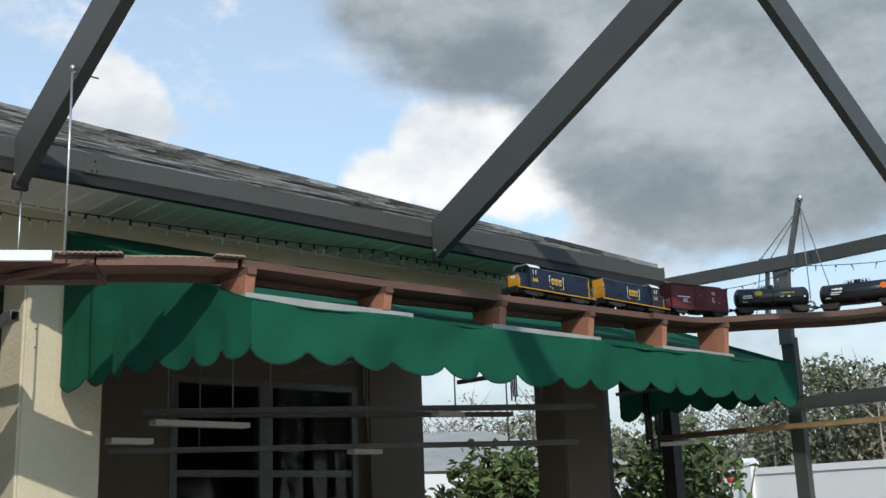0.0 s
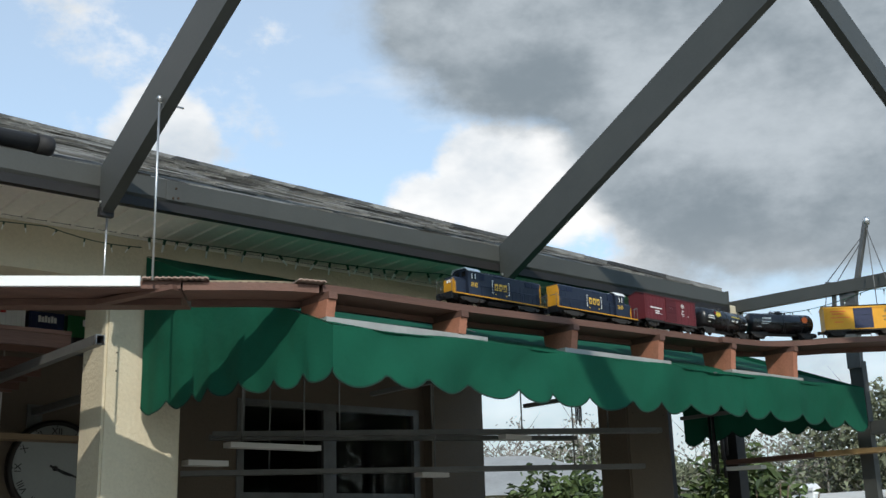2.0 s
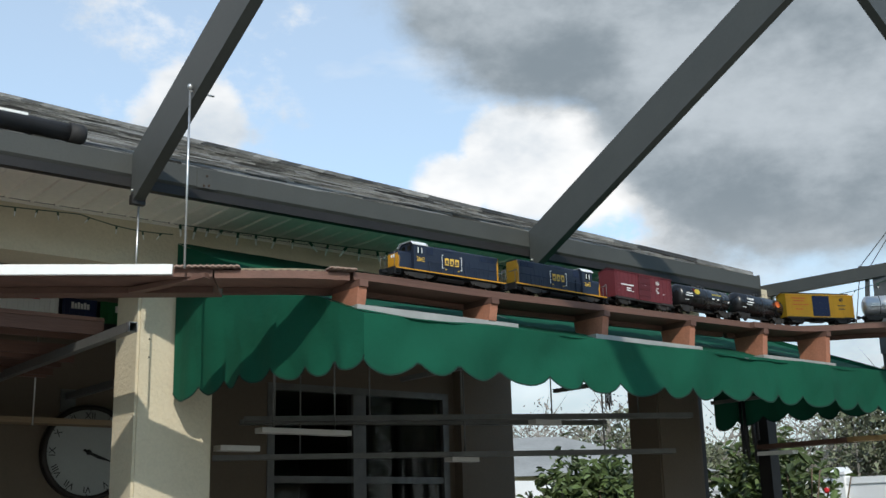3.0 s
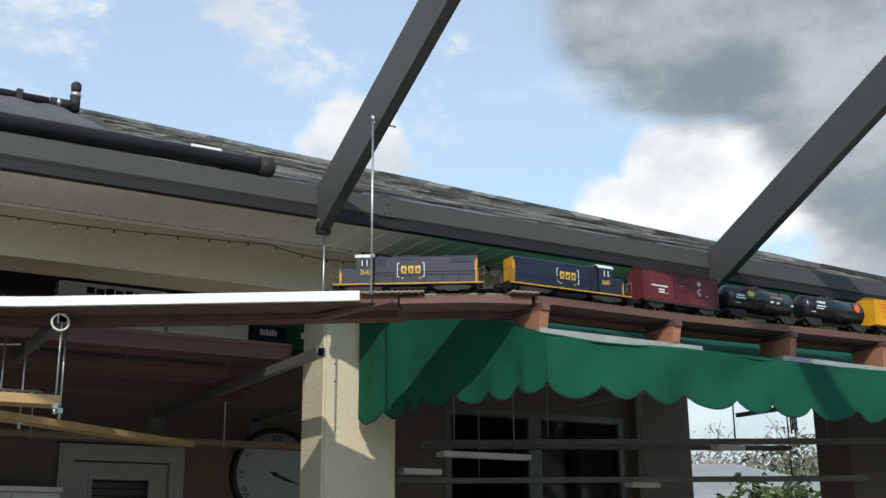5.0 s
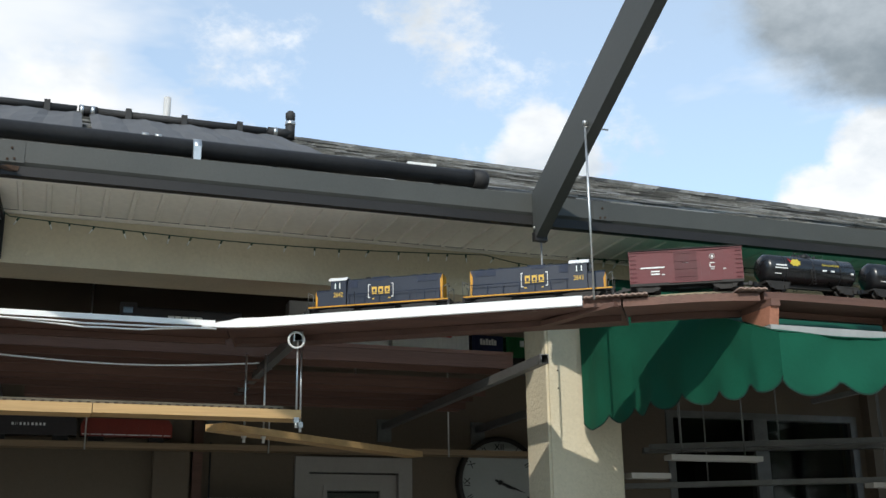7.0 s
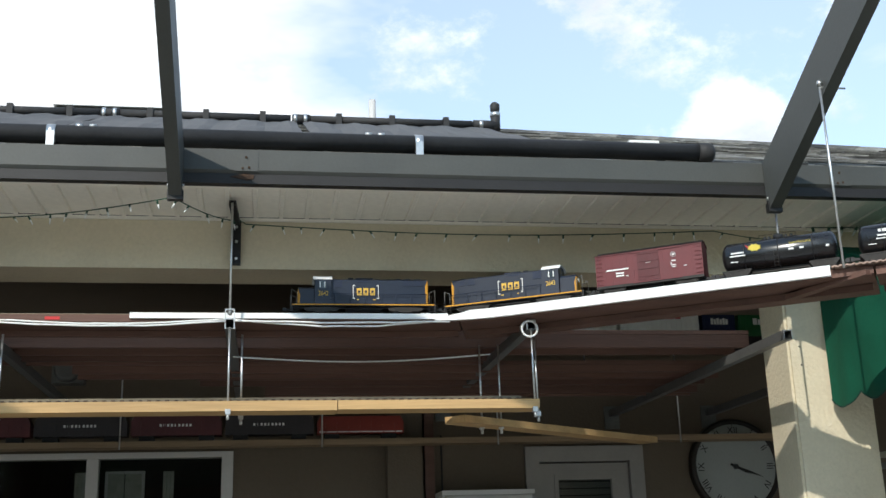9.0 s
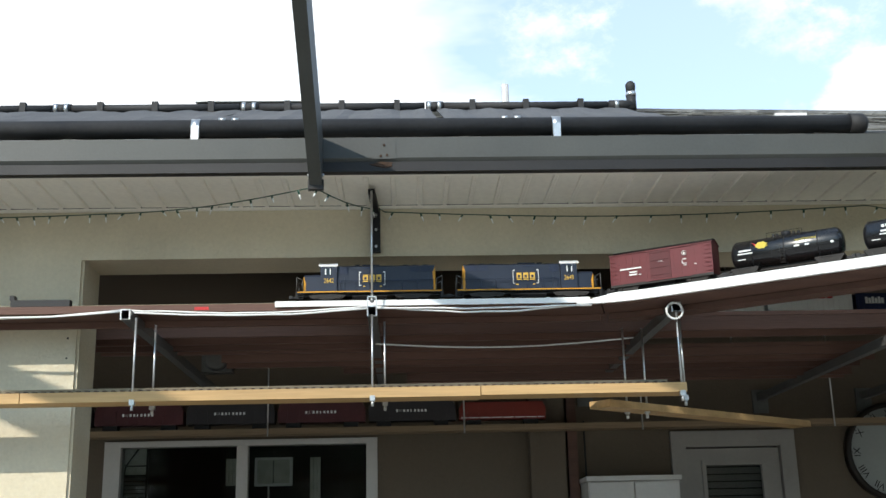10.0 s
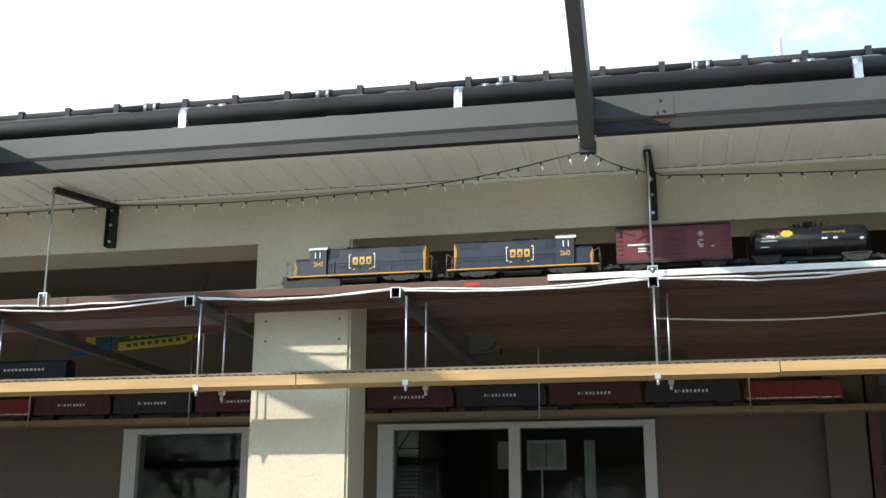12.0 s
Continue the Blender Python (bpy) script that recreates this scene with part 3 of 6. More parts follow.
        c = thing("pipe_coupling", "short rubber coupling with two steel clamps", "coupling", group="pipe couplings")
        bm = BM()
        rod(bm, (e - 0.07, y1 + 0.02, roof_z(y1) + 0.115), (e + 0.05, y1 + 0.02, roof_z(y1) + 0.115), 0.036, 12)
        part("sleeve", bm, M["black_pipe"], c)
        for q in (-0.05, 0.02):
            bm = BM()
            rod(bm, (e + q - 0.012, y1 + 0.02, roof_z(y1) + 0.115), (e + q + 0.012, y1 + 0.02, roof_z(y1) + 0.115), 0.040, 12)
            part("clamp_ring", bm, M["steel"], c)
    # air vent at the upper corner
    v = thing("vent_valve", "black vent valve on an elbow with white ring", "valve")
    zz = roof_z(y1) + 0.115
    bm = BM()
    rod(bm, (1.48, y1 + 0.02, zz), (1.64, y1 + 0.02, zz), 0.036, 12)
    rod(bm, (1.64, y1 + 0.02, zz - 0.036), (1.64, y1 + 0.02, zz + 0.08), 0.034, 12)
    part("elbow", bm, M["black_pipe"], v)
    bm = BM()
    rod(bm, (1.64, y1 + 0.02, zz + 0.065), (1.64, y1 + 0.02, zz + 0.095), 0.037, 12)
    part("ring", bm, M["steel"], v, "pale ring")
    bm = BM()
    rod(bm, (1.52, y1 + 0.02, zz), (1.545, y1 + 0.02, zz), 0.039, 12)
    part("ring", bm, M["steel"], v, "pale ring")
    bm = BM()
    lathe(bm, [(0, 0.02), (0.02, 0.034), (0.06, 0.036), (0.08, 0.02), (0.085, 0.004)], "z", 12, (1.64, y1 + 0.02, zz + 0.095))
    part("cap", bm, M["black_pipe"], v)
    # main feed pipe along the eave
    f = thing("feed_pipe", "thick black pool-heater pipe along the eave", "pipe")
    yy, zz = 3.985, 3.168
    bm = BM()
    rod(bm, (-9, yy, zz), (2.0, yy, zz), 0.040, 16)
    part("pipe", bm, M["black_pipe"], f)
    bm = BM()
    lathe(bm, [(1.985, 0.046), (2.045, 0.046), (2.06, 0.036)], "x", 16, (0, yy, zz))
    part("end_cap", bm, M["black_pipe"], f)
    for q in (0.70, -0.84, -2.03, -3.3, -4.7):
        bm = BM()
        rod(bm, (q - 0.018, yy, zz), (q + 0.018, yy, zz), 0.043, 16)
        box(bm, q - 0.016, q + 0.016, yy - 0.044, yy - 0.036, zz - 0.07, zz)
        part("strap", bm, M["steel"], f, "bright steel strap")
        for g in ((-0.22, -0.165) if q > 0 else (0.11, 0.165)):
            bm = BM()
            rod(bm, (q + g - 0.014, yy - 0.018, zz + 0.034), (q + g + 0.014, yy - 0.018, zz + 0.034), 0.010, 8)
            part("clip", bm, M["steel"], f)
    bm = BM()
    box(bm, 1.66, 1.80, yy - 0.02, yy + 0.01, zz + 0.034, zz + 0.046)
    part("white_tag", bm, M["white"], f, "white strip on the pipe")
    # plumbing vents and a pale skylight curb on the far slope
    for x, y, h in ((0.86, 7.6, 0.27),):
        bm = BM()
        rod(bm, (x, y, roof_z(y) - 0.1), (x, y, roof_z(y) + h), 0.03, 10)
        solid("roof_vent_pipe", bm, M["trim"], "thin pale plumbing vent pipe standing on the roof", "vent pipe")
    k = thing("skylight", "flat skylight on the roof with a white dome and dark curb", "skylight")
    bm = BM()
    box(bm, -1.62, -0.74, 8.0, 8.9, roof_z(8.0) - 0.2, 5.0)
    chamfer(bm, 0.01)
    part("curb", bm, M["felt"], k)
    bm = BM()
    box(bm, -1.64, -0.72, 7.98, 8.92, 5.001, 5.065)
    chamfer(bm, 0.025, 2)
    part("dome", bm, M["white"], k)


def cage_beam(x):
    """A rafter of the pool cage rising from the gutter over the camera."""
    b = thing("cage_rafter", "dark bronze aluminium pool cage rafter bolted to the gutter", "rafter", group="cage rafters")
    s = 0.52
    y0, zb = EAVE_Y - 0.004, 2.866
    h = 0.188
    bm = BM()
    yt = -0.2
    zt = zb + s * (y0 - yt)
    # foot cut upright against the gutter, tail running level above
    prism(bm, [(y0, zb), (y0 - 0.02, zb), (yt, zt), (-7.5, zt), (-7.5, zt + h), (yt + 0.03, zt + h * 1.12), (y0, zb + h * 1.2)], x - 0.026, x + 0.026, "x")
    chamfer(bm, 0.004)
    part("beam", bm, M["bronze"], b)
    bm = BM()
    rod(bm, (x + 0.026, y0 - 0.02, zb + 0.05), (x + 0.034, y0 - 0.02, zb + 0.05), 0.008, 6)
    part("bolt", bm, M["steel"], b)
    bm = BM()
    rod(bm, (x - 0.034, y0 - 0.02, zb + 0.05), (x - 0.026, y0 - 0.02, zb + 0.05), 0.008, 6)
    part("bolt", bm, M["steel"], b)
    bm = BM()
    box(bm, x - 0.032, x + 0.032, y0 - 0.03, y0, zb - 0.012, zb + 0.03)
    part("foot", bm, M["bronze_dark"], b)
    return b


def build_cage():
    for x in (-2.93, -0.322, 2.277, 4.71):
        cage_beam(x)
    X = 7.15
    c = thing("cage_wall", "dark bronze screen cage wall frame of posts and rails", "screen frame", kind="structure")

    def rail(name, a, b, w, h, m="bronze"):
        bm = BM()
        bar(bm, a, b, w, h)
        chamfer(bm, 0.003)
        part(name, bm, M[m], c)
    rail("top_rail", (X - 0.16, 3.98, 2.995), (X, 2.9, 3.005), 0.05, 0.085)
    rail("top_rail", (X, 2.898, 3.005), (X, -7.5, 3.005), 0.05, 0.085)
    rail("mid_rail", (X, 3.07, 2.062), (X, -7.5, 2.062), 0.05, 0.085)
    for y, w, top in ((3.12, 0.06, 2.50), (0.9, 0.05, 2.96), (-1.3, 0.05, 2.96), (-3.5, 0.05, 2.96)):
        rail("post", (X, y, 0), (X, y, top), w, 0.09)
    for y, w in ((4.14, 0.10), (4.76, 0.06)):
        rail("post", (X, y, 0), (X, y, 2.75), w, 0.10, "bronze_dark")
    r = thing("cage_rafter", "dark bronze pool cage rafter rising from the side wall", "rafter", group="cage rafters")
    bm = BM()
    X = 7.0
    prism(bm, [(X + 0.02, 2.888), (3.9, 2.888 + 0.655 * 3.12), (-3, 2.888 + 0.655 * 3.12), (-3, 5.12), (3.9, 5.12), (X + 0.02, 3.07)], 2.0, 2.05, "y")
    part("beam", bm, M["bronze"], r)
    bm = BM()
    box(bm, X - 0.06, X + 0.03, 1.99, 2.06, 2.86, 2.93)
    part("foot", bm, M["bronze_dark"], r)
    # low far cage walls behind the camera
    bm = BM()
    for x in (-8.5, -5.5, -2.5, 0.5, 3.5, 6.5):
        bar(bm, (x, -7.5, 0), (x, -7.5, 5.2), 0.05, 0.09)
    bar(bm, (-8.5, -7.5, 1.0), (6.7, -7.5, 1.0), 0.05, 0.05)
    bar(bm, (-8.5, -7.5, 5.2), (6.7, -7.5, 5.2), 0.05, 0.1)
    part("far_frame", bm, M["bronze"], c)


def build_awning():
    a = thing("awning", "dark green canvas box awning with scalloped valance, creased and sunlit", "awning")
    xl0, xl1, xr = 2.72, 2.87, 6.92          # left end at the wall, at the front; right end
    yb, yf = 4.40, 2.97
    zt, zf, zv = 2.85, 2.275, 2.092

    def crease(x, y, z, k=1.0):
        return 0.010 * k * (noise.noise((x * 2.3, y * 2.3, z * 3)) + 0.5 * noise.noise((x * 6, y * 6, z * 6)))
    # top slope
    bm = BM()
    nx, ny = 60, 12
    g = [[None] * (ny + 1) for _ in range(nx + 1)]
    for i in range(nx + 1):
        for j in range(ny + 1):
            u, v = i / nx, j / ny
            y = yf + (yb - yf) * v
            xa = xl1 + (xl0 - xl1) * v
            x = xa + (xr - xa) * u
            z = zf + (zt - zf) * v - 0.02 * math.sin(math.pi * v) - 0.010 * abs(math.sin(math.pi * 5 * u)) * math.sin(math.pi * v)
            g[i][j] = bm.verts.new((x, y, z + crease(x, y, z)))
    for i in range(nx):
        for j in range(ny):
            bm.faces.new((g[i][j], g[i + 1][j], g[i + 1][j + 1], g[i][j + 1])).smooth = True
    part("roof_panel", bm, M["awning"], a)

    # valances: a strip along a line with scalloped lower edge
    def valance(name, p0, p1, top0, top1, low, n, out, seed):
        bm = BM()
        p0, p1 = Vector(p0), Vector(p1)
        step = n * 14
        rows = 9
        cols = []
        o = Vector((*out, 0))
        rn = random.Random(seed)
        ph = [rn.uniform(0, 6) for _ in range(4)]
        # cusps stand at slightly uneven places
        cusp = [0.0] + [(k + rn.uniform(-0.12, 0.12)) / n for k in range(1, n)] + [1.0]
        for i in range(step + 1):
            u = i / step
            k = max(q for q in range(n) if cusp[q] <= u + 1e-9)
            w = (u - cusp[k]) / (cusp[k + 1] - cusp[k])
            p = p0.lerp(p1, u)
            top = top0 + (top1 - top0) * u
            bot = low + 0.010 * math.sin(u * 9 + ph[0]) - 0.060 * math.sin(math.pi * min(1, max(0, w))) ** 0.65 - 0.02 * max(0, 1 - 12 * min(u, 1 - u))
            col = []
            for j in range(rows + 1):
                v = j / rows
                z = top + (bot - top) * v
                fold = 0.012 * math.sin(u * n * 2.1 + ph[1] + v * 2) * v + 0.008 * math.sin(u * n * 5.3 + ph[2]) * v ** 2 + crease(p.x, p.y, z, 2.4) + 0.0035 * noise.noise((p.x * 19 + p.y * 19, z * 14, 2.0))
                fold *= min(1.0, 10 * min(u, 1 - u))
                col.append(bm.verts.new((p.x + o.x * fold, p.y + o.y * fold, z)))
            cols.append(col)
        for c1, c2 in zip(cols, cols[1:]):
            for j in range(rows):
                f = bm.faces.new((c1[j], c2[j], c2[j + 1], c1[j + 1]))
                f.smooth = True
        o1 = part(name, bm, M["awning"], a)
        # bound hem along the scallops
        hem = BM()
        me = o1.data
        last = None
        for i in range(step + 1):
            q = Vector(me.vertices[i * (rows + 1) + rows].co)
            if last is not None:
                bar(hem, last, q, 0.0026, 0.007)
            last = q
        part("hem", hem, M["awning_edge"], o1, "darker bound hem")
    valance("front_valance", (xl1, yf), (xr, yf), zf, zf + 0.02, zv, 16, (0, -1), 3)
    valance("side_panel", (xl0, yb), (xl1, yf), zt, zf, 2.12, 7, (-1, 0), 5)
    valance("side_panel", (xr, yb), (xr, yf), zt, zf + 0.02, 2.12, 7, (1, 0), 6)
    bm = BM()   # frame tubes below the cloth
    bar(bm, (xl1 + 0.03, yf + 0.03, zf - 0.02), (xr - 0.03, yf + 0.03, zf), 0.025, 0.025)
    for x in (xl1 + 0.05, 4.1, 5.3, xr - 0.05):
        bar(bm, (x, yf + 0.03, zf - 0.03), (x, yb - 0.02, zt - 0.05), 0.025, 0.025)
        bar(bm, (x, yf + 0.03, zf - 0.03), (x, yb - 0.02, zf - 0.03), 0.025, 0.025)
    part("frame", bm, M["arm"], a, "grey tube frame")


def build_backwall_things():
    before = set(scene.objects)
    backwall_things()
    for o in scene.objects:
        if o not in before and o.parent is None:
            o.location.x += 0.08


def backwall_things():
    # sliding doors
    for name, x0, x1, z1, mids in (("door_1", -1.93, -0.22, 2.12, (-1.07,)), ("door_2", -3.65, -2.76, 2.12, ())):
        d = thing(name, "white framed sliding glass door with dark panes", "sliding door", kind="structure")
        bm = BM()
        for a, b in ((x0, x0 + 0.10), (x1 - 0.07, x1)):
            box(bm, a, b, BACK_Y - 0.02, BACK_Y + 0.1, 0.02, z1)
        box(bm, x0, x1, BACK_Y - 0.022, BACK_Y + 0.1, z1 - 0.035, z1)
        chamfer(bm, 0.004)
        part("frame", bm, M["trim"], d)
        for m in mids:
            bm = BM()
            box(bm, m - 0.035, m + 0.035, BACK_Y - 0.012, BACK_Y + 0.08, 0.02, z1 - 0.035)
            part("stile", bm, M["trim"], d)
        e = [x0 + 0.10] + [m for m in mids] + [x1 - 0.07]
        for a, b in zip(e, e[1:]):
            bm = BM()
            box(bm, a, b, BACK_Y + 0.03, BACK_Y + 0.036, 0.02, z1 - 0.035)
            o = part("pane", bm, GLASS, d)
            o.visible_shadow = False
    # things seen behind the glass
    yb = 6.84
    p = thing("hanging_ornament", "pale green ornament on a thin white stem behind the door", "ornament")
    bm = BM()
    box(bm, -1.0, -0.79, yb, yb + 0.012, 1.858, 2.008)
    part("pane", bm, M["pale_glass"], p)
    bm = BM()
    for b in ((-1.016, -1.0, 1.842, 2.024), (-0.79, -0.774, 1.842, 2.024), (-1.0, -0.79, 1.842, 1.858), (-1.0, -0.79, 2.008, 2.024)):
        box(bm, b[0], b[1], yb - 0.008, yb + 0.016, b[2], b[3])
    part("frame", bm, M["white"], p, "white bevelled frame")
    bm = BM()
    box(bm, -0.899, -0.893, yb - 0.006, yb - 0.001, 1.86, 2.006)
    part("bar", bm, M["arm"], p)
    bm = BM()
    rod(bm, (-0.925, yb, 1.0), (-0.925, yb, 1.842), 0.006, 6)
    part("stem", bm, M["white"], p)
    for x, z0 in ((-1.168, 1.85), (-0.627, 0.0)):
        b = thing("door_blind", "narrow stack of pale blinds behind the glass", "blind", group="door blinds")
        for k in range(3):
            bm = BM()
            box(bm, x - 0.033 + 0.023 * k, x - 0.013 + 0.023 * k, yb - 0.004 * k, yb + 0.012, z0, 2.02)
            part("slat", bm, M["pale_glass"], b)
    w = thing("leaded_screen", "pale leaded glass light with dark curved bars behind the door", "screen")
    bm = BM()
    box(bm, -1.99, -1.712, yb, yb + 0.01, 1.93, 2.10)
    part("glass", bm, M["pale_glass"], w)
    hub = (-1.84, 1.985)
    for q in ((-1.99, 2.01), (-1.93, 2.10), (-1.76, 2.10), (-1.712, 1.985), (-1.85, 1.93)):
        bm = BM()
        bar(bm, (hub[0], yb - 0.006, hub[1]), (q[0], yb - 0.006, q[1]), 0.008, 0.010, (0, 1, 0))
        part("bar", bm, M["dark_frame"], w)
    bm = BM()
    for b in ((-1.99, -1.712, 1.918, 1.93), (-1.712, -1.70, 1.0, 2.10)):
        box(bm, b[0], b[1], yb - 0.008, yb + 0.012, b[2], b[3])
    part("frame", bm, M["dark_frame"], w)
    for k in range(9):
        bm = BM()
        box(bm, -1.985, -1.715, yb, yb + 0.008, 1.895 - 0.026 * k, 1.912 - 0.026 * k)
        part("louvre", bm, M["arm"], w)
    # back door with glass
    d = thing("door_3", "white panelled back door with a glass light, greyed for shade", "door", kind="structure")
    bm = BM()
    box(bm, 1.65, 1.745, BACK_Y - 0.035, BACK_Y + 0.05, 0.02, 2.12)
    box(bm, 2.355, 2.45, BACK_Y - 0.035, BACK_Y + 0.05, 0.02, 2.12)
    box(bm, 1.745, 2.355, BACK_Y - 0.035, BACK_Y + 0.05, 2.02, 2.12)
    chamfer(bm, 0.008, 2)
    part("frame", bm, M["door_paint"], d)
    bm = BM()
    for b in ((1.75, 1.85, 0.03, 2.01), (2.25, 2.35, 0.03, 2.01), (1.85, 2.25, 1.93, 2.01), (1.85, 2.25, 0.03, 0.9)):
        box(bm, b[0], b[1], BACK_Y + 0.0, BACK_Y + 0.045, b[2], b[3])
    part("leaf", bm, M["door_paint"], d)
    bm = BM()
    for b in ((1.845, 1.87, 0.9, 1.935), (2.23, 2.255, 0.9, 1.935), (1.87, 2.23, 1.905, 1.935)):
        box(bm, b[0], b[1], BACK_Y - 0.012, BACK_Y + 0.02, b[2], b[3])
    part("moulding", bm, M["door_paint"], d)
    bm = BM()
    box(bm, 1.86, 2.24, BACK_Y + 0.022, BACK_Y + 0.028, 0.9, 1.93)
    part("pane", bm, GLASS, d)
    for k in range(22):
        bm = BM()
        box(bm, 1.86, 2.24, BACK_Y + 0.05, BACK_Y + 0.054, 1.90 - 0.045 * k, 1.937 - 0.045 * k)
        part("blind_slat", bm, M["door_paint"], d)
    # white cabinet
    c = thing("wall_cabinet", "white two-door cabinet against the porch wall", "cabinet")
    bm = BM()
    box(bm, 1.06, 1.62, BACK_Y - 0.3, BACK_Y - 0.02, 0.02, 1.80)
    part("body", bm, M["trim"], c)
    for a, b in ((1.065, 1.337), (1.343, 1.615)):
        bm = BM()
        box(bm, a, b, BACK_Y - 0.32, BACK_Y - 0.302, 0.05, 1.79)
        chamfer(bm, 0.004)
        part("door", bm, M["trim"], c)
    bm = BM()
    box(bm, 1.05, 1.63, BACK_Y - 0.33, BACK_Y - 0.02, 1.802, 1.83)
    part("top", bm, M["trim"], c)
    # downpipe and cable by the pier
    bm = BM()
    box(bm, 0.985, 1.045, BACK_Y - 0.07, BACK_Y - 0.01, 0, 2.9)
    chamfer(bm, 0.008)
    solid("downpipe", bm, M["redwood"], "brown rectangular pipe running up the porch wall", "pipe")
    bm = BM()
    pts = [(1.10, BACK_Y - 0.015, 2.2 - 0.1 * k) for k in range(5)]
    tube(bm, pts, 0.006)
    solid("wall_cable", bm, M["blacky"], "black cable hanging down the wall", "cable")
    # clock
    k = thing("wall_clock", "large dark-framed wall clock with pale dial and roman numerals", "clock", pose(3.085, BACK_Y - 0.02, 1.967))
    R = 0.315
    bm = BM()
    lathe(bm, [(0.018, R), (-0.03, R), (-0.045, R - 0.01), (-0.045, R - 0.03), (-0.02, R - 0.035), (-0.02, R - 0.036)], "y", 48)
    part("frame", bm, M["dark_frame"], k)
    bm = BM()
    lathe(bm, [(-0.021, R - 0.032), (-0.024, R - 0.034)], "y", 48)
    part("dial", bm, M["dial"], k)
    for i, num in enumerate(("XII", "I", "II", "III", "IV", "V", "VI", "VII", "VIII", "IX", "X", "XI")):
        w = radians(90 - 30 * i)
        m = Matrix.Translation((math.cos(w) * (R - 0.075), -0.0255, math.sin(w) * (R - 0.075))) @ Matrix.Rotation(radians(30 * i), 4, "Y") @ FRONT
        words("numeral", num, 0.062, M["blacky"], k, m)
    for i in range(60):
        if i % 5 == 0:
            bm = BM()
            w = radians(6 * i)
            box(bm, -0.003, 0.003, -0.026, -0.0245, R - 0.045, R - 0.034, Matrix.Rotation(w, 4, "Y"))
            part("minute_mark", bm, M["blacky"], k)
    for l, wd, ang in ((0.20, 0.010, 111), (0.12, 0.014, 115)):
        bm = BM()
        prism(bm, [(-wd / 2, -0.04), (wd / 2, -0.04), (wd * 0.7, l * 0.6), (0, l), (-wd * 0.7, l * 0.6)], -0.034 if l > 0.15 else -0.03, -0.031 if l > 0.15 else -0.028, "y")
        bm.transform(Matrix.Rotation(radians(ang), 4, "Y"))
        part("clock_hand", bm, M["blacky"], k)
    bm = BM()
    lathe(bm, [(-0.026, 0.018), (-0.038, 0.016), (-0.04, 0.005)], "y", 16)
    part("hub", bm, M["blacky"], k)
    # window wall under the awning
    w = thing("window_1", "dark multi-pane window behind the awning", "window", kind="structure")
    bm = BM()
    x0, x1, z0, z1 = 4.45, 6.18, 0.55, 2.52
    for b in ((x0, x0 + 0.06, z0, z1), (x1 - 0.06, x1, z0, z1), (x0 + 0.06, x1 - 0.06, z1 - 0.05, z1), (x0 + 0.06, x1 - 0.06, z0, z0 + 0.05)):
        box(bm, b[0], b[1], BACK_Y - 0.01, BACK_Y + 0.09, b[2], b[3])
    part("window_frame", bm, M["arm"], w)
    bm = BM()
    box(bm, 5.22, 5.34, BACK_Y - 0.005, BACK_Y + 0.085, z0 + 0.05, z1 - 0.05)
    part("mullion", bm, M["arm"], w)
    for a, b in ((x0 + 0.06, 5.22), (5.34, x1 - 0.06)):
        bm = BM()
        box(bm, a, b, BACK_Y + 0.0, BACK_Y + 0.08, 1.78, 1.83)
        part("glazing_bar", bm, M["arm"], w)
        for c0, c1 in ((z0 + 0.05, 1.78), (1.83, z1 - 0.05)):
            bm = BM()
            box(bm, a, b, BACK_Y + 0.03, BACK_Y + 0.036, c0, c1)
            part("pane", bm, GLASS, w)
    bm = BM()
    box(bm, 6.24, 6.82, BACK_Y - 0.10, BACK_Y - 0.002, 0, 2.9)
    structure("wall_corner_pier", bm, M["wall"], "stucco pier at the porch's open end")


# ---------------------------------------------------------------- the elevated railway
def strip_along(bm, s0, s1, o0, o1, z0, z1, step=0.1):
    """A slab following the line between two side offsets (positive: to the left of travel, away from the house... )"""
    n = max(1, int((s1 - s0) / step))
    prev = None
    for i in range(n + 1):
        p, d = on_line(s0 + (s1 - s0) * i / n)
        side = Vector((-d.y, d.x))
        up = rise(s0 + (s1 - s0) * i / n)
        q = [bm.verts.new((p.x + side.x * o, p.y + side.y * o, z)) for o, z in ((o0, z0 + up), (o1, z0 + up), (o1, z1 + up), (o0, z1 + up))]
        if prev:
            for k in range(4):
                bm.faces.new((prev[k], prev[(k + 1) % 4], q[(k + 1) % 4], q[k]))
        else:
            bm.faces.new(q[::-1])
        prev = q
    bm.faces.new(prev)


def build_deck():
    # the boards, one thing for each length; travel runs to -x, so +offset lies towards the camera
    S = s_at_x
    cuts = [2.0, S(5.60), S(2.88), S(2.42), S(0.92), LEN[-1]]
    names = ("redwood-stained curved deck board of the elevated track", "redwood-stained deck board over the awning", "short redwood-stained deck board with scalloped ends",
             "redwood-stained deck board with a white front edge", "redwood-stained deck board along the porch pillars")
    for k, (a, b) in enumerate(zip(cuts, cuts[1:])):
        t = thing("track_deck", names[k], "deck board", group="track decks")
        wide = 0.13 if k == 0 else 0.105
        z1 = DECK_Z - (0.006 if k == 2 else 0.0)
        bm = BM()
        strip_along(bm, a + 0.004, b - 0.004, wide, -0.30 if k == 3 else (-0.14 if k == 0 else -0.10), z1 - 0.032, z1)
        part("board", bm, M["redwood"], t)
        bm = BM()
        strip_along(bm, a + 0.02, b - 0.02, -0.07, -0.095, z1 - 0.060, z1 - 0.034)
        part("edge_batten", bm, M["redwood"], t)
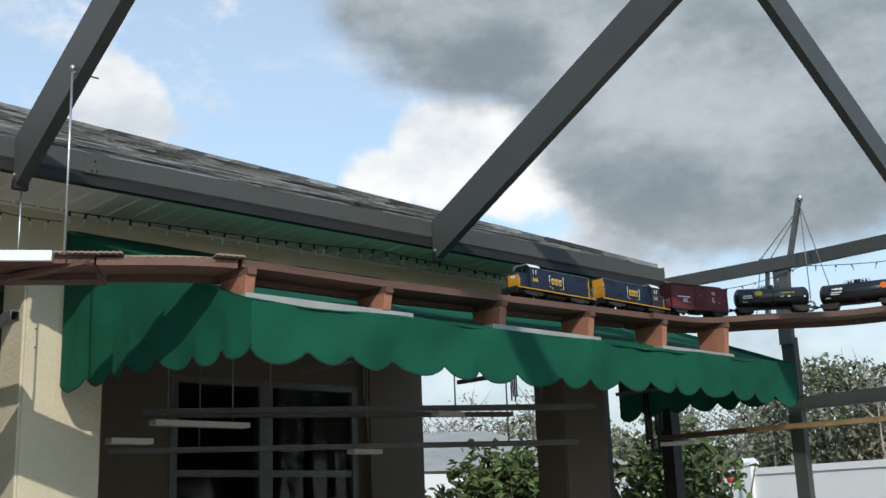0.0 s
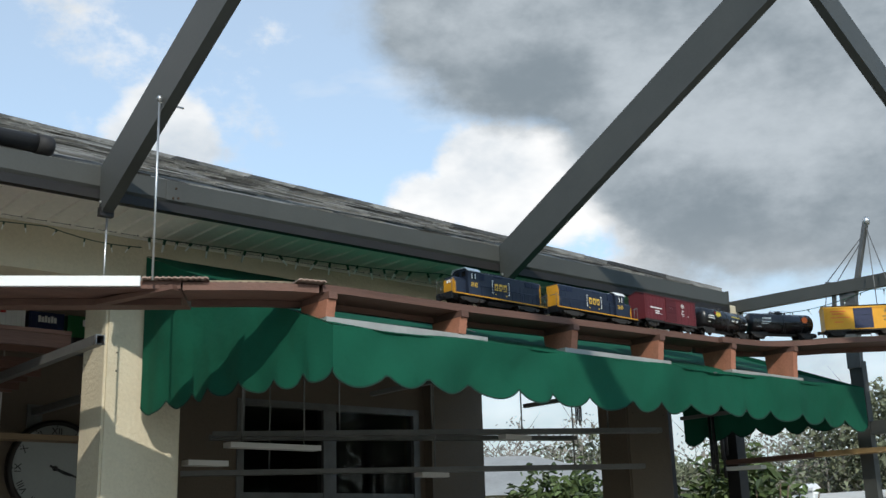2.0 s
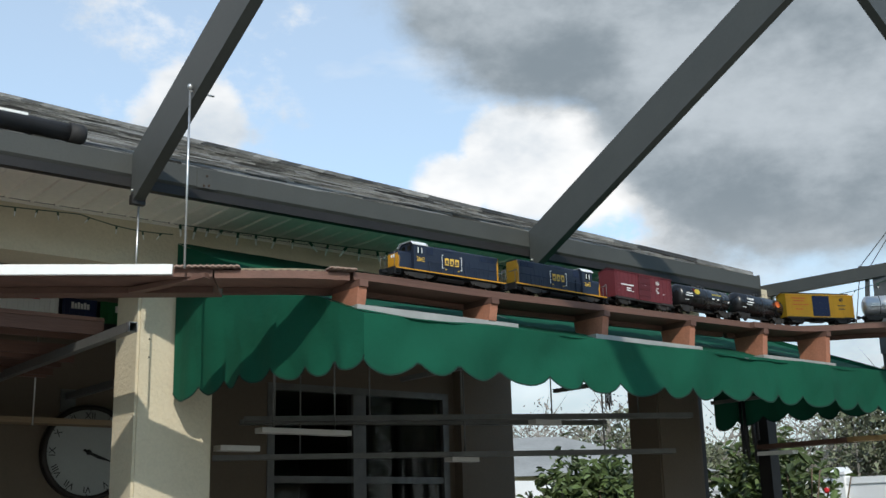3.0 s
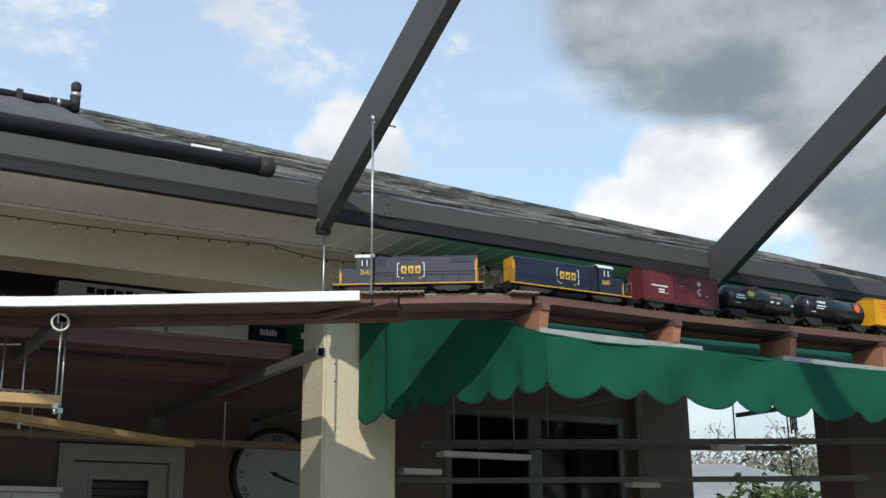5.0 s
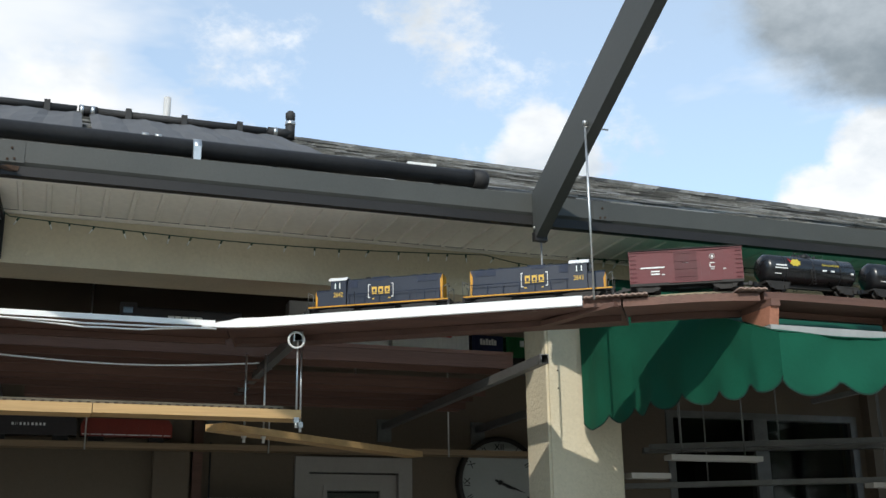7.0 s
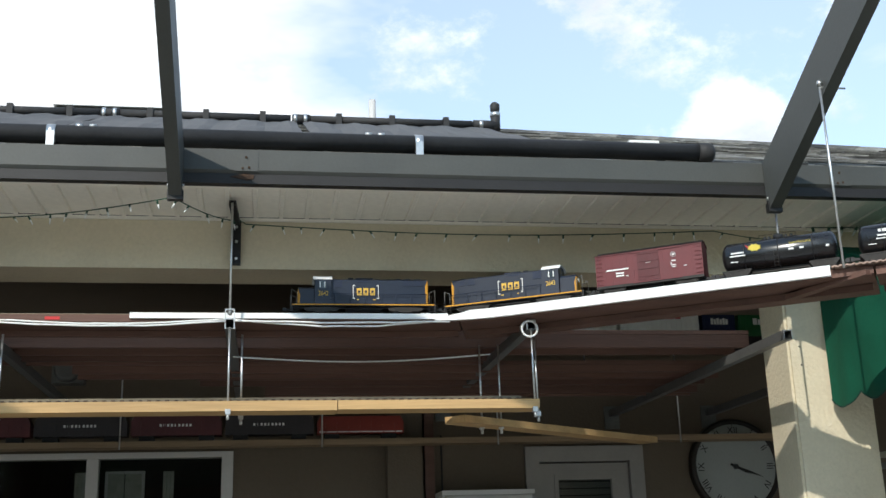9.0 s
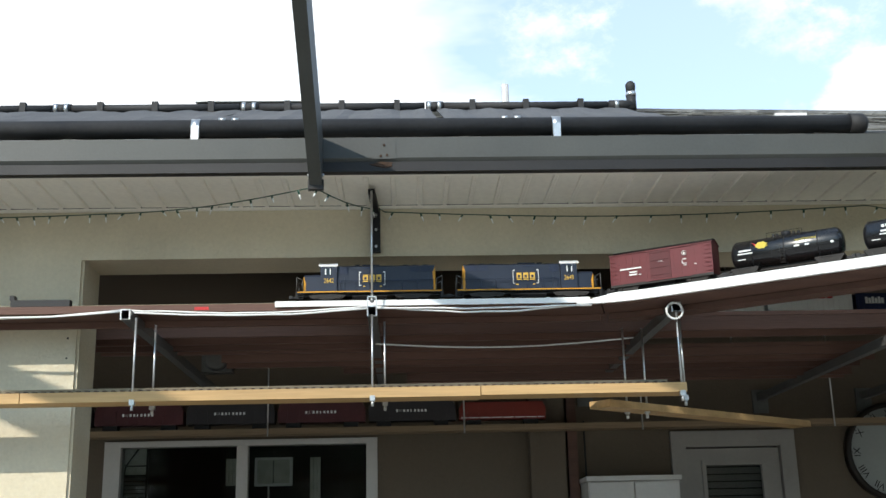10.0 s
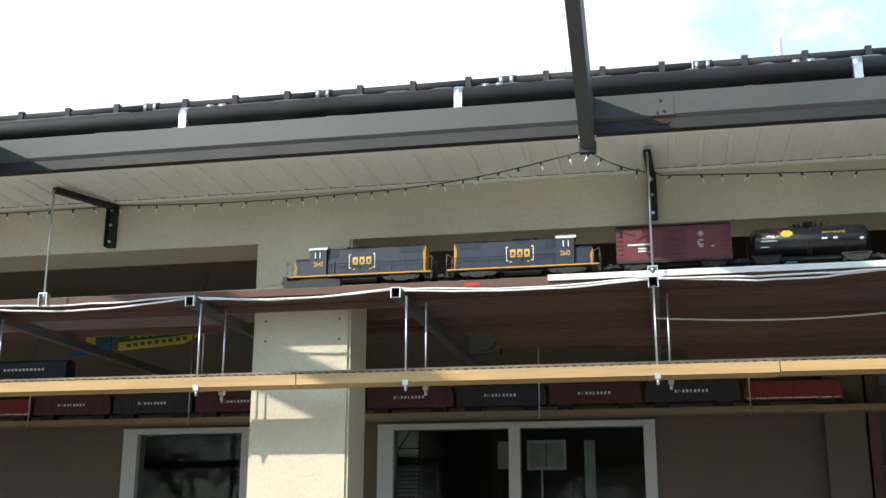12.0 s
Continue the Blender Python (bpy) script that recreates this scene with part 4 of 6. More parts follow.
        if k == 3:   # white fascia along the diagonal
            bm = BM()
            strip_along(bm, a + 0.16, b - 0.07, 0.128, 0.108, DECK_Z - 0.026, DECK_Z + 0.015)
            n = 8       # its end is cut to a slant
            rows = []
            for i in range(n + 1):
                p, d = on_line(b - 0.07 + 0.20 * i / n)
                side = Vector((-d.y, d.x))
                top = DECK_Z + 0.015 - 0.034 * i / n
                rows.append([bm.verts.new((p.x + side.x * o, p.y + side.y * o, z)) for o, z in ((0.128, DECK_Z - 0.026), (0.108, DECK_Z - 0.026), (0.108, top), (0.128, top))])
            for r1, r2 in zip(rows, rows[1:]):
                for k2 in range(4):
                    bm.faces.new((r1[k2], r1[(k2 + 1) % 4], r2[(k2 + 1) % 4], r2[k2]))
            bm.faces.new(rows[-1])
            part("white_fascia", bm, M["white"], t, "white painted front edge")
        if k == 2:
            bm = BM()
            strip_along(bm, S(2.62), S(2.26), -0.085, -0.10, DECK_Z + 0.001, DECK_Z + 0.026)
            part("back_strip", bm, M["white"], t, "white strip along the back edge")
        if k == 4:
            bm = BM()
            strip_along(bm, a + 0.06, S(-0.52), 0.118, 0.107, DECK_Z - 0.018, DECK_Z + 0.006)
            part("white_fascia", bm, M["white"], t, "white painted front edge")
    # corrugated scalloped caps at the joints
    for x, dx in ((2.84, 0.06), (2.40, 0.13)):
        s = S(x)
        p, d = on_line(s)
        bm = BM()
        n = 2 * int(dx / 0.011)
        top = [(-dx + 2 * dx * i / n, DECK_Z + 0.0075 + (0.0045 if i % 2 else 0.0)) for i in range(n + 1)]
        prism(bm, top + [(u, z - 0.006) for u, z in reversed(top)], -0.12, 0.135, "y")
        c = solid("corrugated_cap", bm, M["fibre"], "corrugated grey-brown strip laid across the deck joint", "cap strip", "joint caps")
        c.matrix_basis = Matrix.Translation((p.x, p.y, 0)) @ Matrix.Rotation(math.atan2(d.y, d.x), 4, "Z")
    # rails and ties
    t = thing("railway_track", "brass garden railway rails on dark brown ties", "track")
    for o in (-0.0225, 0.0225):
        bm = BM()
        strip_along(bm, 2.0, LEN[-1] - 0.2, o + 0.002, o - 0.002, DECK_Z + 0.010, RAIL_Z, 0.06)
        part("rail", bm, M["rail"], t)
    tie = BM()
    box(tie, -0.008, 0.008, -0.045, 0.045, 0, 0.009)
    me = mesh_of("tie", tie, M["tie"])
    s = 2.2
    n = 0
    rest = BM()
    while s < LEN[-1] - 0.3:
        p, d = on_line(s)
        m = Matrix.Translation((p.x, p.y, DECK_Z + 0.001 + rise(s))) @ Matrix.Rotation(math.atan2(d.y, d.x), 4, "Z")
        if S(4.6) < s < S(-2.2) and n < 300:
            o = new("tie", me)
            o.parent = t
            o.matrix_basis = m
            n += 1
        else:
            box(rest, -0.008, 0.008, -0.045, 0.045, 0, 0.009, m)
        s += 0.034
    tagged(part("far_ties", rest, M["tie"], t), "", "", "", "stuff")


def build_deck_supports():
    # uprights standing on the awning frame, on pale aluminium strips
    for x in (2.90, 3.61, 4.36, 5.05, 5.72, 6.27):
        y = on_line(s_at_x(x))[0].y - 0.02 if x < 6 else 3.12
        top = DECK_Z + rise(s_at_x(x))
        bm = BM()
        prism(bm, [(y - 0.085, 2.32), (y + 0.085, 2.32), (y + 0.10, top - 0.063), (y - 0.10, top - 0.063)], x - 0.022, x + 0.022, "x")
        chamfer(bm, 0.003)
        b = thing("deck_block", "short redwood-stained block carrying the track deck", "support block", group="deck blocks")
        part("block", bm, M["redwood_cut"], b)
        bm = BM()
        box(bm, x - 0.021, x + 0.021, y - 0.11, y + 0.11, top - 0.062, top - 0.033)
        part("cleat", bm, M["redwood"], b)
    for x0, x1 in ((2.88, 3.77), (4.28, 5.09), (5.63, 6.34)):
        bm = BM()
        box(bm, x0, x1, 3.035, 3.12, 2.304, 2.32)
        box(bm, x0, x1, 3.030, 3.036, 2.286, 2.32)
        chamfer(bm, 0.002)
        solid("support_strip", bm, M["alu"], "dull aluminium strip lying along the awning front", "metal strip", "support strips")
    # steel arms from the porch wall out under the deck
    for i, (x, yf) in enumerate(((-3.05, 4.14), (-2.03, 4.13), (-1.135, 4.13), (-0.10, 4.13), (1.20, 4.13), (2.34, 4.02), (3.02, 4.80))):
        a = thing("wall_bracket", "grey square steel arm reaching out under the track", "bracket arm", group="support arms")
        z = 2.395 if i < 5 else 2.33
        bm = BM()
        w, h, t = 0.040, 0.044, 0.004
        y1 = BACK_Y - 0.01
        box(bm, x - w / 2, x - w / 2 + t, yf, y1, z - h / 2, z + h / 2)
        box(bm, x + w / 2 - t, x + w / 2, yf, y1, z - h / 2, z + h / 2)
        box(bm, x - w / 2 + t, x + w / 2 - t, yf, y1, z + h / 2 - t, z + h / 2)
        box(bm, x - w / 2 + t, x + w / 2 - t, yf, y1, z - h / 2, z - h / 2 + t)
        part("tube", bm, M["arm"], a)
        bm = BM()
        for b in ((x - w / 2 - 0.001, x - w / 2 + t, z - h / 2, z + h / 2), (x + w / 2 - t, x + w / 2 + 0.001, z - h / 2, z + h / 2), (x - w / 2 + t, x + w / 2 - t, z + h / 2 - t, z + h / 2)):
            box(bm, b[0], b[1], yf - 0.004, yf + 0.012, b[2], b[3])
        part("cut_end", bm, M["steel"], a, "bright cut end")
        bm = BM()
        box(bm, x - 0.05, x + 0.05, BACK_Y - 0.016, BACK_Y - 0.002, z - 0.10, z + 0.05)
        part("wall_plate", bm, M["arm"], a)


def hanger(x, y, z0, z1, clamp=True, name="hanger_rod"):
    h = thing(name, "thin zinc threaded rod holding a lower rail", "rod", group="hanger rods")
    bm = BM()
    rod(bm, (x, y, z0), (x, y, z1), 0.0048, 8)
    part("rod", bm, M["steel"], h)
    if clamp:
        bm = BM()
        box(bm, x - 0.011, x + 0.011, y - 0.010, y + 0.014, z0 - 0.002, z0 + 0.020)
        rod(bm, (x, y, z0 - 0.024), (x, y, z0), 0.007, 6)
        part("clamp", bm, M["steel"], h)
    return h


def build_lower_rail():
    # natural pine rail hung below the deck
    z0, z1 = 2.028, 2.070
    for a, b in ((-6.2, -3.3), (-3.296, -1.55), (-1.546, 0.35), (0.354, 1.22)):
        bm = BM()
        box(bm, a, b, 4.13, 4.27, z0 + (0.0 if b < 1 else 0.003), z1)
        chamfer(bm, 0.003)
        solid("pine_rail", bm, M["pine"], "natural yellow pine board hung on steel rods", "wooden rail", "pine rails")
    bm = BM()   # return board running back to the wall
    p, q = Vector((0.88, 4.32, 2.008)), Vector((2.20, 5.55, 2.035))
    bar(bm, p, q, 0.11, 0.032)
    chamfer(bm, 0.003)
    solid("pine_rail", bm, M["pine"], "natural pine board running back to the porch wall", "wooden rail", "pine rails")
    bm = BM()   # scrap of track on top
    for y in (4.178, 4.222):
        box(bm, -6.2, 1.15, y - 0.002, y + 0.002, z1 + 0.009, z1 + 0.02)
    t = solid("lower_track", bm, M["rail"], "thin rails on the pine board", "track")
    bm = BM()
    x = -6.15
    while x < 1.15:
        box(bm, x, x + 0.015, 4.155, 4.245, z1 + 0.001, z1 + 0.009)
        x += 0.036
    tagged(part("tie_bed", bm, M["tie"], t), "", "", "", "stuff")
    for x in (-3.05, -1.98, -1.09, -0.10, 1.20):
        hanger(x, 4.135, z0 - 0.012, 2.38)
        hanger(x + 0.05, 4.285, z0 - 0.012, 2.38)
    for x in (1.04, 1.13):
        hanger(x, 4.52, 1.99, 2.38)
    # long rods from the eave brackets
    for x in (-2.71, -0.10):
        b = thing("eave_bracket", "black steel angle bracket screwed to the header", "bracket", group="eave brackets")
        bm = BM()
        xb = x + (0.012 if x > -1 else 0.13)
        box(bm, xb - 0.02, xb + 0.02, HEAD_Y - 0.03, HEAD_Y - 0.002, 2.735, 2.945)
        box(bm, xb - 0.02, xb - 0.014, HEAD_Y - 0.05, HEAD_Y - 0.03, 2.735, 2.945)
        part("plate", bm, M["blacky"], b)
        bm = BM()
        bar(bm, (xb, HEAD_Y - 0.03, 2.93), (x, 4.13, 2.93), 0.03, 0.024)
        part("arm", bm, M["blacky"], b)
        for z in (2.76, 2.84, 2.91):
            bm = BM()
            rod(bm, (xb, HEAD_Y - 0.036, z), (xb, HEAD_Y - 0.03, z), 0.007, 6)
            part("screw", bm, M["steel"], b)
        hanger(x, 4.128, 2.43, 2.93, False)
        g = thing("rod_clamp", "bright U-shaped steel clamp on the deck edge", "clamp", group="rod clamps")
        bm = BM()
        for q in (-0.02, 0.016):
            box(bm, x + q, x + q + 0.004, 4.115, 4.145, 2.40, 2.455)
        box(bm, x - 0.02, x + 0.02, 4.115, 4.145, 2.452, 2.457)
        part("strap", bm, M["steel"], g)
        bm = BM()
        rod(bm, (x, 4.13, 2.435), (x, 4.13, 2.452), 0.010, 6)
        part("nut", bm, M["steel"], g)
    # rods from the cage rafter down to the diagonal deck
    h = hanger(2.236, 3.295, 2.44, 3.20, False)
    bm = BM()
    lathe(bm, [(3.198, 0.008), (3.21, 0.013), (3.222, 0.008)], "z", 8, (2.236, 3.295, 0))
    part("cap_nut", bm, M["steel"], h)
    bm = BM()
    rod(bm, (2.236, 3.295, 3.192), (2.252, 3.295, 3.192), 0.004, 6)
    rod(bm, (2.302, 3.295, 3.192), (2.345, 3.295, 3.192), 0.004, 6)
    part("cross_bolt", bm, M["steel"], h)
    hanger(2.30, 3.92, 2.44, 2.88, False)
    # bent bar under the joint
    bm = BM()
    bar(bm, (2.34, 3.30, 2.425), (2.16, 3.62, 2.40), 0.045, 0.02)
    solid("deck_stay", bm, M["redwood"], "brown stay under the deck joint", "stay")
    # ring on the arm's end
    bm = BM()
    n = 20
    for i in range(n):
        a0, a1 = 2 * math.pi * i / n, 2 * math.pi * (i + 1) / n
        rod(bm, (1.19 + 0.035 * math.cos(a0), 4.12, 2.375 + 0.035 * math.sin(a0)), (1.19 + 0.035 * math.cos(a1), 4.12, 2.375 + 0.035 * math.sin(a1)), 0.005, 6)
    solid("cable_ring", bm, M["cable"], "white cable ring hanging from the arm's end", "ring")


def build_cables():
    rnd = random.Random(8)
    xs = [(-6.0, -4.6), (-4.6, -3.15), (-3.15, -2.08), (-2.08, -1.17), (-1.17, -0.1), (-0.1, 0.85)]
    for k in range(2):
        c = thing("deck_cable", "white wire sagging along the deck edge", "cable", group="deck cables")
        for a, b in xs:
            bm = BM()
            sag = rnd.uniform(0.006, 0.034)
            tube(bm, [(a + (b - a) * i / 12, 4.205 - 0.008 * k + 0.004 * math.sin(i * 1.7), 2.432 - 0.010 * k - sag * math.sin(math.pi * i / 12) + rnd.uniform(-0.002, 0.002)) for i in range(13)], 0.0042)
            part("length", bm, M["cable"], c)
    bm = BM()
    box(bm, -0.86, -0.80, 4.195, 4.203, 2.425, 2.438)
    solid("wire_nut", bm, M["mark_red"], "small red wire connector", "connector")
    # long loose wire below the inner decks
    bm = BM()
    tube(bm, [(-0.1 + 1.25 * i / 14, 4.7 + 0.1 * i / 14, 2.36 - 0.03 * math.sin(math.pi * i / 14) + 0.03 * i / 14) for i in range(15)], 0.004)
    solid("loose_wire", bm, M["cable"], "pale loose wire sagging under the deck", "cable")
    # switch machine on the deck
    s = thing("switch_motor", "low black switch motor beside the rails", "switch motor")
    bm = BM()
    box(bm, -1.65, -1.40, 4.225, 4.265, DECK_Z + 0.001, DECK_Z + 0.030)
    chamfer(bm, 0.006)
    part("case", bm, M["blacky"], s)
    bm = BM()
    box(bm, -1.655, -1.635, 4.225, 4.26, DECK_Z + 0.03, DECK_Z + 0.05)
    part("lever", bm, M["blacky"], s)


def build_inner_decks():
    # parallel decks and rails inside the porch
    for y0, y1, z, xa, xb in ((4.76, 4.98, 2.505, -6.2, 2.5), (5.02, 5.16, 2.46, -1.5, 1.2), (5.17, 5.38, 2.425, -0.9, 2.5), (5.42, 5.66, 2.43, -0.3, 2.6), (5.75, 5.90, 2.40, 0.05, 2.6)):
        t = thing("inner_deck", "redwood-stained deck board inside the porch", "deck board", group="inner decks")
        bm = BM()
        x = xa
        box(bm, xa, xb, y0, y1, z - 0.02, z)
        chamfer(bm, 0.003)
        part("board", bm, M["redwood"], t)
        for yy in (y0 + 0.005, y1 - 0.03):
            bm = BM()
            box(bm, xa, xb, yy, yy + 0.025, min(z - 0.06, 2.417), z - 0.021)
            part("edge_batten", bm, M["redwood"], t)
    # rods carrying the boards
    for x in (0.35, 1.75):
        hanger(x, 5.2, 2.43, 2.9, False)
    # shelf along the back wall
    z = 2.158
    s = thing("train_shelf", "narrow natural wood shelf along the porch wall", "shelf")
    bm = BM()
    box(bm, -6.0, 3.6, 6.36, 6.50, z - 0.035, z)
    chamfer(bm, 0.003)
    part("board", bm, M["shelf_wood"], s)
    for x in (-5.2, -4.1, -3.0, -1.9, -0.8, 0.4, 1.5, 2.7, 3.5):
        bm = BM()
        rod(bm, (x, 6.352, z - 0.05), (x, 6.352, 2.9), 0.005, 6)
        part("hanger", bm, M["steel"], s)
    # cars parked on the shelf
    kinds = ("maroon_car", "red_car", "maroon_car", "dark_car", "maroon_car", "dark_car", "maroon_car", "dark_car", "maroon_car", "dark_car", "red_car")
    rows = [(-4.93 + 0.557 * k, 0.535, kinds[k]) for k in range(11)]
    for x, l, m in rows:
        c = thing("parked_freight_car", {"maroon_car": "dark maroon model freight car parked on the shelf", "dark_car": "black model freight car parked on the shelf",
                                         "red_car": "red model car parked on the shelf"}[m], "model freight car", pose(x, 6.43, z), group="parked freight cars")
        h = 0.155 if m != "red_car" else 0.14
        bm = BM()
        prism(bm, [(-l / 2, 0.035), (l / 2, 0.035), (l / 2, h * 0.75), (l / 2 - 0.02, h), (-l / 2 + 0.02, h), (-l / 2, h * 0.75)], -0.05, 0.05, "y")
        chamfer(bm, 0.003)
        part("body", bm, M[m], c)
        for k in range(-3, 4):
            bm = BM()
            box(bm, k * l / 7.5 - 0.004, k * l / 7.5 + 0.004, -0.054, -0.05, 0.04, h * 0.75)
            part("rib", bm, M[m], c)
        for k in (-1, 1):
            bm = BM()
            box(bm, k * l * 0.33 - 0.045, k * l * 0.33 + 0.045, -0.035, 0.035, 0.006, 0.034)
            rod(bm, (k * l * 0.33 - 0.03, -0.03, 0.016), (k * l * 0.33 - 0.03, 0.03, 0.016), 0.016, 10)
            rod(bm, (k * l * 0.33 + 0.03, -0.03, 0.016), (k * l * 0.33 + 0.03, 0.03, 0.016), 0.016, 10)
            part("truck", bm, M["blacky"], c)
        if m == "red_car":
            bm = BM()
            box(bm, -l / 2 + 0.01, l / 2 - 0.01, -0.0535, -0.0505, 0.042, 0.047)
            part("sill_stripe", bm, M["mark_white"], c, "thin white sill stripe")
        else:
            bm = BM()
            n, rows2 = 18, []
            for i in range(n + 1):
                u = i / n
                top = h + 0.022 * math.sin(math.pi * u) ** 0.5 * (0.8 + 0.5 * noise.noise((u * 9 + x * 3, 0, 0)))
                rows2.append([bm.verts.new((-l / 2 + 0.025 + (l - 0.05) * u, yy, zz)) for yy, zz in ((-0.044, h - 0.004), (-0.018, top), (0.018, top), (0.044, h - 0.004))])
            for r1, r2 in zip(rows2, rows2[1:]):
                for k in range(3):
                    bm.faces.new((r1[k], r1[k + 1], r2[k + 1], r2[k]))
            part("load", bm, M["blacky"], c, "heaped black load")
            for q in range(9):
                bm = BM()
                box(bm, -0.10 + q * 0.022, -0.088 + q * 0.022, -0.0525, -0.0505, 0.088, 0.104)
                part("lettering_bar", bm, M["mark_white"], c)
    # stacked containers on the inner track
    for x0, x1, z0, z1, m, mm, lab in ((1.36, 1.92, 2.549, 2.80, "white", "blacky", "white model shipping container with black lettering"), (1.94, 2.39, 2.549, 2.70, "white", "mark_red", "white model container with red script"),
                                       (2.41, 2.60, 2.549, 2.67, "blue_door", "mark_white", "dark blue model container"), (2.62, 2.95, 2.549, 2.67, "sign_green", "mark_white", "dark green model container")):
        c = thing("model_container", lab + " on the inner track", "model container", group="model containers")
        bm = BM()
        box(bm, x0, x1, 5.13, 5.23, z0, z1)
        chamfer(bm, 0.003)
        part("box", bm, M[m], c)
        n = int((x1 - x0) / 0.028)
        for k in range(n):
            bm = BM()
            box(bm, x0 + 0.012 + k * 0.028, x0 + 0.020 + k * 0.028, 5.127, 5.13, z0 + 0.01, z1 - 0.01)
            part("corrugation", bm, M[m], c)
        for k in range(6):
            bm = BM()
            w = (x1 - x0) / 14
            box(bm, x0 + (x1 - x0) * 0.25 + k * w * 1.25, x0 + (x1 - x0) * 0.25 + k * w * 1.25 + w, 5.1245, 5.1268, z1 - 0.055, z1 - 0.02 - 0.006 * (k % 2))
            part("lettering_bar", bm, M[mm], c)
    bm = BM()
    box(bm, 1.30, 3.0, 5.12, 5.24, 2.47, 2.548)
    chamfer(bm, 0.01)
    solid("well_car", bm, M["blacky"], "long black model well car carrying the containers", "model freight car")
    # a locomotive parked inside
    c = thing("parked_locomotive", "black model locomotive parked on the inner track", "model locomotive", pose(0.77, 4.87, 2.494))
    bm = BM()
    box(bm, -0.31, 0.31, -0.05, 0.05, 0.04, 0.055)
    box(bm, -0.10, 0.10, -0.04, 0.04, 0.012, 0.04)
    part("frame", bm, M["blacky"], c)
    bm = BM()
    prism(bm, [(-0.035, 0.056), (0.035, 0.056), (0.035, 0.145), (0.026, 0.155), (-0.026, 0.155), (-0.035, 0.145)], -0.22, 0.29, "x")
    chamfer(bm, 0.003)
    part("hood", bm, M["dark_car"], c)
    bm = BM()
    box(bm, -0.30, -0.22, -0.05, 0.05, 0.056, 0.168)
    chamfer(bm, 0.006)
    part("cab", bm, M["dark_car"], c)
    bm = BM()
    box(bm, -0.285, -0.24, -0.0515, -0.0502, 0.115, 0.145)
    part("cab_window", bm, M["dark_glass"], c)
    for k in range(5):
        bm = BM()
        box(bm, -0.07 + k * 0.034, -0.04 + k * 0.034, -0.037, -0.0352, 0.096, 0.115)
        part("lettering_bar", bm, M["mark_white"], c)
    for k in (-0.22, 0.22):
        bm = BM()
        box(bm, k - 0.08, k + 0.08, -0.036, 0.036, 0.008, 0.04)
        part("truck", bm, M["blacky"], c)
    # a grey car on the lower inner track
    bm = BM()
    box(bm, -5.6, -2.4, 5.53, 5.68, 2.24, 2.262)
    t = solid("lower_deck", bm, M["redwood"], "brown board below the inner decks", "deck board")
    for x in (-5.2, -4.1, -2.6):
        hanger(x, 5.60, 2.262, 2.9, False)
    c = thing("parked_freight_car", "pale grey-blue model boxcar with white lettering", "model freight car", pose(-3.66, 5.60, 2.264), group="parked freight cars")
    bm = BM()
    prism(bm, [(-0.05, 0.04), (0.05, 0.04), (0.05, 0.135), (0, 0.15), (-0.05, 0.135)], -0.26, 0.26, "x")
    part("body", bm, M["navy"], c)
    for k in (-0.17, 0.17):
        bm = BM()
        box(bm, k - 0.045, k + 0.045, -0.035, 0.035, 0.0, 0.04)
        part("truck", bm, M["blacky"], c)
    for k in range(11):
        bm = BM()
        box(bm, -0.13 + k * 0.024, -0.116 + k * 0.024, -0.0535, -0.0505, 0.085, 0.098)
        part("lettering_bar", bm, M["mark_white"], c)
    # banner and pictures on the porch wall
    for x0, x1, z0, z1, m, lab in ((0.42, 0.65, 2.53, 2.70, "sign_blue", "small coloured picture on the wall"), (-4.0, -3.72, 2.62, 2.80, "sign_blue", "blue and red sign on the wall")):
        s = thing("wall_sign", lab, "sign", group="wall signs")
        bm = BM()
        box(bm, x0, x1, BACK_Y - 0.02, BACK_Y - 0.001, z0, z1)
        part("board", bm, M[m], s)
        for k, mm in enumerate(("mark_red", "mark_yellow", "sign_green")):
            bm = BM()
            w = (x1 - x0) / 4
            box(bm, x0 + 0.02 + k * w * 1.2, x0 + 0.02 + k * w * 1.2 + w, BACK_Y - 0.024, BACK_Y - 0.0205, z0 + 0.03 + 0.02 * k, z1 - 0.05 + 0.01 * k)
            part("patch", bm, M[mm], s)
    s = thing("wall_banner", "yellow pointed banner pinned to the wall", "banner")
    bm = BM()
    prism(bm, [(-3.66, 2.645), (-3.2, 2.68), (-3.02, 2.755), (-3.3, 2.727), (-3.66, 2.70)], BACK_Y - 0.012, BACK_Y - 0.001, "y")
    part("cloth", bm, M["mark_yellow"], s)
    bm = BM()
    prism(bm, [(-3.66, 2.704), (-3.3, 2.731), (-3.04, 2.760), (-3.4, 2.778), (-3.66, 2.775)], BACK_Y - 0.012, BACK_Y - 0.001, "y")
    part("upper_cloth", bm, M["sign_green"], s, "dark green upper half")
    for k in range(9):
        bm = BM()
        box(bm, -3.60 + k * 0.05, -3.57 + k * 0.05, BACK_Y - 0.016, BACK_Y - 0.0125, 2.666 + 0.0045 * k, 2.69 + 0.0045 * k)
        part("lettering_bar", bm, M["sign_green"], s)
        bm = BM()
        box(bm, -3.58 + k * 0.05, -3.55 + k * 0.05, BACK_Y - 0.016, BACK_Y - 0.0125, 2.726 + 0.003 * k, 2.75 + 0.002 * k)
        part("lettering_bar", bm, M["mark_yellow"], s)
    # meter box
    b = thing("meter_box", "grey round meter box on the porch wall", "meter")
    bm = BM()
    box(bm, -1.25, -1.06, BACK_Y - 0.10, BACK_Y - 0.002, 2.54, 2.71)
    chamfer(bm, 0.01)
    part("case", bm, M["arm"], b)
    bm = BM()
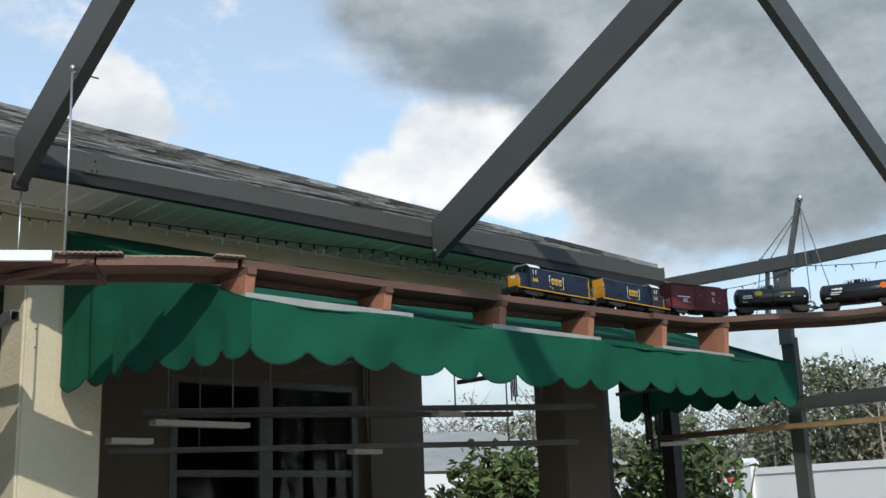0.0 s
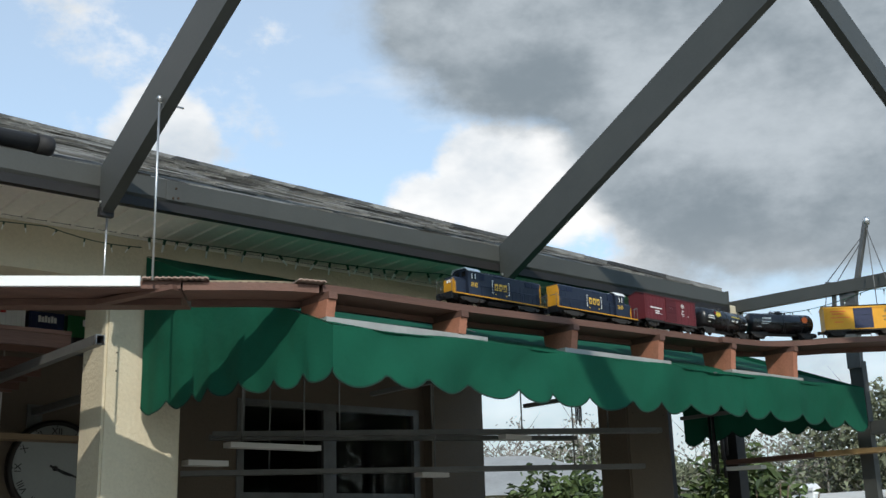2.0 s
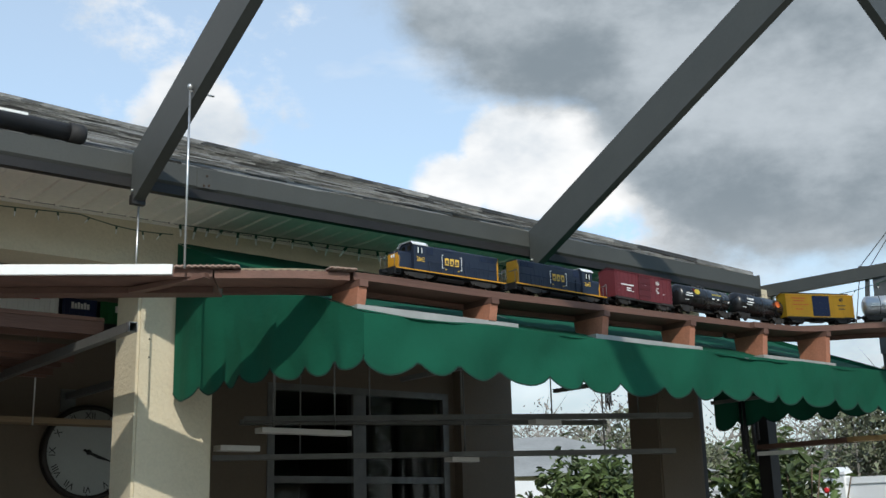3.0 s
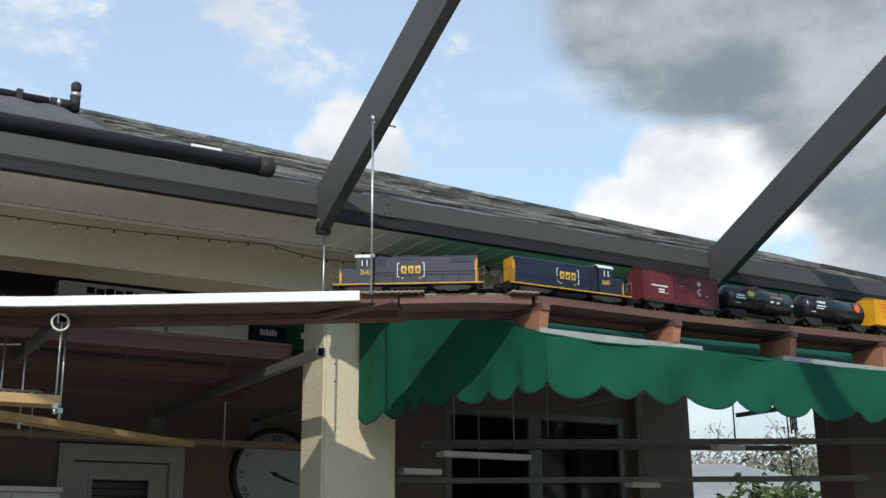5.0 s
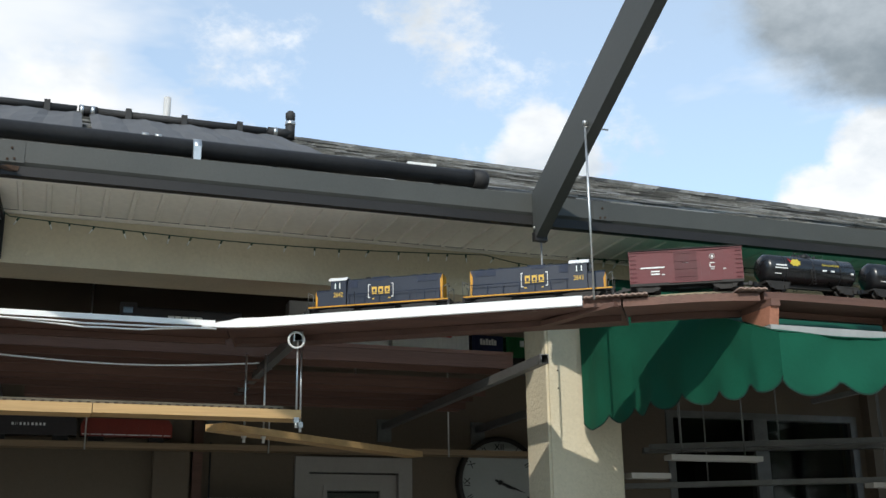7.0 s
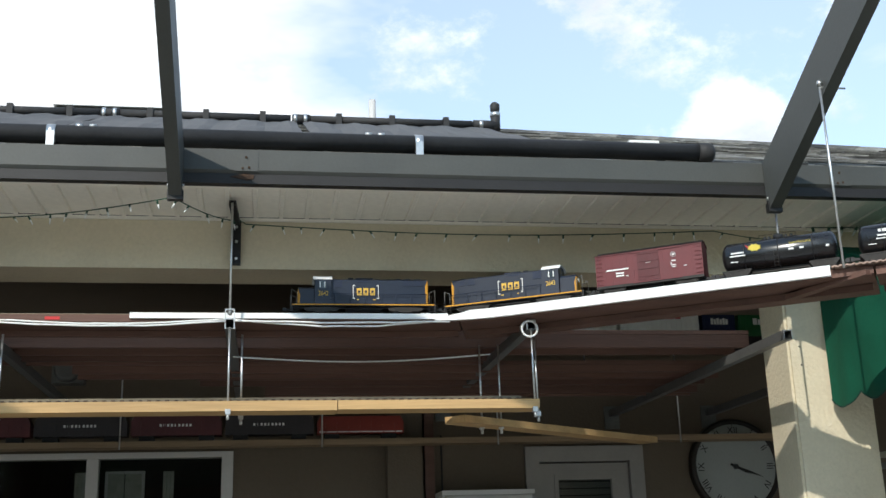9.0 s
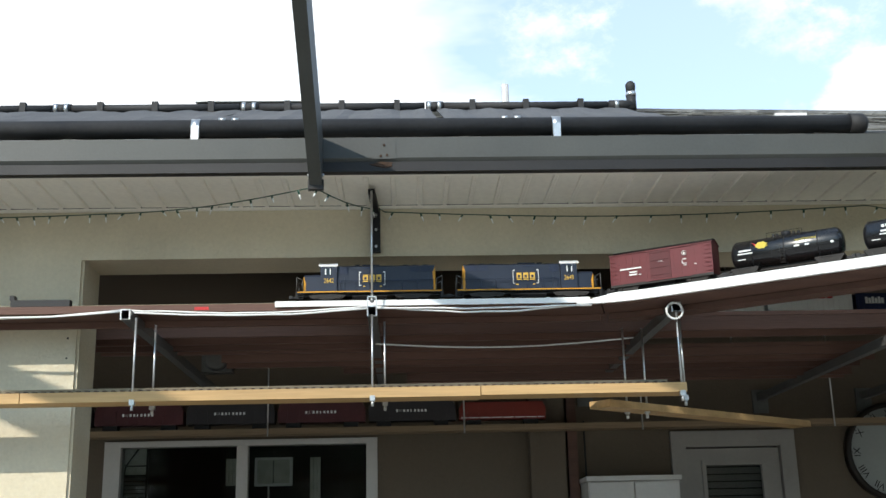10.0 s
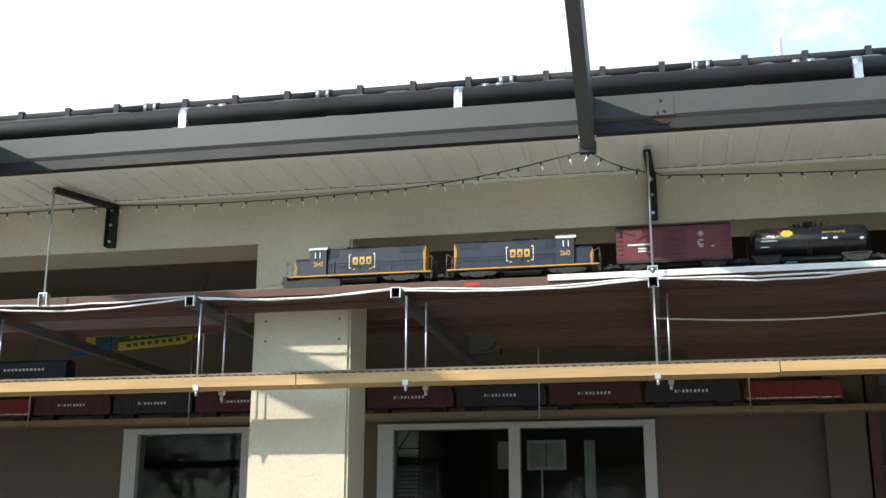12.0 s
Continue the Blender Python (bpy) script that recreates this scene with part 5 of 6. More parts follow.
    lathe(bm, [(BACK_Y - 0.15, 0.06), (BACK_Y - 0.14, 0.075), (BACK_Y - 0.101, 0.08)], "y", 20, (-1.155, 0, 2.625))
    part("dial", bm, M["arm"], b)
    # hanging rails below the awning
    for a, b, y, z, w, m in ((3.36, 3.94, 4.65, 1.96, 0.08, "trim"), (3.12, 3.355, 4.66, 1.86, 0.08, "trim"), (5.12, 5.34, 4.37, 2.048, 0.07, "trim"), (4.78, 5.0, 4.78, 1.838, 0.08, "trim")):
        bm = BM()
        box(bm, a, b, y, y + w, z - 0.014, z + 0.014)
        chamfer(bm, 0.003)
        t = solid("hung_shelf", bm, M[m], "grey shelf rail hung on rods under the awning" if m == "arm" else "pale aluminium channel hung under the awning", "shelf rail", "hung shelves")
    for p, q in (((3.59, 5.28, 2.08), (6.05, 3.92, 2.08)), ((3.54, 5.57, 1.87), (6.10, 4.12, 1.87)), ((3.9, 5.9, 2.13), (6.3, 4.9, 2.13))):
        bm = BM()
        bar(bm, p, q, 0.09, 0.03)
        chamfer(bm, 0.003)
        solid("hung_shelf", bm, M["arm"], "grey shelf rail hung on rods under the awning", "shelf rail", "hung shelves")
    for x, y, z in ((3.75, 5.19, 2.08), (4.25, 4.915, 2.08), (4.75, 4.64, 2.08), (5.25, 4.36, 2.08), (5.75, 4.09, 2.08), (4.0, 5.31, 1.87), (4.9, 4.80, 1.87), (5.7, 4.35, 1.87), (3.45, 4.69, 1.96), (3.85, 4.69, 1.96)):
        h = hanger(x, y, z, 2.72 if y < 4.5 else 2.89, False)
        # zinc swapped for darker grey here, standing for the shade under the awning
        h.children[0].data.materials[0] = M["arm"]


def build_right_side():
    """The mast, the rails and the chimes, set out on the line of the cage wall."""
    before = set(scene.objects)
    right_side()
    c = Vector((0.45, -0.70, 1.39))
    m = Matrix.Translation(c) @ Matrix.Scale(1.025, 4) @ Matrix.Translation(-c)
    for o in scene.objects:
        if o not in before and o.type == "MESH":
            o.data.transform(m)


def right_side():
    # tilted mast with stay wires over the curve
    m = thing("suspension_mast", "leaning grey mast with stay wires holding the track curve", "mast")
    bm = BM()
    bar(bm, (6.97, 2.985, 2.86), (6.97, 2.832, 3.375), 0.026, 0.034, (1, 0, 0))
    chamfer(bm, 0.003)
    part("pole", bm, M["arm"], m)
    bm = BM()
    prism(bm, [(2.985, 2.43), (3.075, 2.43), (3.07, 2.93), (2.98, 2.95), (2.962, 2.90)], 6.945, 6.985, "x")
    chamfer(bm, 0.003)
    part("foot_plate", bm, M["arm"], m, "wide grey foot of the mast")
    bm = BM()
    bar(bm, (6.95, 3.145, 2.62), (6.95, 3.10, 2.99), 0.018, 0.024, (1, 0, 0))
    part("brace", bm, M["arm"], m)
    bm = BM()
    rod(bm, (6.96, 3.165, 3.018), (6.96, 2.97, 2.975), 0.008, 6)
    part("spreader", bm, M["arm"], m)
    bm = BM()
    lathe(bm, [(3.345, 0.018), (3.375, 0.024), (3.395, 0.012)], "z", 10, (6.97, 2.83, 0))
    part("cap", bm, M["steel"], m)
    for a, p in (((6.97, 2.845, 3.30), (6.96, 3.155, 3.02)), ((6.97, 2.85, 3.28), (6.96, 3.09, 3.00)), ((6.96, 3.155, 3.015), (6.93, 3.22, 2.60)), ((6.96, 3.03, 2.99), (6.93, 3.12, 2.60)),
                 ((6.97, 2.835, 3.32), (6.80, 2.74, 2.66)), ((6.97, 2.835, 3.32), (6.86, 2.58, 2.50)), ((6.97, 2.97, 2.82), (6.86, 2.80, 2.50))):
        bm = BM()
        rod(bm, a, p, 0.0032, 5)
        part("stay_wire", bm, M["arm"], m)
    e = thing("eye_bolt", "bright steel eye bolt on a stay wire at the deck's edge", "eye bolt")
    bm = BM()
    ring = [(6.79, 2.74 + 0.03 * math.cos(k * math.pi / 8), 2.615 + 0.03 * math.sin(k * math.pi / 8)) for k in range(17)]
    for p, q in zip(ring, ring[1:]):
        rod(bm, p, q, 0.007, 6)
    rod(bm, (6.79, 2.74, 2.50), (6.79, 2.74, 2.59), 0.006, 6)
    part("eye", bm, M["steel"], e)
    # lower rails at the corner
    for a, b, mm, lab in (((6.90, 3.32, 1.905), (6.90, 1.2, 1.875), "pine", "natural pine board along the cage wall"), ((6.90, 4.02, 1.905), (6.90, 3.325, 1.903), "redwood", "brown board with ties along the cage wall")):
        bm = BM()
        bar(bm, a, b, 0.11, 0.03)
        solid("corner_rail", bm, M[mm], lab, "wooden rail", "corner rails")
    bm = BM()
    bar(bm, (6.86, 4.0, 1.86), (6.86, 3.72, 1.855), 0.06, 0.025)
    solid("rail_bracket", bm, M["white"], "short white bracket under the corner rail", "bracket")
    # wind chimes
    w = thing("wind_chime", "black tubular wind chime hanging at the porch corner", "wind chime")
    for k in range(6):
        bm = BM()
        a = k * 1.05
        rod(bm, (6.80 + 0.05 * math.cos(a), 4.02 + 0.05 * math.sin(a), 1.80 + 0.03 * k), (6.80 + 0.05 * math.cos(a), 4.02 + 0.05 * math.sin(a), 2.24), 0.012, 8)
        part("tube", bm, M["rubber_plum"], w)
    bm = BM()
    rod(bm, (6.80, 4.02, 2.25), (6.80, 4.02, 2.27), 0.07, 16)
    rod(bm, (6.80, 4.02, 2.27), (6.80, 4.02, 2.62), 0.003, 5)
    part("top_plate", bm, M["rubber_plum"], w)
    w = thing("wind_chime", "small chime hanging in the porch opening", "wind chime")
    for k in range(4):
        bm = BM()
        rod(bm, (5.9 + 0.03 * k, 4.5 + 0.012 * k, 2.17 + 0.03 * (k % 2)), (5.9 + 0.03 * k, 4.5 + 0.012 * k, 2.36), 0.006, 6)
        part("tube", bm, M["rubber_plum"], w)
    bm = BM()
    rod(bm, (5.945, 4.52, 2.37), (5.945, 4.52, 2.72), 0.004, 5)
    part("cord", bm, M["rubber_plum"], w)


def light_string(name, pts, size, gap, label, seed):
    rnd = random.Random(seed)
    c = thing(name, label, "string lights", group="string lights")
    bm = BM()
    tube(bm, pts, 0.0026, 5)
    part("wire", bm, M["green_wire"], c)
    acc = 0.0
    sock = BM()
    rod(sock, (0, 0, 0), (0, 0, -0.018), 0.0045, 6)
    bmesh.ops.scale(sock, vec=(size,) * 3, verts=sock.verts)
    sock = mesh_of("socket", sock, M["green_wire"])
    bulb = BM()
    rod(bulb, (0, 0, -0.016), (0, 0, -0.042), 0.0044, 6, 0.0026)
    bmesh.ops.scale(bulb, vec=(size,) * 3, verts=bulb.verts)
    bulb = mesh_of("bulb", bulb, M["bulb"])
    for a, b in zip(pts, pts[1:]):
        a, b = Vector(a), Vector(b)
        l = (b - a).length
        while acc < l:
            p = a.lerp(b, acc / l)
            m = Matrix.Translation(p) @ Euler((rnd.uniform(-0.5, 0.5), rnd.uniform(-0.7, 0.7), 0)).to_matrix().to_4x4()
            o = new("socket", sock)
            o.parent = c
            o.matrix_basis = m
            q = new("bulb", bulb)
            q.parent = o
            acc += gap * rnd.uniform(0.7, 1.35)
        acc -= l
    return c


def build_lights():
    y = HEAD_Y - 0.03

    def sag(x0, x1, z0, z1, s, n=12, yy=y, y1=None):
        y1 = yy if y1 is None else y1
        return [(x0 + (x1 - x0) * i / n, yy + (y1 - yy) * i / n, z0 + (z1 - z0) * i / n - s * math.sin(math.pi * i / n)) for i in range(n + 1)]
    light_string("string_lights", sag(-6.0, -2.68, 2.95, 2.93, 0.01) + sag(-2.6, -1.3, 2.935, 2.93, 0.015) + sag(-1.25, -0.36, 2.93, 2.885, 0.02, 8, y, 3.95), 1.0, 0.10,
                 "green wire with clear mini bulbs strung under the eave", 1)
    light_string("string_lights", sag(-0.32, -0.06, 2.88, 2.935, 0.02, 5, 3.95, y) + sag(-0.05, 2.2, 2.925, 2.93, 0.035) + sag(2.22, 2.7, 2.93, 2.90, 0.02, 6), 1.0, 0.12,
                 "green wire with clear mini bulbs strung along the soffit", 2)
    light_string("string_lights", sag(2.72, 3.6, 2.945, 2.914, 0.0, 8, 4.38, 4.2) + sag(3.62, 4.45, 2.914, 2.942, 0.008, 8, 4.2, 4.14) + sag(4.47, 6.6, 2.942, 2.94, 0.03, 16, 4.14, 4.1), 1.6, 0.085, "string of clear mini bulbs above the awning", 3)
    light_string("string_lights", sag(7.02, 7.11, 2.95, 2.95, 0.06, 10, 3.9, 2.95) + sag(7.11, 7.11, 2.95, 2.94, 0.08, 10, 2.93, 1.4), 1.0, 0.13, "string of mini bulbs hung below the cage rail", 4)


# ---------------------------------------------------------------- beyond the porch
def leaf_bush(name, x, y, h, r, n, seed, label, flowers=0):
    rnd = random.Random(seed)
    t = thing(name, label, "shrub")
    bm = BM()
    tips = []
    for k in range(9):
        a = rnd.uniform(0, 6.28)
        p = Vector((x, y, 0))
        for j in range(4):
            q = p + Vector((math.cos(a) * r * 0.22, math.sin(a) * r * 0.22, h * 0.22)) + Vector((rnd.uniform(-0.1, 0.1), rnd.uniform(-0.1, 0.1), 0))
            rod(bm, p, q, 0.022 - 0.004 * j, 6, 0.018 - 0.004 * j)
            p = q
            tips.append(q)
    part("stems", bm, M["bark"], t)
    verts, faces = [], []
    for k in range(n):
        a, e = rnd.uniform(0, 6.28), rnd.uniform(-0.6, 1.4)
        q = r * rnd.uniform(0.35, 1.0) ** 0.6 * (0.8 + 0.35 * noise.noise((math.cos(a) * 2 + seed, math.sin(a) * 2, e * 2)))
        c = Vector((x + q * math.cos(a) * math.cos(e), y + q * math.sin(a) * math.cos(e), h * 0.62 + (h * 0.5) * math.sin(e) * q / r))
        if rnd.random() < 0.12:
            c.z += rnd.uniform(0, 0.25)
        m = Euler((rnd.uniform(-1.2, 1.2), rnd.uniform(-1.2, 1.2), rnd.uniform(0, 6.3))).to_matrix()
        l = rnd.uniform(0.035, 0.075)
        w = l * 0.42
        i = len(verts)
        for px, py, pz in ((0, -l, 0), (w, -l * 0.2, 0.014), (w * 0.7, l * 0.5, 0.01), (0, l, -0.01), (-w * 0.7, l * 0.5, 0.01), (-w, -l * 0.2, 0.014), (0, 0, -0.006)):
            verts.append(c + m @ Vector((px, py, pz)))
        faces += [(i, i + 1, i + 6), (i + 1, i + 2, i + 6), (i + 2, i + 3, i + 6), (i + 3, i + 4, i + 6), (i + 4, i + 5, i + 6), (i + 5, i, i + 6)]
    me = bpy.data.meshes.new("foliage")
    me.from_pydata([tuple(v) for v in verts], [], faces)
    me.materials.append(M["leaf"])
    o = new("foliage", me)
    o.parent = t
    tagged(o, "", "", "", "stuff")
    for k in range(flowers):
        bm = BM()
        a = rnd.uniform(0, 6.28)
        bmesh.ops.create_icosphere(bm, subdivisions=1, radius=0.024, matrix=Matrix.Translation((x + r * 0.9 * math.cos(a), y + r * 0.9 * math.sin(a), h * rnd.uniform(0.6, 1.0))))
        part("flower", bm, M["flower"], t)


def far_tree(x, y, h, r, bare, rnd, verts, faces, mats):
    # trunk
    def tri(a, b, w, m):
        a, b = Vector(a), Vector(b)
        d = (b - a).normalized()
        s = d.orthogonal().normalized() * w
        t = d.cross(s).normalized() * w
        i = len(verts)
        verts.extend([a + s, a - s * 0.5 + t * 0.87, a - s * 0.5 - t * 0.87, b])
        faces.extend([(i, i + 1, i + 3), (i + 1, i + 2, i + 3), (i + 2, i, i + 3)])
        mats.extend([m] * 3)
    tri((x, y, -0.5), (x, y, h * 0.95), 0.16, 1)
    for k in range(14 if bare else 8):
        a = rnd.uniform(0, 6.28)
        z = h * rnd.uniform(0.3, 0.9)
        l = r * rnd.uniform(0.5, 1.1)
        tri((x, y, z), (x + l * math.cos(a), y + l * math.sin(a), z + l * rnd.uniform(0.5, 1.2)), 0.05, 1)
    for k in range(160 if bare else 520):
        a, e, q = rnd.uniform(0, 6.28), rnd.uniform(-1, 1.5), r * rnd.uniform(0.2, 1) ** 0.5
        c = Vector((x + q * math.cos(a) * math.cos(e), y + q * math.sin(a) * math.cos(e), h * 0.68 + h * 0.34 * math.sin(e) * q / r))
        s = rnd.uniform(0.10, 0.28) * (0.7 if bare else 1.0)
        i = len(verts)
        for _ in range(4):
            verts.append(c + Vector((rnd.uniform(-s, s), rnd.uniform(-s, s), rnd.uniform(-s, s))))
        faces.extend([(i, i + 1, i + 2), (i, i + 2, i + 3)])
        mats.extend([1 if bare else 0] * 2)


def build_far():
    rnd = random.Random(11)
    f = thing("fence", "tall white vinyl privacy fence with capped posts", "fence")
    X = 11.0
    y = -6.0
    while y < 34:
        bm = BM()
        box(bm, X, X + 0.04, y + 0.065, y + 2.335, 0.02, 1.76)
        box(bm, X - 0.015, X + 0.055, y + 0.065, y + 2.335, 1.761, 1.83)
        part("panel", bm, M["fence"], f)
        bm = BM()
        box(bm, X - 0.045, X + 0.085, y - 0.065, y + 0.065, 0, 1.86)
        part("post", bm, M["fence"], f)
        bm = BM()
        prism(bm, [(X - 0.06, 1.861), (X + 0.10, 1.861), (X + 0.10, 1.89), (X + 0.02, 1.94), (X - 0.06, 1.89)], y - 0.08, y + 0.08, "y")
        part("post_cap", bm, M["fence"], f)
        y += 2.4
    f2 = thing("fence", "white vinyl fence behind the shrubs", "fence")
    x = 6.98
    while x < 10.9:
        bm = BM()
        box(bm, x, x + 1.9, 9.3, 9.34, 0.02, 1.95)
        part("panel", bm, M["fence"], f2)
        bm = BM()
        box(bm, x - 0.06, x, 9.26, 9.38, 0, 2.03)
        part("post", bm, M["fence"], f2)
        x += 1.96
    leaf_bush("shrub", 8.7, 7.35, 1.98, 0.95, 4200, 3, "dense dark green glossy-leaved shrub beside the porch")
    leaf_bush("shrub", 8.55, 5.15, 2.05, 0.74, 2100, 5, "airy green shrub with a red flower", 2)
    # neighbouring houses
    for cx, cy, w, d, hz, rm, ang, lab in ((67, 25.5, 15, 11, 2.9, "roof_clay", -60, "low house with a terracotta tile roof beyond the fence"),
                                           (33, 36, 15, 10, 3.3, "roof_grey", -40, "low house with a pale grey shingle roof beyond the fence")):
        h = thing("house", lab, "house", pose(cx, cy, 0, 0, 0, ang))
        bm = BM()
        box(bm, -w / 2, w / 2, -d / 2, d / 2, -0.3, hz)
        part("wall", bm, M["stucco"], h)
        bm = BM()
        e = 0.6
        v = [bm.verts.new(p) for p in ((-w / 2 - e, -d / 2 - e, hz), (w / 2 + e, -d / 2 - e, hz), (w / 2 + e, d / 2 + e, hz), (-w / 2 - e, d / 2 + e, hz), (-w / 2 + d / 2, 0, hz + 1.9), (w / 2 - d / 2, 0, hz + 1.9))]
        for q in ((0, 1, 5, 4), (1, 2, 5), (2, 3, 4, 5), (3, 0, 4), (3, 2, 1, 0)):
            bm.faces.new([v[i] for i in q])
        part("roof", bm, M[rm], h)
        for wx in (-w * 0.3, 0, w * 0.3):
            for sy in (-1,):
                bm = BM()
                box(bm, wx - 0.6, wx + 0.6, -d / 2 - 0.03, -d / 2 + 0.02, 0.9, 2.1)
                part("window", bm, M["dark_glass"], h)
        for sx in (-1, 1):
            bm = BM()
            box(bm, sx * w / 2 - 0.03, sx * w / 2 + 0.03, -1, 1, 0.9, 2.1)
            part("window", bm, M["dark_glass"], h)
    # tree line
    verts, faces, mats = [], [], []
    for k in range(330):
        a = radians(rnd.uniform(8, 75))
        dist = rnd.uniform(68, 105)
        bare = rnd.random() < 0.55
        far_tree(dist * math.cos(a), dist * math.sin(a) * 1.0, rnd.uniform(7.0, 9.6) if bare else rnd.uniform(5.8, 8.6), rnd.uniform(1.6, 2.8), bare, rnd, verts, faces, mats)
    for k in range(10):
        a = radians(rnd.uniform(25.5, 32))
        far_tree(72 * math.cos(a), 72 * math.sin(a), rnd.uniform(9.0, 10.4), 2.6, False, rnd, verts, faces, mats)
    for k in range(110):      # nearer woods behind the pool, unseen, added to darken the panes and porch
        a = radians(rnd.uniform(175, 365))
        dist = rnd.uniform(24, 40)
        far_tree(dist * math.cos(a), dist * math.sin(a), rnd.uniform(6.0, 9.5), rnd.uniform(2.0, 3.2), False, rnd, verts, faces, mats)
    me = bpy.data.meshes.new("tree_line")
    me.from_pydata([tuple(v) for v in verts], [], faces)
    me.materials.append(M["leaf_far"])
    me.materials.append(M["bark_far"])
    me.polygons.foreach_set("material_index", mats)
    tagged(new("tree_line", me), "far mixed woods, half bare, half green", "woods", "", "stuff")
    bm = BM()   # undergrowth band at the foot of the woods
    n = 220
    prev = None
    for i in range(n + 1):
        a = radians(2 + 80 * i / n)
        lo = bm.verts.new((98 * math.cos(a), 98 * math.sin(a), -1))
        hi = bm.verts.new((102 * math.cos(a), 102 * math.sin(a), 7.6 + 1.6 * noise.noise((i * 0.7, 0, 0)) + rnd.uniform(-0.7, 0.7)))
        if prev:
            bm.faces.new((prev[0], lo, hi, prev[1]))
        prev = (lo, hi)
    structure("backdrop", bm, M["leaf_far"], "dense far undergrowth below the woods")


# ---------------------------------------------------------------- the train. x runs along the travel, z from the rail top
SIDES = ((1, pose(0, 0, 0, 90, 0, 180)), (-1, pose(0, 0, 0, 90, 0, 0)))


def truck(parent, x, wheel=0.0165, base=0.085, axles=2, length=0.13):
    t = BM()
    for s in (-1, 1):
        prism(t, [(-length / 2, 0.030), (-length / 2 + 0.012, 0.014), (-0.030, 0.012), (-0.02, 0.006), (0.02, 0.006), (0.03, 0.012), (length / 2 - 0.012, 0.014), (length / 2, 0.030),
                  (0.03, 0.036), (-0.03, 0.036)], s * 0.040 - 0.005, s * 0.040 + 0.005, "y")
    box(t, -0.02, 0.02, -0.038, 0.038, 0.018, 0.036)
    for v in t.verts:
        v.co.x += x
    tr = part("truck", t, M["grime"], parent)
    for k in range(axles):
        xx = x + base * (k / (axles - 1) - 0.5)
        for s in (-1, 1):
            b = BM()
            lathe(b, [(s * 0.020, wheel), (s * 0.026, wheel), (s * 0.0265, wheel * 0.6), (s * 0.028, wheel * 0.3)], "y", 14, (xx, 0, wheel))
            part("wheel", b, M["grime"], tr)
            b = BM()
            box(b, xx - 0.008, xx + 0.008, s * 0.046 - 0.004, s * 0.046 + 0.004, 0.010, 0.026)
            part("journal_box", b, M["grime"], tr)
    return tr


def coupler(parent, x, s):
    b = BM()
    box(b, min(x, x + s * 0.030), max(x, x + s * 0.030), -0.006, 0.006, 0.026, 0.036)
    box(b, min(x + s * 0.020, x + s * 0.034), max(x + s * 0.020, x + s * 0.034), -0.012, 0.012, 0.023, 0.040)
    part("coupler", b, M["blacky"], parent)


def locomotive(number, label):
    L = thing("model_locomotive", label, "model locomotive", group="train locomotives")
    fz = 0.052
    b = BM()   # frame and walkway
    box(b, -0.292, 0.292, -0.050, 0.050, 0.040, fz)
    box(b, -0.28, 0.28, -0.03, 0.03, 0.028, 0.040)
    part("frame", b, M["blacky"], L)
    for s in (-1, 1):
        b = BM()
        box(b, -0.288, 0.288, s * 0.0512 - 0.0008, s * 0.0512 + 0.0008, 0.0440, 0.0505)
        part("sill_stripe", b, M["gold"], L, "gold sill stripe")
    b = BM()   # long hood
    prism(b, [(-0.033, fz), (0.033, fz), (0.033, 0.128), (0.026, 0.136), (-0.026, 0.136), (-0.033, 0.128)], -0.262, 0.130, "x")
    chamfer(b, 0.002)
    part("long_hood", b, M["navy"], L)
    b = BM()
    box(b, -0.2645, -0.2622, -0.0325, 0.0325, fz + 0.001, 0.128)
    part("hood_end", b, M["gold"], L, "gold hood end")
    for s in (-1, 1):   # gold corner on the hood's rear flank
        b = BM()
        prism(b, [(-0.262, fz + 0.001), (-0.256, fz + 0.001), (-0.254, 0.110), (-0.262, 0.124)], s * 0.0336 - 0.0004, s * 0.0336 + 0.0004, "y")
        part("hood_flank", b, M["gold"], L)
    for s in (-1, 1):   # louvres, doors
        for x0, x1, z0, z1 in ((-0.245, -0.205, 0.110, 0.126), (-0.20, -0.162, 0.110, 0.126), (0.086, 0.122, 0.105, 0.128), (-0.02, 0.03, 0.121, 0.127)):
            b = BM()
            box(b, x0, x1, s * 0.0336 - 0.0008, s * 0.0336 + 0.0008, z0, z1)
            for k in range(6):
                xx = x0 + (x1 - x0) * (k + 0.5) / 6
                box(b, xx - 0.001, xx + 0.001, s * 0.0345 - 0.0008, s * 0.0345 + 0.0008, z0, z1)
            part("grille", b, M["navy_dark"], L)
        for k in range(12):
            b = BM()
            xx = -0.235 + k * 0.026
            box(b, xx - 0.0005, xx + 0.0005, s * 0.0332 - 0.0006, s * 0.0332 + 0.0006, fz + 0.004, 0.104)
            part("door_seam", b, M["navy_dark"], L)
        b = BM()
        box(b, 0.10, 0.13, s * 0.034 - 0.004, s * 0.034 + 0.004, fz, 0.095)
        chamfer(b, 0.002)
        part("battery_box", b, M["navy"], L)
    for x in (-0.225, -0.185, -0.145):   # roof fans
        b = BM()
        rod(b, (x, 0, 0.134), (x, 0, 0.144), 0.016, 14)
        part("roof_fan", b, M["navy_dark"], L)
    b = BM()
    box(b, -0.04, 0.03, -0.018, 0.018, 0.135, 0.146)
    chamfer(b, 0.003)
    part("blower_housing", b, M["navy_dark"], L)
    b = BM()
    box(b, 0.04, 0.06, -0.012, 0.012, 0.135, 0.149)
    part("exhaust_stack", b, M["blacky"], L)
    b = BM()   # cab
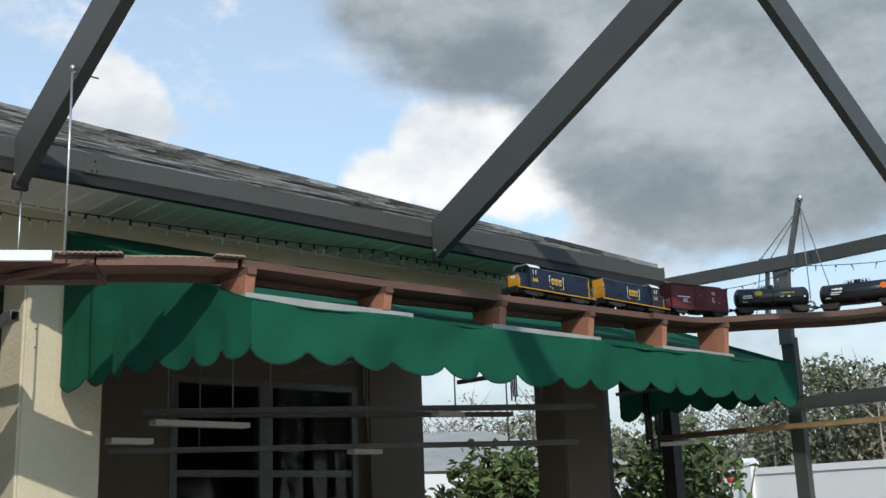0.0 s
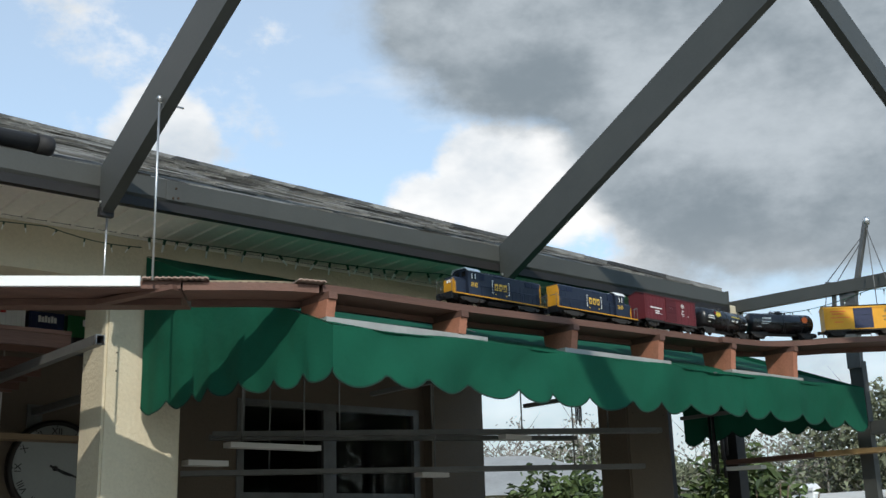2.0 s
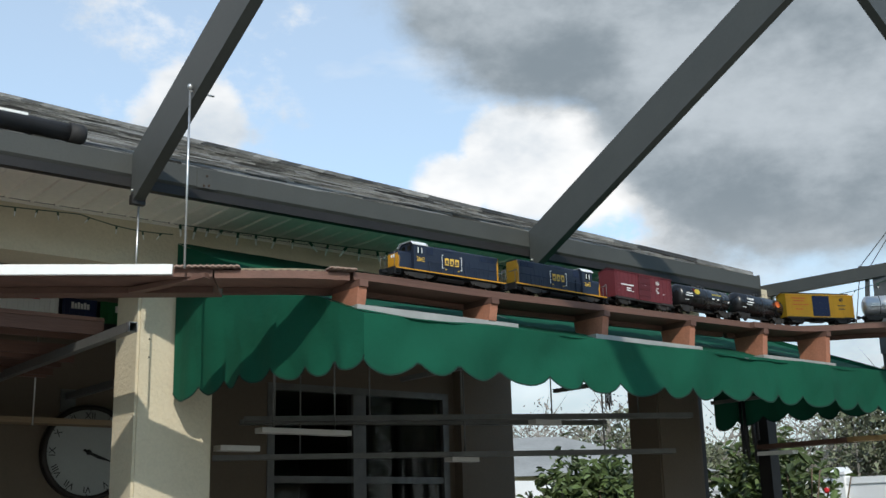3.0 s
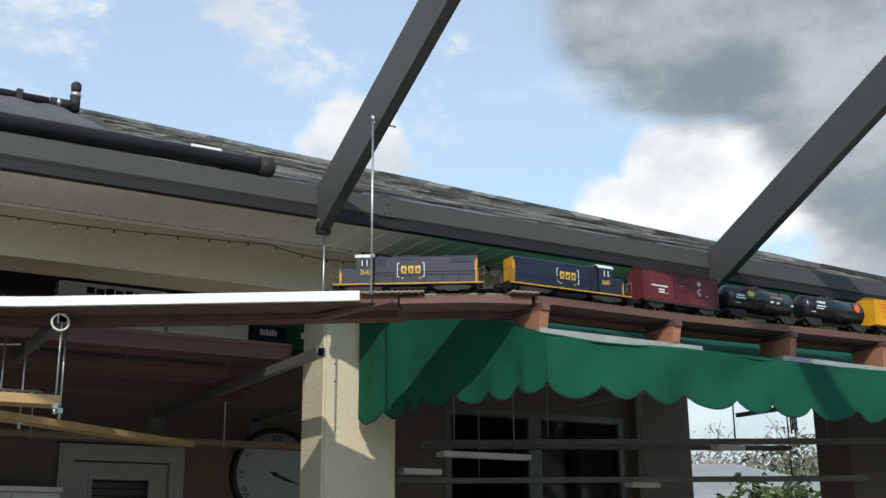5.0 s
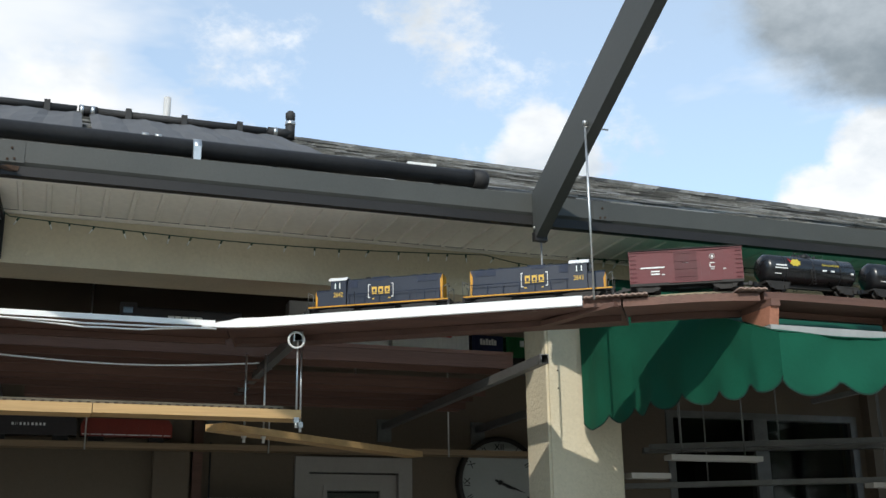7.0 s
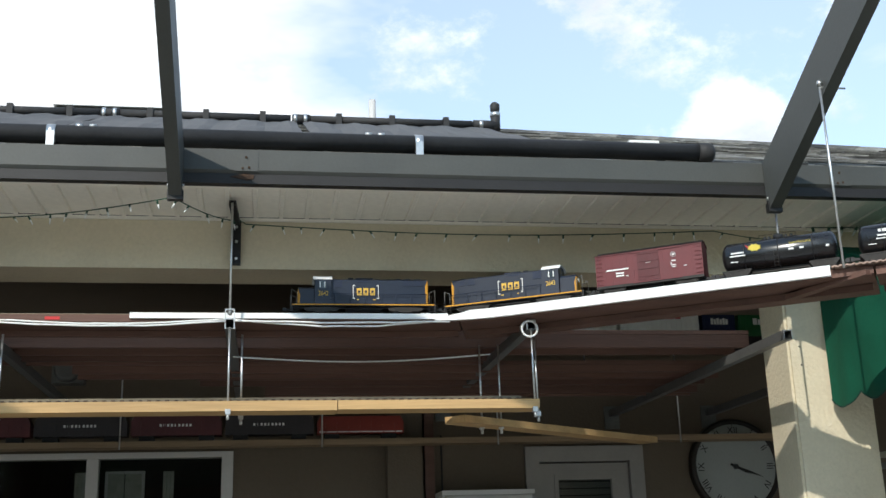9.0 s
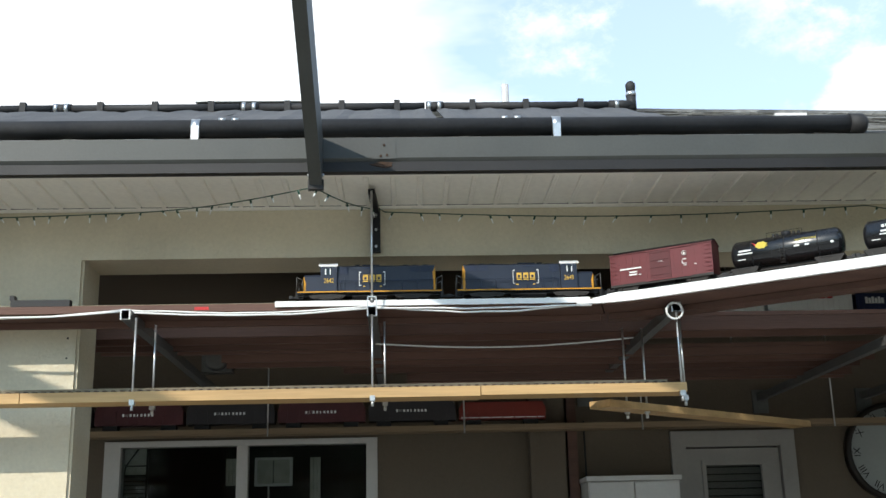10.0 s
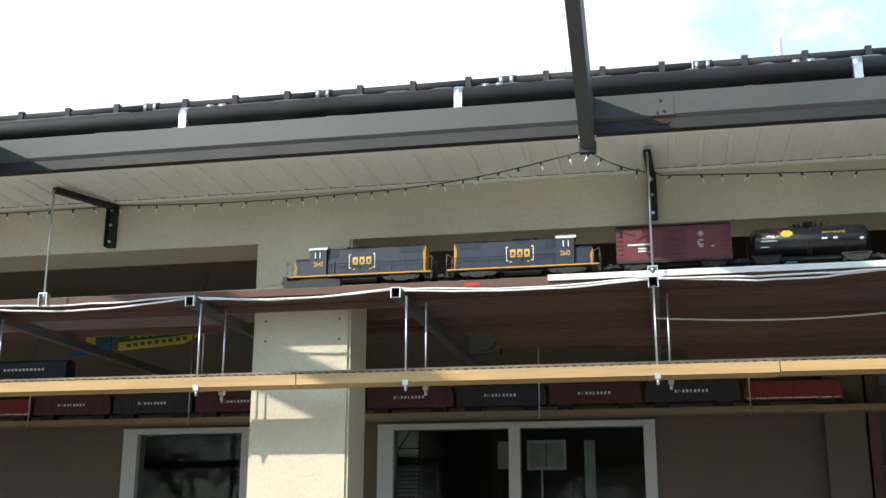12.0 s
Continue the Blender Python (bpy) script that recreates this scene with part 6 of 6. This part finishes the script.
    prism(b, [(-0.049, fz), (0.049, fz), (0.049, 0.128), (0.034, 0.146), (-0.034, 0.146), (-0.049, 0.128)], 0.131, 0.196, "x")
    part("cab", b, M["navy"], L)
    b = BM()
    prism(b, [(-0.052, 0.129), (-0.036, 0.149), (0.036, 0.149), (0.052, 0.129), (0.052, 0.126), (0.036, 0.1462), (-0.036, 0.1462), (-0.052, 0.126)], 0.127, 0.204, "x")
    part("cab_roof", b, M["grey_roof"], L, "pale cab roof")
    for s in (-1, 1):
        b = BM()
        box(b, 0.152, 0.180, s * 0.0495 - 0.0006, s * 0.0495 + 0.0006, 0.099, 0.122)
        w = part("cab_window", b, M["dark_glass"], L, "cab window with a white post")
        b = BM()
        box(b, 0.155, 0.1585, s * 0.0503 - 0.0006, s * 0.0503 + 0.0006, 0.102, 0.119)
        box(b, 0.174, 0.1775, s * 0.0503 - 0.0006, s * 0.0503 + 0.0006, 0.102, 0.119)
        part("window_post", b, M["mark_white"], w)
        b = BM()
        box(b, 0.1965, 0.1975, s * 0.02 - 0.012, s * 0.02 + 0.012, 0.112, 0.127)
        part("windscreen", b, M["dark_glass"], L)
    b = BM()   # short low nose
    prism(b, [(-0.033, fz), (0.033, fz), (0.033, 0.098), (0.026, 0.105), (-0.026, 0.105), (-0.033, 0.098)], 0.197, 0.262, "x")
    chamfer(b, 0.003)
    part("short_hood", b, M["navy"], L)
    b = BM()
    box(b, 0.2622, 0.2645, -0.0325, 0.0325, fz + 0.001, 0.098)
    for s in (-1, 1):
        prism(b, [(0.262, fz + 0.001), (0.257, fz + 0.001), (0.255, 0.08), (0.262, 0.094)], s * 0.0336 - 0.0004, s * 0.0336 + 0.0004, "y")
    part("nose_front", b, M["gold"], L, "gold nose")
    b = BM()
    for s in (-1, 1):
        rod(b, (0.2645, s * 0.007, 0.09), (0.2665, s * 0.007, 0.09), 0.005, 8)
    part("headlight", b, M["mark_white"], L)
    for e in (-1, 1):   # end platforms: pilot, steps, rails
        b = BM()
        box(b, min(e * 0.285, e * 0.295), max(e * 0.285, e * 0.295), -0.048, 0.048, 0.012, fz)
        part("pilot", b, M["blacky"], L)
        for s in (-1, 1):
            b = BM()
            for k in range(3):
                box(b, min(e * 0.266, e * 0.292), max(e * 0.266, e * 0.292), s * 0.044 - 0.006, s * 0.044 + 0.006, 0.010 + k * 0.013, 0.0125 + k * 0.013)
            for q in (0.265, 0.293):
                box(b, e * q - 0.001, e * q + 0.001, s * 0.050 - 0.001, s * 0.050 + 0.001, 0.009, 0.045)
            part("steps", b, M["blacky"], L)
            b = BM()
            rod(b, (e * 0.291, s * 0.048, 0.05), (e * 0.291, s * 0.048, 0.095), 0.0012, 5)
            rod(b, (e * 0.268, s * 0.048, 0.05), (e * 0.268, s * 0.048, 0.086), 0.0012, 5)
            rod(b, (e * 0.291, s * 0.048, 0.095), (e * 0.268, s * 0.048, 0.086), 0.0012, 5)
            rod(b, (e * 0.291, s * 0.048, 0.09), (e * 0.291, s * 0.012, 0.09), 0.0012, 5)
            part("grab_rail", b, M["arm"], L)
        coupler(L, e * 0.290, e)
    for s in (-1, 1):
        b = BM()
        rod(b, (-0.26, s * 0.047, 0.083), (0.125, s * 0.047, 0.083), 0.0011, 5)
        for k in range(7):
            xx = -0.255 + k * 0.062
            rod(b, (xx, s * 0.047, fz), (xx, s * 0.047, 0.083), 0.0011, 5)
        part("handrail", b, M["navy_dark"], L)
    b = BM()   # fuel tank
    prism(b, [(-0.036, 0.036), (0.036, 0.036), (0.040, 0.024), (0.032, 0.010), (-0.032, 0.010), (-0.040, 0.024)], -0.07, 0.07, "x")
    chamfer(b, 0.003)
    part("fuel_tank", b, M["blacky"], L)
    for x in (-0.17, 0.17):
        truck(L, x, 0.0175, 0.092, 2, 0.15)
    for s, m in SIDES:   # bracketed heralds as plain bars, and road number
        for x0, x1, z0, z1, mm in ((0.050, 0.0525, 0.070, 0.112, "mark_white"), (-0.0525, -0.050, 0.070, 0.112, "mark_white"), (0.044, 0.050, 0.1095, 0.112, "mark_white"), (-0.050, -0.044, 0.1095, 0.112, "mark_white"),
                                  (0.044, 0.050, 0.070, 0.0725, "mark_white"), (-0.050, -0.044, 0.070, 0.0725, "mark_white"),
                                  (0.017, 0.037, 0.081, 0.103, "mark_gold"), (-0.010, 0.010, 0.081, 0.103, "mark_gold"), (-0.037, -0.017, 0.081, 0.103, "mark_gold"),
                                  (0.028, 0.036, 0.066, 0.069, "mark_gold"), (-0.04, -0.03, 0.066, 0.069, "mark_gold")):
            b = BM()
            box(b, x0 - 0.01, x1 - 0.01, s * 0.0348 - 0.0004, s * 0.0348 + 0.0004, z0, z1)
            part("herald_bar", b, M[mm], L)
        for x in (0.028, 0.001, -0.026):
            b = BM()
            box(b, x - 0.010 - 0.006, x - 0.010 + 0.004, s * 0.0352 - 0.0004, s * 0.0352 + 0.0004, 0.088, 0.096)
            part("herald_gap", b, M["navy"], L)
        words("road_number", number, 0.020, M["mark_gold"], L, Matrix.Translation((0.163, s * 0.0500, 0.083)) @ m)
    return L


def boxcar(body, door, label, marks, door_span=(-0.045, 0.045), plug=False):
    c = thing("model_boxcar", label, "model boxcar", group="train freight cars")
    h0, h1, l, w = 0.040, 0.172, 0.222, 0.052
    b = BM()
    prism(b, [(-w, h0), (w, h0), (w, h1), (0, h1 + 0.012), (-w, h1)], -l, l, "x")
    part("body", b, M[body], c)
    b = BM()
    prism(b, [(-w - 0.003, h1 - 0.004), (0, h1 + 0.0135), (w + 0.003, h1 - 0.004), (w + 0.003, h1 + 0.001), (0, h1 + 0.0165), (-w - 0.003, h1 + 0.001)], -l - 0.003, l + 0.003, "x")
    part("roof", b, M["oxide_dark"] if body == "oxide" else M[body], c)
    b = BM()
    box(b, -l, l, -0.012, 0.012, h1 + 0.017, h1 + 0.020)
    part("roof_walk", b, M["grime"], c)
    for s in (-1, 1):
        for k in range(-7, 8):
            x = k * 0.030
            if door_span[0] - 0.01 < x < door_span[1] + 0.01:
                continue
            b = BM()
            box(b, x - 0.0012, x + 0.0012, s * w - 0.0008, s * w + 0.0008, h0 + 0.004, h1 - 0.004)
            part("side_rib", b, M[body], c)
        b = BM()
        box(b, door_span[0], door_span[1], s * (w + 0.001) - 0.0018, s * (w + 0.001) + 0.0018, h0 + 0.004, h1 - 0.006)
        d = part("door", b, M[door], c)
        for k in range(4):
            b = BM()
            z = h0 + 0.02 + k * 0.032
            box(b, door_span[0] + 0.003, door_span[1] - 0.003, s * (w + 0.0035) - 0.001, s * (w + 0.0035) + 0.001, z, z + 0.003)
            part("door_rib", b, M[door], d)
        b = BM()
        box(b, door_span[0] - 0.09, door_span[1] + 0.02, s * (w + 0.002) - 0.002, s * (w + 0.002) + 0.002, h0 - 0.002, h0 + 0.003)
        part("door_track", b, M[body], c)
        b = BM()
        box(b, door_span[0] - 0.09, door_span[1] + 0.02, s * (w + 0.002) - 0.002, s * (w + 0.002) + 0.002, h1 - 0.006, h1 - 0.002)
        part("door_track", b, M[body], c)
        for e in (-1, 1):
            b = BM()
            for k in range(7):
                rod(b, (e * (l - 0.003), s * (w + 0.004), h0 + 0.01 + k * 0.018), (e * (l - 0.028), s * (w + 0.004), h0 + 0.01 + k * 0.018), 0.001, 5)
            part("ladder", b, M[body], c)
        b = BM()
        box(b, -l, l, s * w - 0.004, s * w + 0.001, h0 - 0.010, h0 + 0.001)
        part("side_sill", b, M["grime"], c)
    b = BM()
    box(b, -l, l, -0.015, 0.015, 0.022, h0)
    box(b, -0.05, 0.03, -0.03, 0.03, 0.018, h0)
    part("underframe", b, M["blacky"], c)
    for s in (-1, 1):
        for x, z, ww, hh, mm in marks:
            b = BM()
            x *= s
            box(b, x - ww / 2, x + ww / 2, s * (w + 0.0022) - 0.0006, s * (w + 0.0022) + 0.0006, z - hh / 2, z + hh / 2)
            part("lettering_bar", b, M[mm], c)
    for x in (-0.15, 0.15):
        truck(c, x, 0.016, 0.065, 2, 0.105)
    for e in (-1, 1):
        coupler(c, e * 0.222, e)
    return c


def tank_car(label, badge, word=None, skin="tank"):
    c = thing("model_tank_car", label, "model tank car", group="train freight cars")
    z, r, l = 0.098, 0.060, 0.222
    b = BM()
    lathe(b, [(-l, 0.012), (-l + 0.004, 0.034), (-l + 0.012, 0.050), (-l + 0.024, r), (l - 0.024, r), (l - 0.012, 0.050), (l - 0.004, 0.034), (l, 0.012)], "x", 32, (0, 0, z))
    part("tank", b, M[skin], c)
    for x in (-0.13, 0.0, 0.13):
        b = BM()
        lathe(b, [(x - 0.002, r + 0.0008), (x + 0.002, r + 0.0008)], "x", 32, (0, 0, z))
        part("band", b, M["blacky"], c)
    b = BM()   # dome and fittings
    rod(b, (0, 0, z + r - 0.01), (0, 0, z + r + 0.014), 0.020, 16)
    part("manway", b, M["blacky"], c)
    for x in (-0.05, -0.03, 0.035, 0.05):
        b = BM()
        rod(b, (x, 0, z + r - 0.006), (x, 0, z + r + 0.012), 0.006, 8)
        part("valve", b, M["blacky"], c)
    b = BM()
    for s in (-1, 1):
        rod(b, (-0.07, s * 0.032, z + r + 0.012), (0.07, s * 0.032, z + r + 0.012), 0.001, 5)
        for x in (-0.07, 0, 0.07):
            rod(b, (x, s * 0.032, z + r - 0.018), (x, s * 0.032, z + r + 0.012), 0.001, 5)
    part("platform_rail", b, M["blacky"], c)
    b = BM()
    box(b, -0.222, 0.222, -0.010, 0.010, 0.026, 0.042)
    for e in (-1, 1):
        box(b, min(e * 0.222, e * 0.11), max(e * 0.222, e * 0.11), -0.045, 0.045, 0.032, 0.040)
    part("underframe", b, M["grime"], c)
    for s in (-1, 1):
        b = BM()   # side ladder and hand rail
        for q in (-0.008, 0.008):
            rod(b, (0.008 + q, s * (r + 0.004), 0.03), (0.008 + q, s * (r + 0.004), 0.10), 0.001, 5)
        for k in range(5):
            rod(b, (0.0, s * (r + 0.004), 0.035 + k * 0.013), (0.016, s * (r + 0.004), 0.035 + k * 0.013), 0.001, 5)
        part("ladder", b, M["grime"], c)
        b = BM()
        rod(b, (-0.20, s * (r + 0.003), z - 0.014), (0.20, s * (r + 0.003), z - 0.014), 0.001, 5)
        part("hand_rail", b, M["blacky"], c)
    y = r + 0.0012
    for s, m in SIDES:
        if badge == "sun":
            b = BM()
            pts = []
            for k in range(16):
                a = 2 * math.pi * k / 16
                q = 0.021 if k % 2 else 0.016
                pts.append((s * 0.088 + q * 1.3 * math.cos(a), z + 0.020 + q * 0.75 * math.sin(a)))
            prism(b, pts, s * (y - 0.004), s * (y + 0.0004), "y")
            part("badge", b, M["mark_yellow"], c, "yellow spiked badge")
            b = BM()
            prism(b, [(s * 0.125, z + 0.035), (s * 0.108, z + 0.025), (s * 0.112, z + 0.02)], s * (y - 0.004), s * (y + 0.001), "y")
            part("badge_arrow", b, M["mark_red"], c)
        if badge == "disc":
            b = BM()
            rod(b, (-s * 0.145, s * (y - 0.008), z + 0.018), (-s * 0.145, s * (y + 0.0006), z + 0.018), 0.019, 20)
            part("badge", b, M["mark_orange"], c, "orange round badge")
        bars = [(0.155, 0.006, 0.05, 0.006), (0.155, -0.006, 0.06, 0.005), (-0.05, -0.004, 0.02, 0.007), (-0.09, -0.004, 0.016, 0.007), (-0.185, -0.010, 0.012, 0.010), (0.17, -0.028, 0.03, 0.003)]
        if badge == "disc":
            bars = [(0.12, 0.022, 0.022, 0.011), (0.095, 0.022, 0.018, 0.011), (0.14, 0.022, 0.010, 0.011), (0.12, 0.002, 0.06, 0.006), (0.13, -0.010, 0.05, 0.004), (0.17, -0.028, 0.03, 0.003)]
        for x, dz, ww, hh in bars:
            b = BM()
            yy = math.sqrt(max(0, r * r - dz * dz))
            box(b, s * x - ww / 2, s * x + ww / 2, s * yy - 0.001, s * yy + 0.0022, z + dz - hh / 2, z + dz + hh / 2)
            part("lettering_bar", b, M["mark_white"], c)
        if word:
            words("lettering", word, 0.012, M["mark_yellow"], c, Matrix.Translation((-s * 0.085, s * (y - 0.0045 + 0.0005), z + 0.020)) @ m)
    for x in (-0.165, 0.165):
        truck(c, x, 0.016, 0.065, 2, 0.105)
    for e in (-1, 1):
        coupler(c, e * 0.222, e)
    return c


RED_MARKS = [(0.13, 0.104, 0.095, 0.006, "mark_white"), (0.12, 0.088, 0.034, 0.006, "mark_white"), (0.12, 0.077, 0.034, 0.006, "mark_white"), (0.09, 0.074, 0.012, 0.003, "mark_white"),
             (0.0, 0.118, 0.024, 0.003, "mark_white"), (-0.105, 0.112, 0.018, 0.004, "mark_white"), (-0.095, 0.101, 0.004, 0.012, "mark_white"), (-0.105, 0.094, 0.018, 0.003, "mark_white"),
             (-0.105, 0.086, 0.014, 0.003, "mark_white"), (-0.15, 0.086, 0.012, 0.003, "mark_white")]
YEL_MARKS = [(0.14, 0.150, 0.09, 0.006, "mark_orange"), (0.14, 0.134, 0.07, 0.006, "mark_orange"), (0.13, 0.112, 0.11, 0.005, "mark_orange"), (0.14, 0.085, 0.05, 0.005, "mark_orange"),
             (-0.14, 0.110, 0.05, 0.005, "blue_door"), (-0.14, 0.09, 0.04, 0.005, "blue_door")]


def ring_badge(c, x, z, w, m):
    for s in (-1, 1):
        b = BM()
        n = 20
        for i in range(n):
            a0, a1 = 2 * math.pi * i / n, 2 * math.pi * (i + 1) / n
            bar(b, (s * x + 0.010 * math.cos(a0), s * (w + 0.002), z + 0.010 * math.sin(a0)), (s * x + 0.010 * math.cos(a1), s * (w + 0.002), z + 0.010 * math.sin(a1)), 0.0012, 0.005, (0, 1, 0))
        rod(b, (s * x, s * (w + 0.0014), z), (s * x, s * (w + 0.0026), z), 0.0045, 10)
        part("ring_badge", b, M[m], c)


K, C = 1.10, 1.035      # the engines and the cars are a little over the common garden scale
TRAIN = []      # thing, its length with couplers, half the distance of its trucks, turned round


def grown(ob, k):
    """The stock at its true size: every mesh below ob made k times as large."""
    done = set()
    for o in ob.children_recursive:
        if o.data.name not in done:
            done.add(o.data.name)
            o.data.transform(Matrix.Scale(k, 4))


def low_frame(ob):
    """The engine's frame hung low over its trucks, with a tall hood above."""
    done = set()
    for o in ob.children_recursive:
        if o.data.name not in done and not o.name.startswith("wheel"):
            done.add(o.data.name)
            for v in o.data.vertices:
                v.co.z = float(np.interp(v.co.z, (0.0, 0.052, 0.128, 0.149), (0.0, 0.038, 0.141, 0.155)))


def build_train():
    TRAIN.append((locomotive("2642", "navy and gold diesel model locomotive, nose first, on the elevated track"), 0.640 * K, 0.17 * K, False))
    TRAIN.append((locomotive("2643", "navy and gold diesel model locomotive coupled back to back"), 0.640 * K, 0.17 * K, True))
    red = boxcar("oxide", "oxide_dark", "oxide red model boxcar with white lettering", RED_MARKS, (-0.045, 0.045))
    ring_badge(red, -0.105, 0.138, 0.052, "mark_white")
    TRAIN.append((red, 0.515 * C, 0.15 * C, False))
    TRAIN.append((tank_car("glossy black model tank car with a yellow spiked badge", "sun", "NAPHTHALENE"), 0.515 * C, 0.165 * C, False))
    TRAIN.append((tank_car("glossy black model tank car with an orange disc", "disc"), 0.515 * C, 0.165 * C, False))
    yel = boxcar("yellow_car", "blue_door", "bright yellow model boxcar with a dark blue door", YEL_MARKS, (-0.06, 0.05))
    ring_badge(yel, -0.14, 0.145, 0.052, "blue_door")
    TRAIN.append((yel, 0.515 * C, 0.15 * C, False))
    TRAIN.append((tank_car("silver model tank car behind the yellow boxcar", "", None, "silver"), 0.515 * C, 0.165 * C, False))
    TRAIN.append((tank_car("glossy black model tank car near the train's end", "sun"), 0.515 * C, 0.165 * C, False))
    for ob, *_ in TRAIN[:2]:
        low_frame(ob)
    for ob, *_ in TRAIN:
        grown(ob, K if "locomotive" in ob.name else C)


# where the leading coupler stands: seconds, its way along the line
FRONT_X = [(0.0, 4.53), (1.5, 3.78), (2.5, 3.31), (5.5, 1.96), (6.5, 1.47), (9.5, -0.18), (10.5, -0.79), (12.0, -1.67)]


def way(t):
    """The leading coupler's length along the line: a smooth, slightly quickening run."""
    s = np.array([s_at_x(x) for _, x in FRONT_X])
    c = np.polyfit([a for a, _ in FRONT_X], s, 3)
    return float(np.polyval(c, t))


def motions():
    times = [i * 0.25 for i in range(49)]
    for i, (ob, length, half, back) in enumerate(TRAIN):
        lead = sum(q[1] for q in TRAIN[:i]) + length / 2
        rows = []
        for t in times:
            s = way(t) - lead
            p, _ = on_line(s + half)
            q, _ = on_line(s - half)
            d = (p - q).normalized()
            c = (p + q) / 2
            a = math.degrees(math.atan2(d.y, d.x))
            rows.append((t, pose(c.x, c.y, RAIL_Z + 0.001 + rise(s), 0, 0, a + (180 if back else 0))))
        walk(ob, rows)


build_ground()
build_walls()
build_gutter()
build_solar()
build_cage()
build_awning()
build_backwall_things()
build_deck_supports()
build_lower_rail()
build_cables()
build_inner_decks()
build_right_side()
build_far()
build_train()
build_lights()
build_deck()
build_roof()
motions()
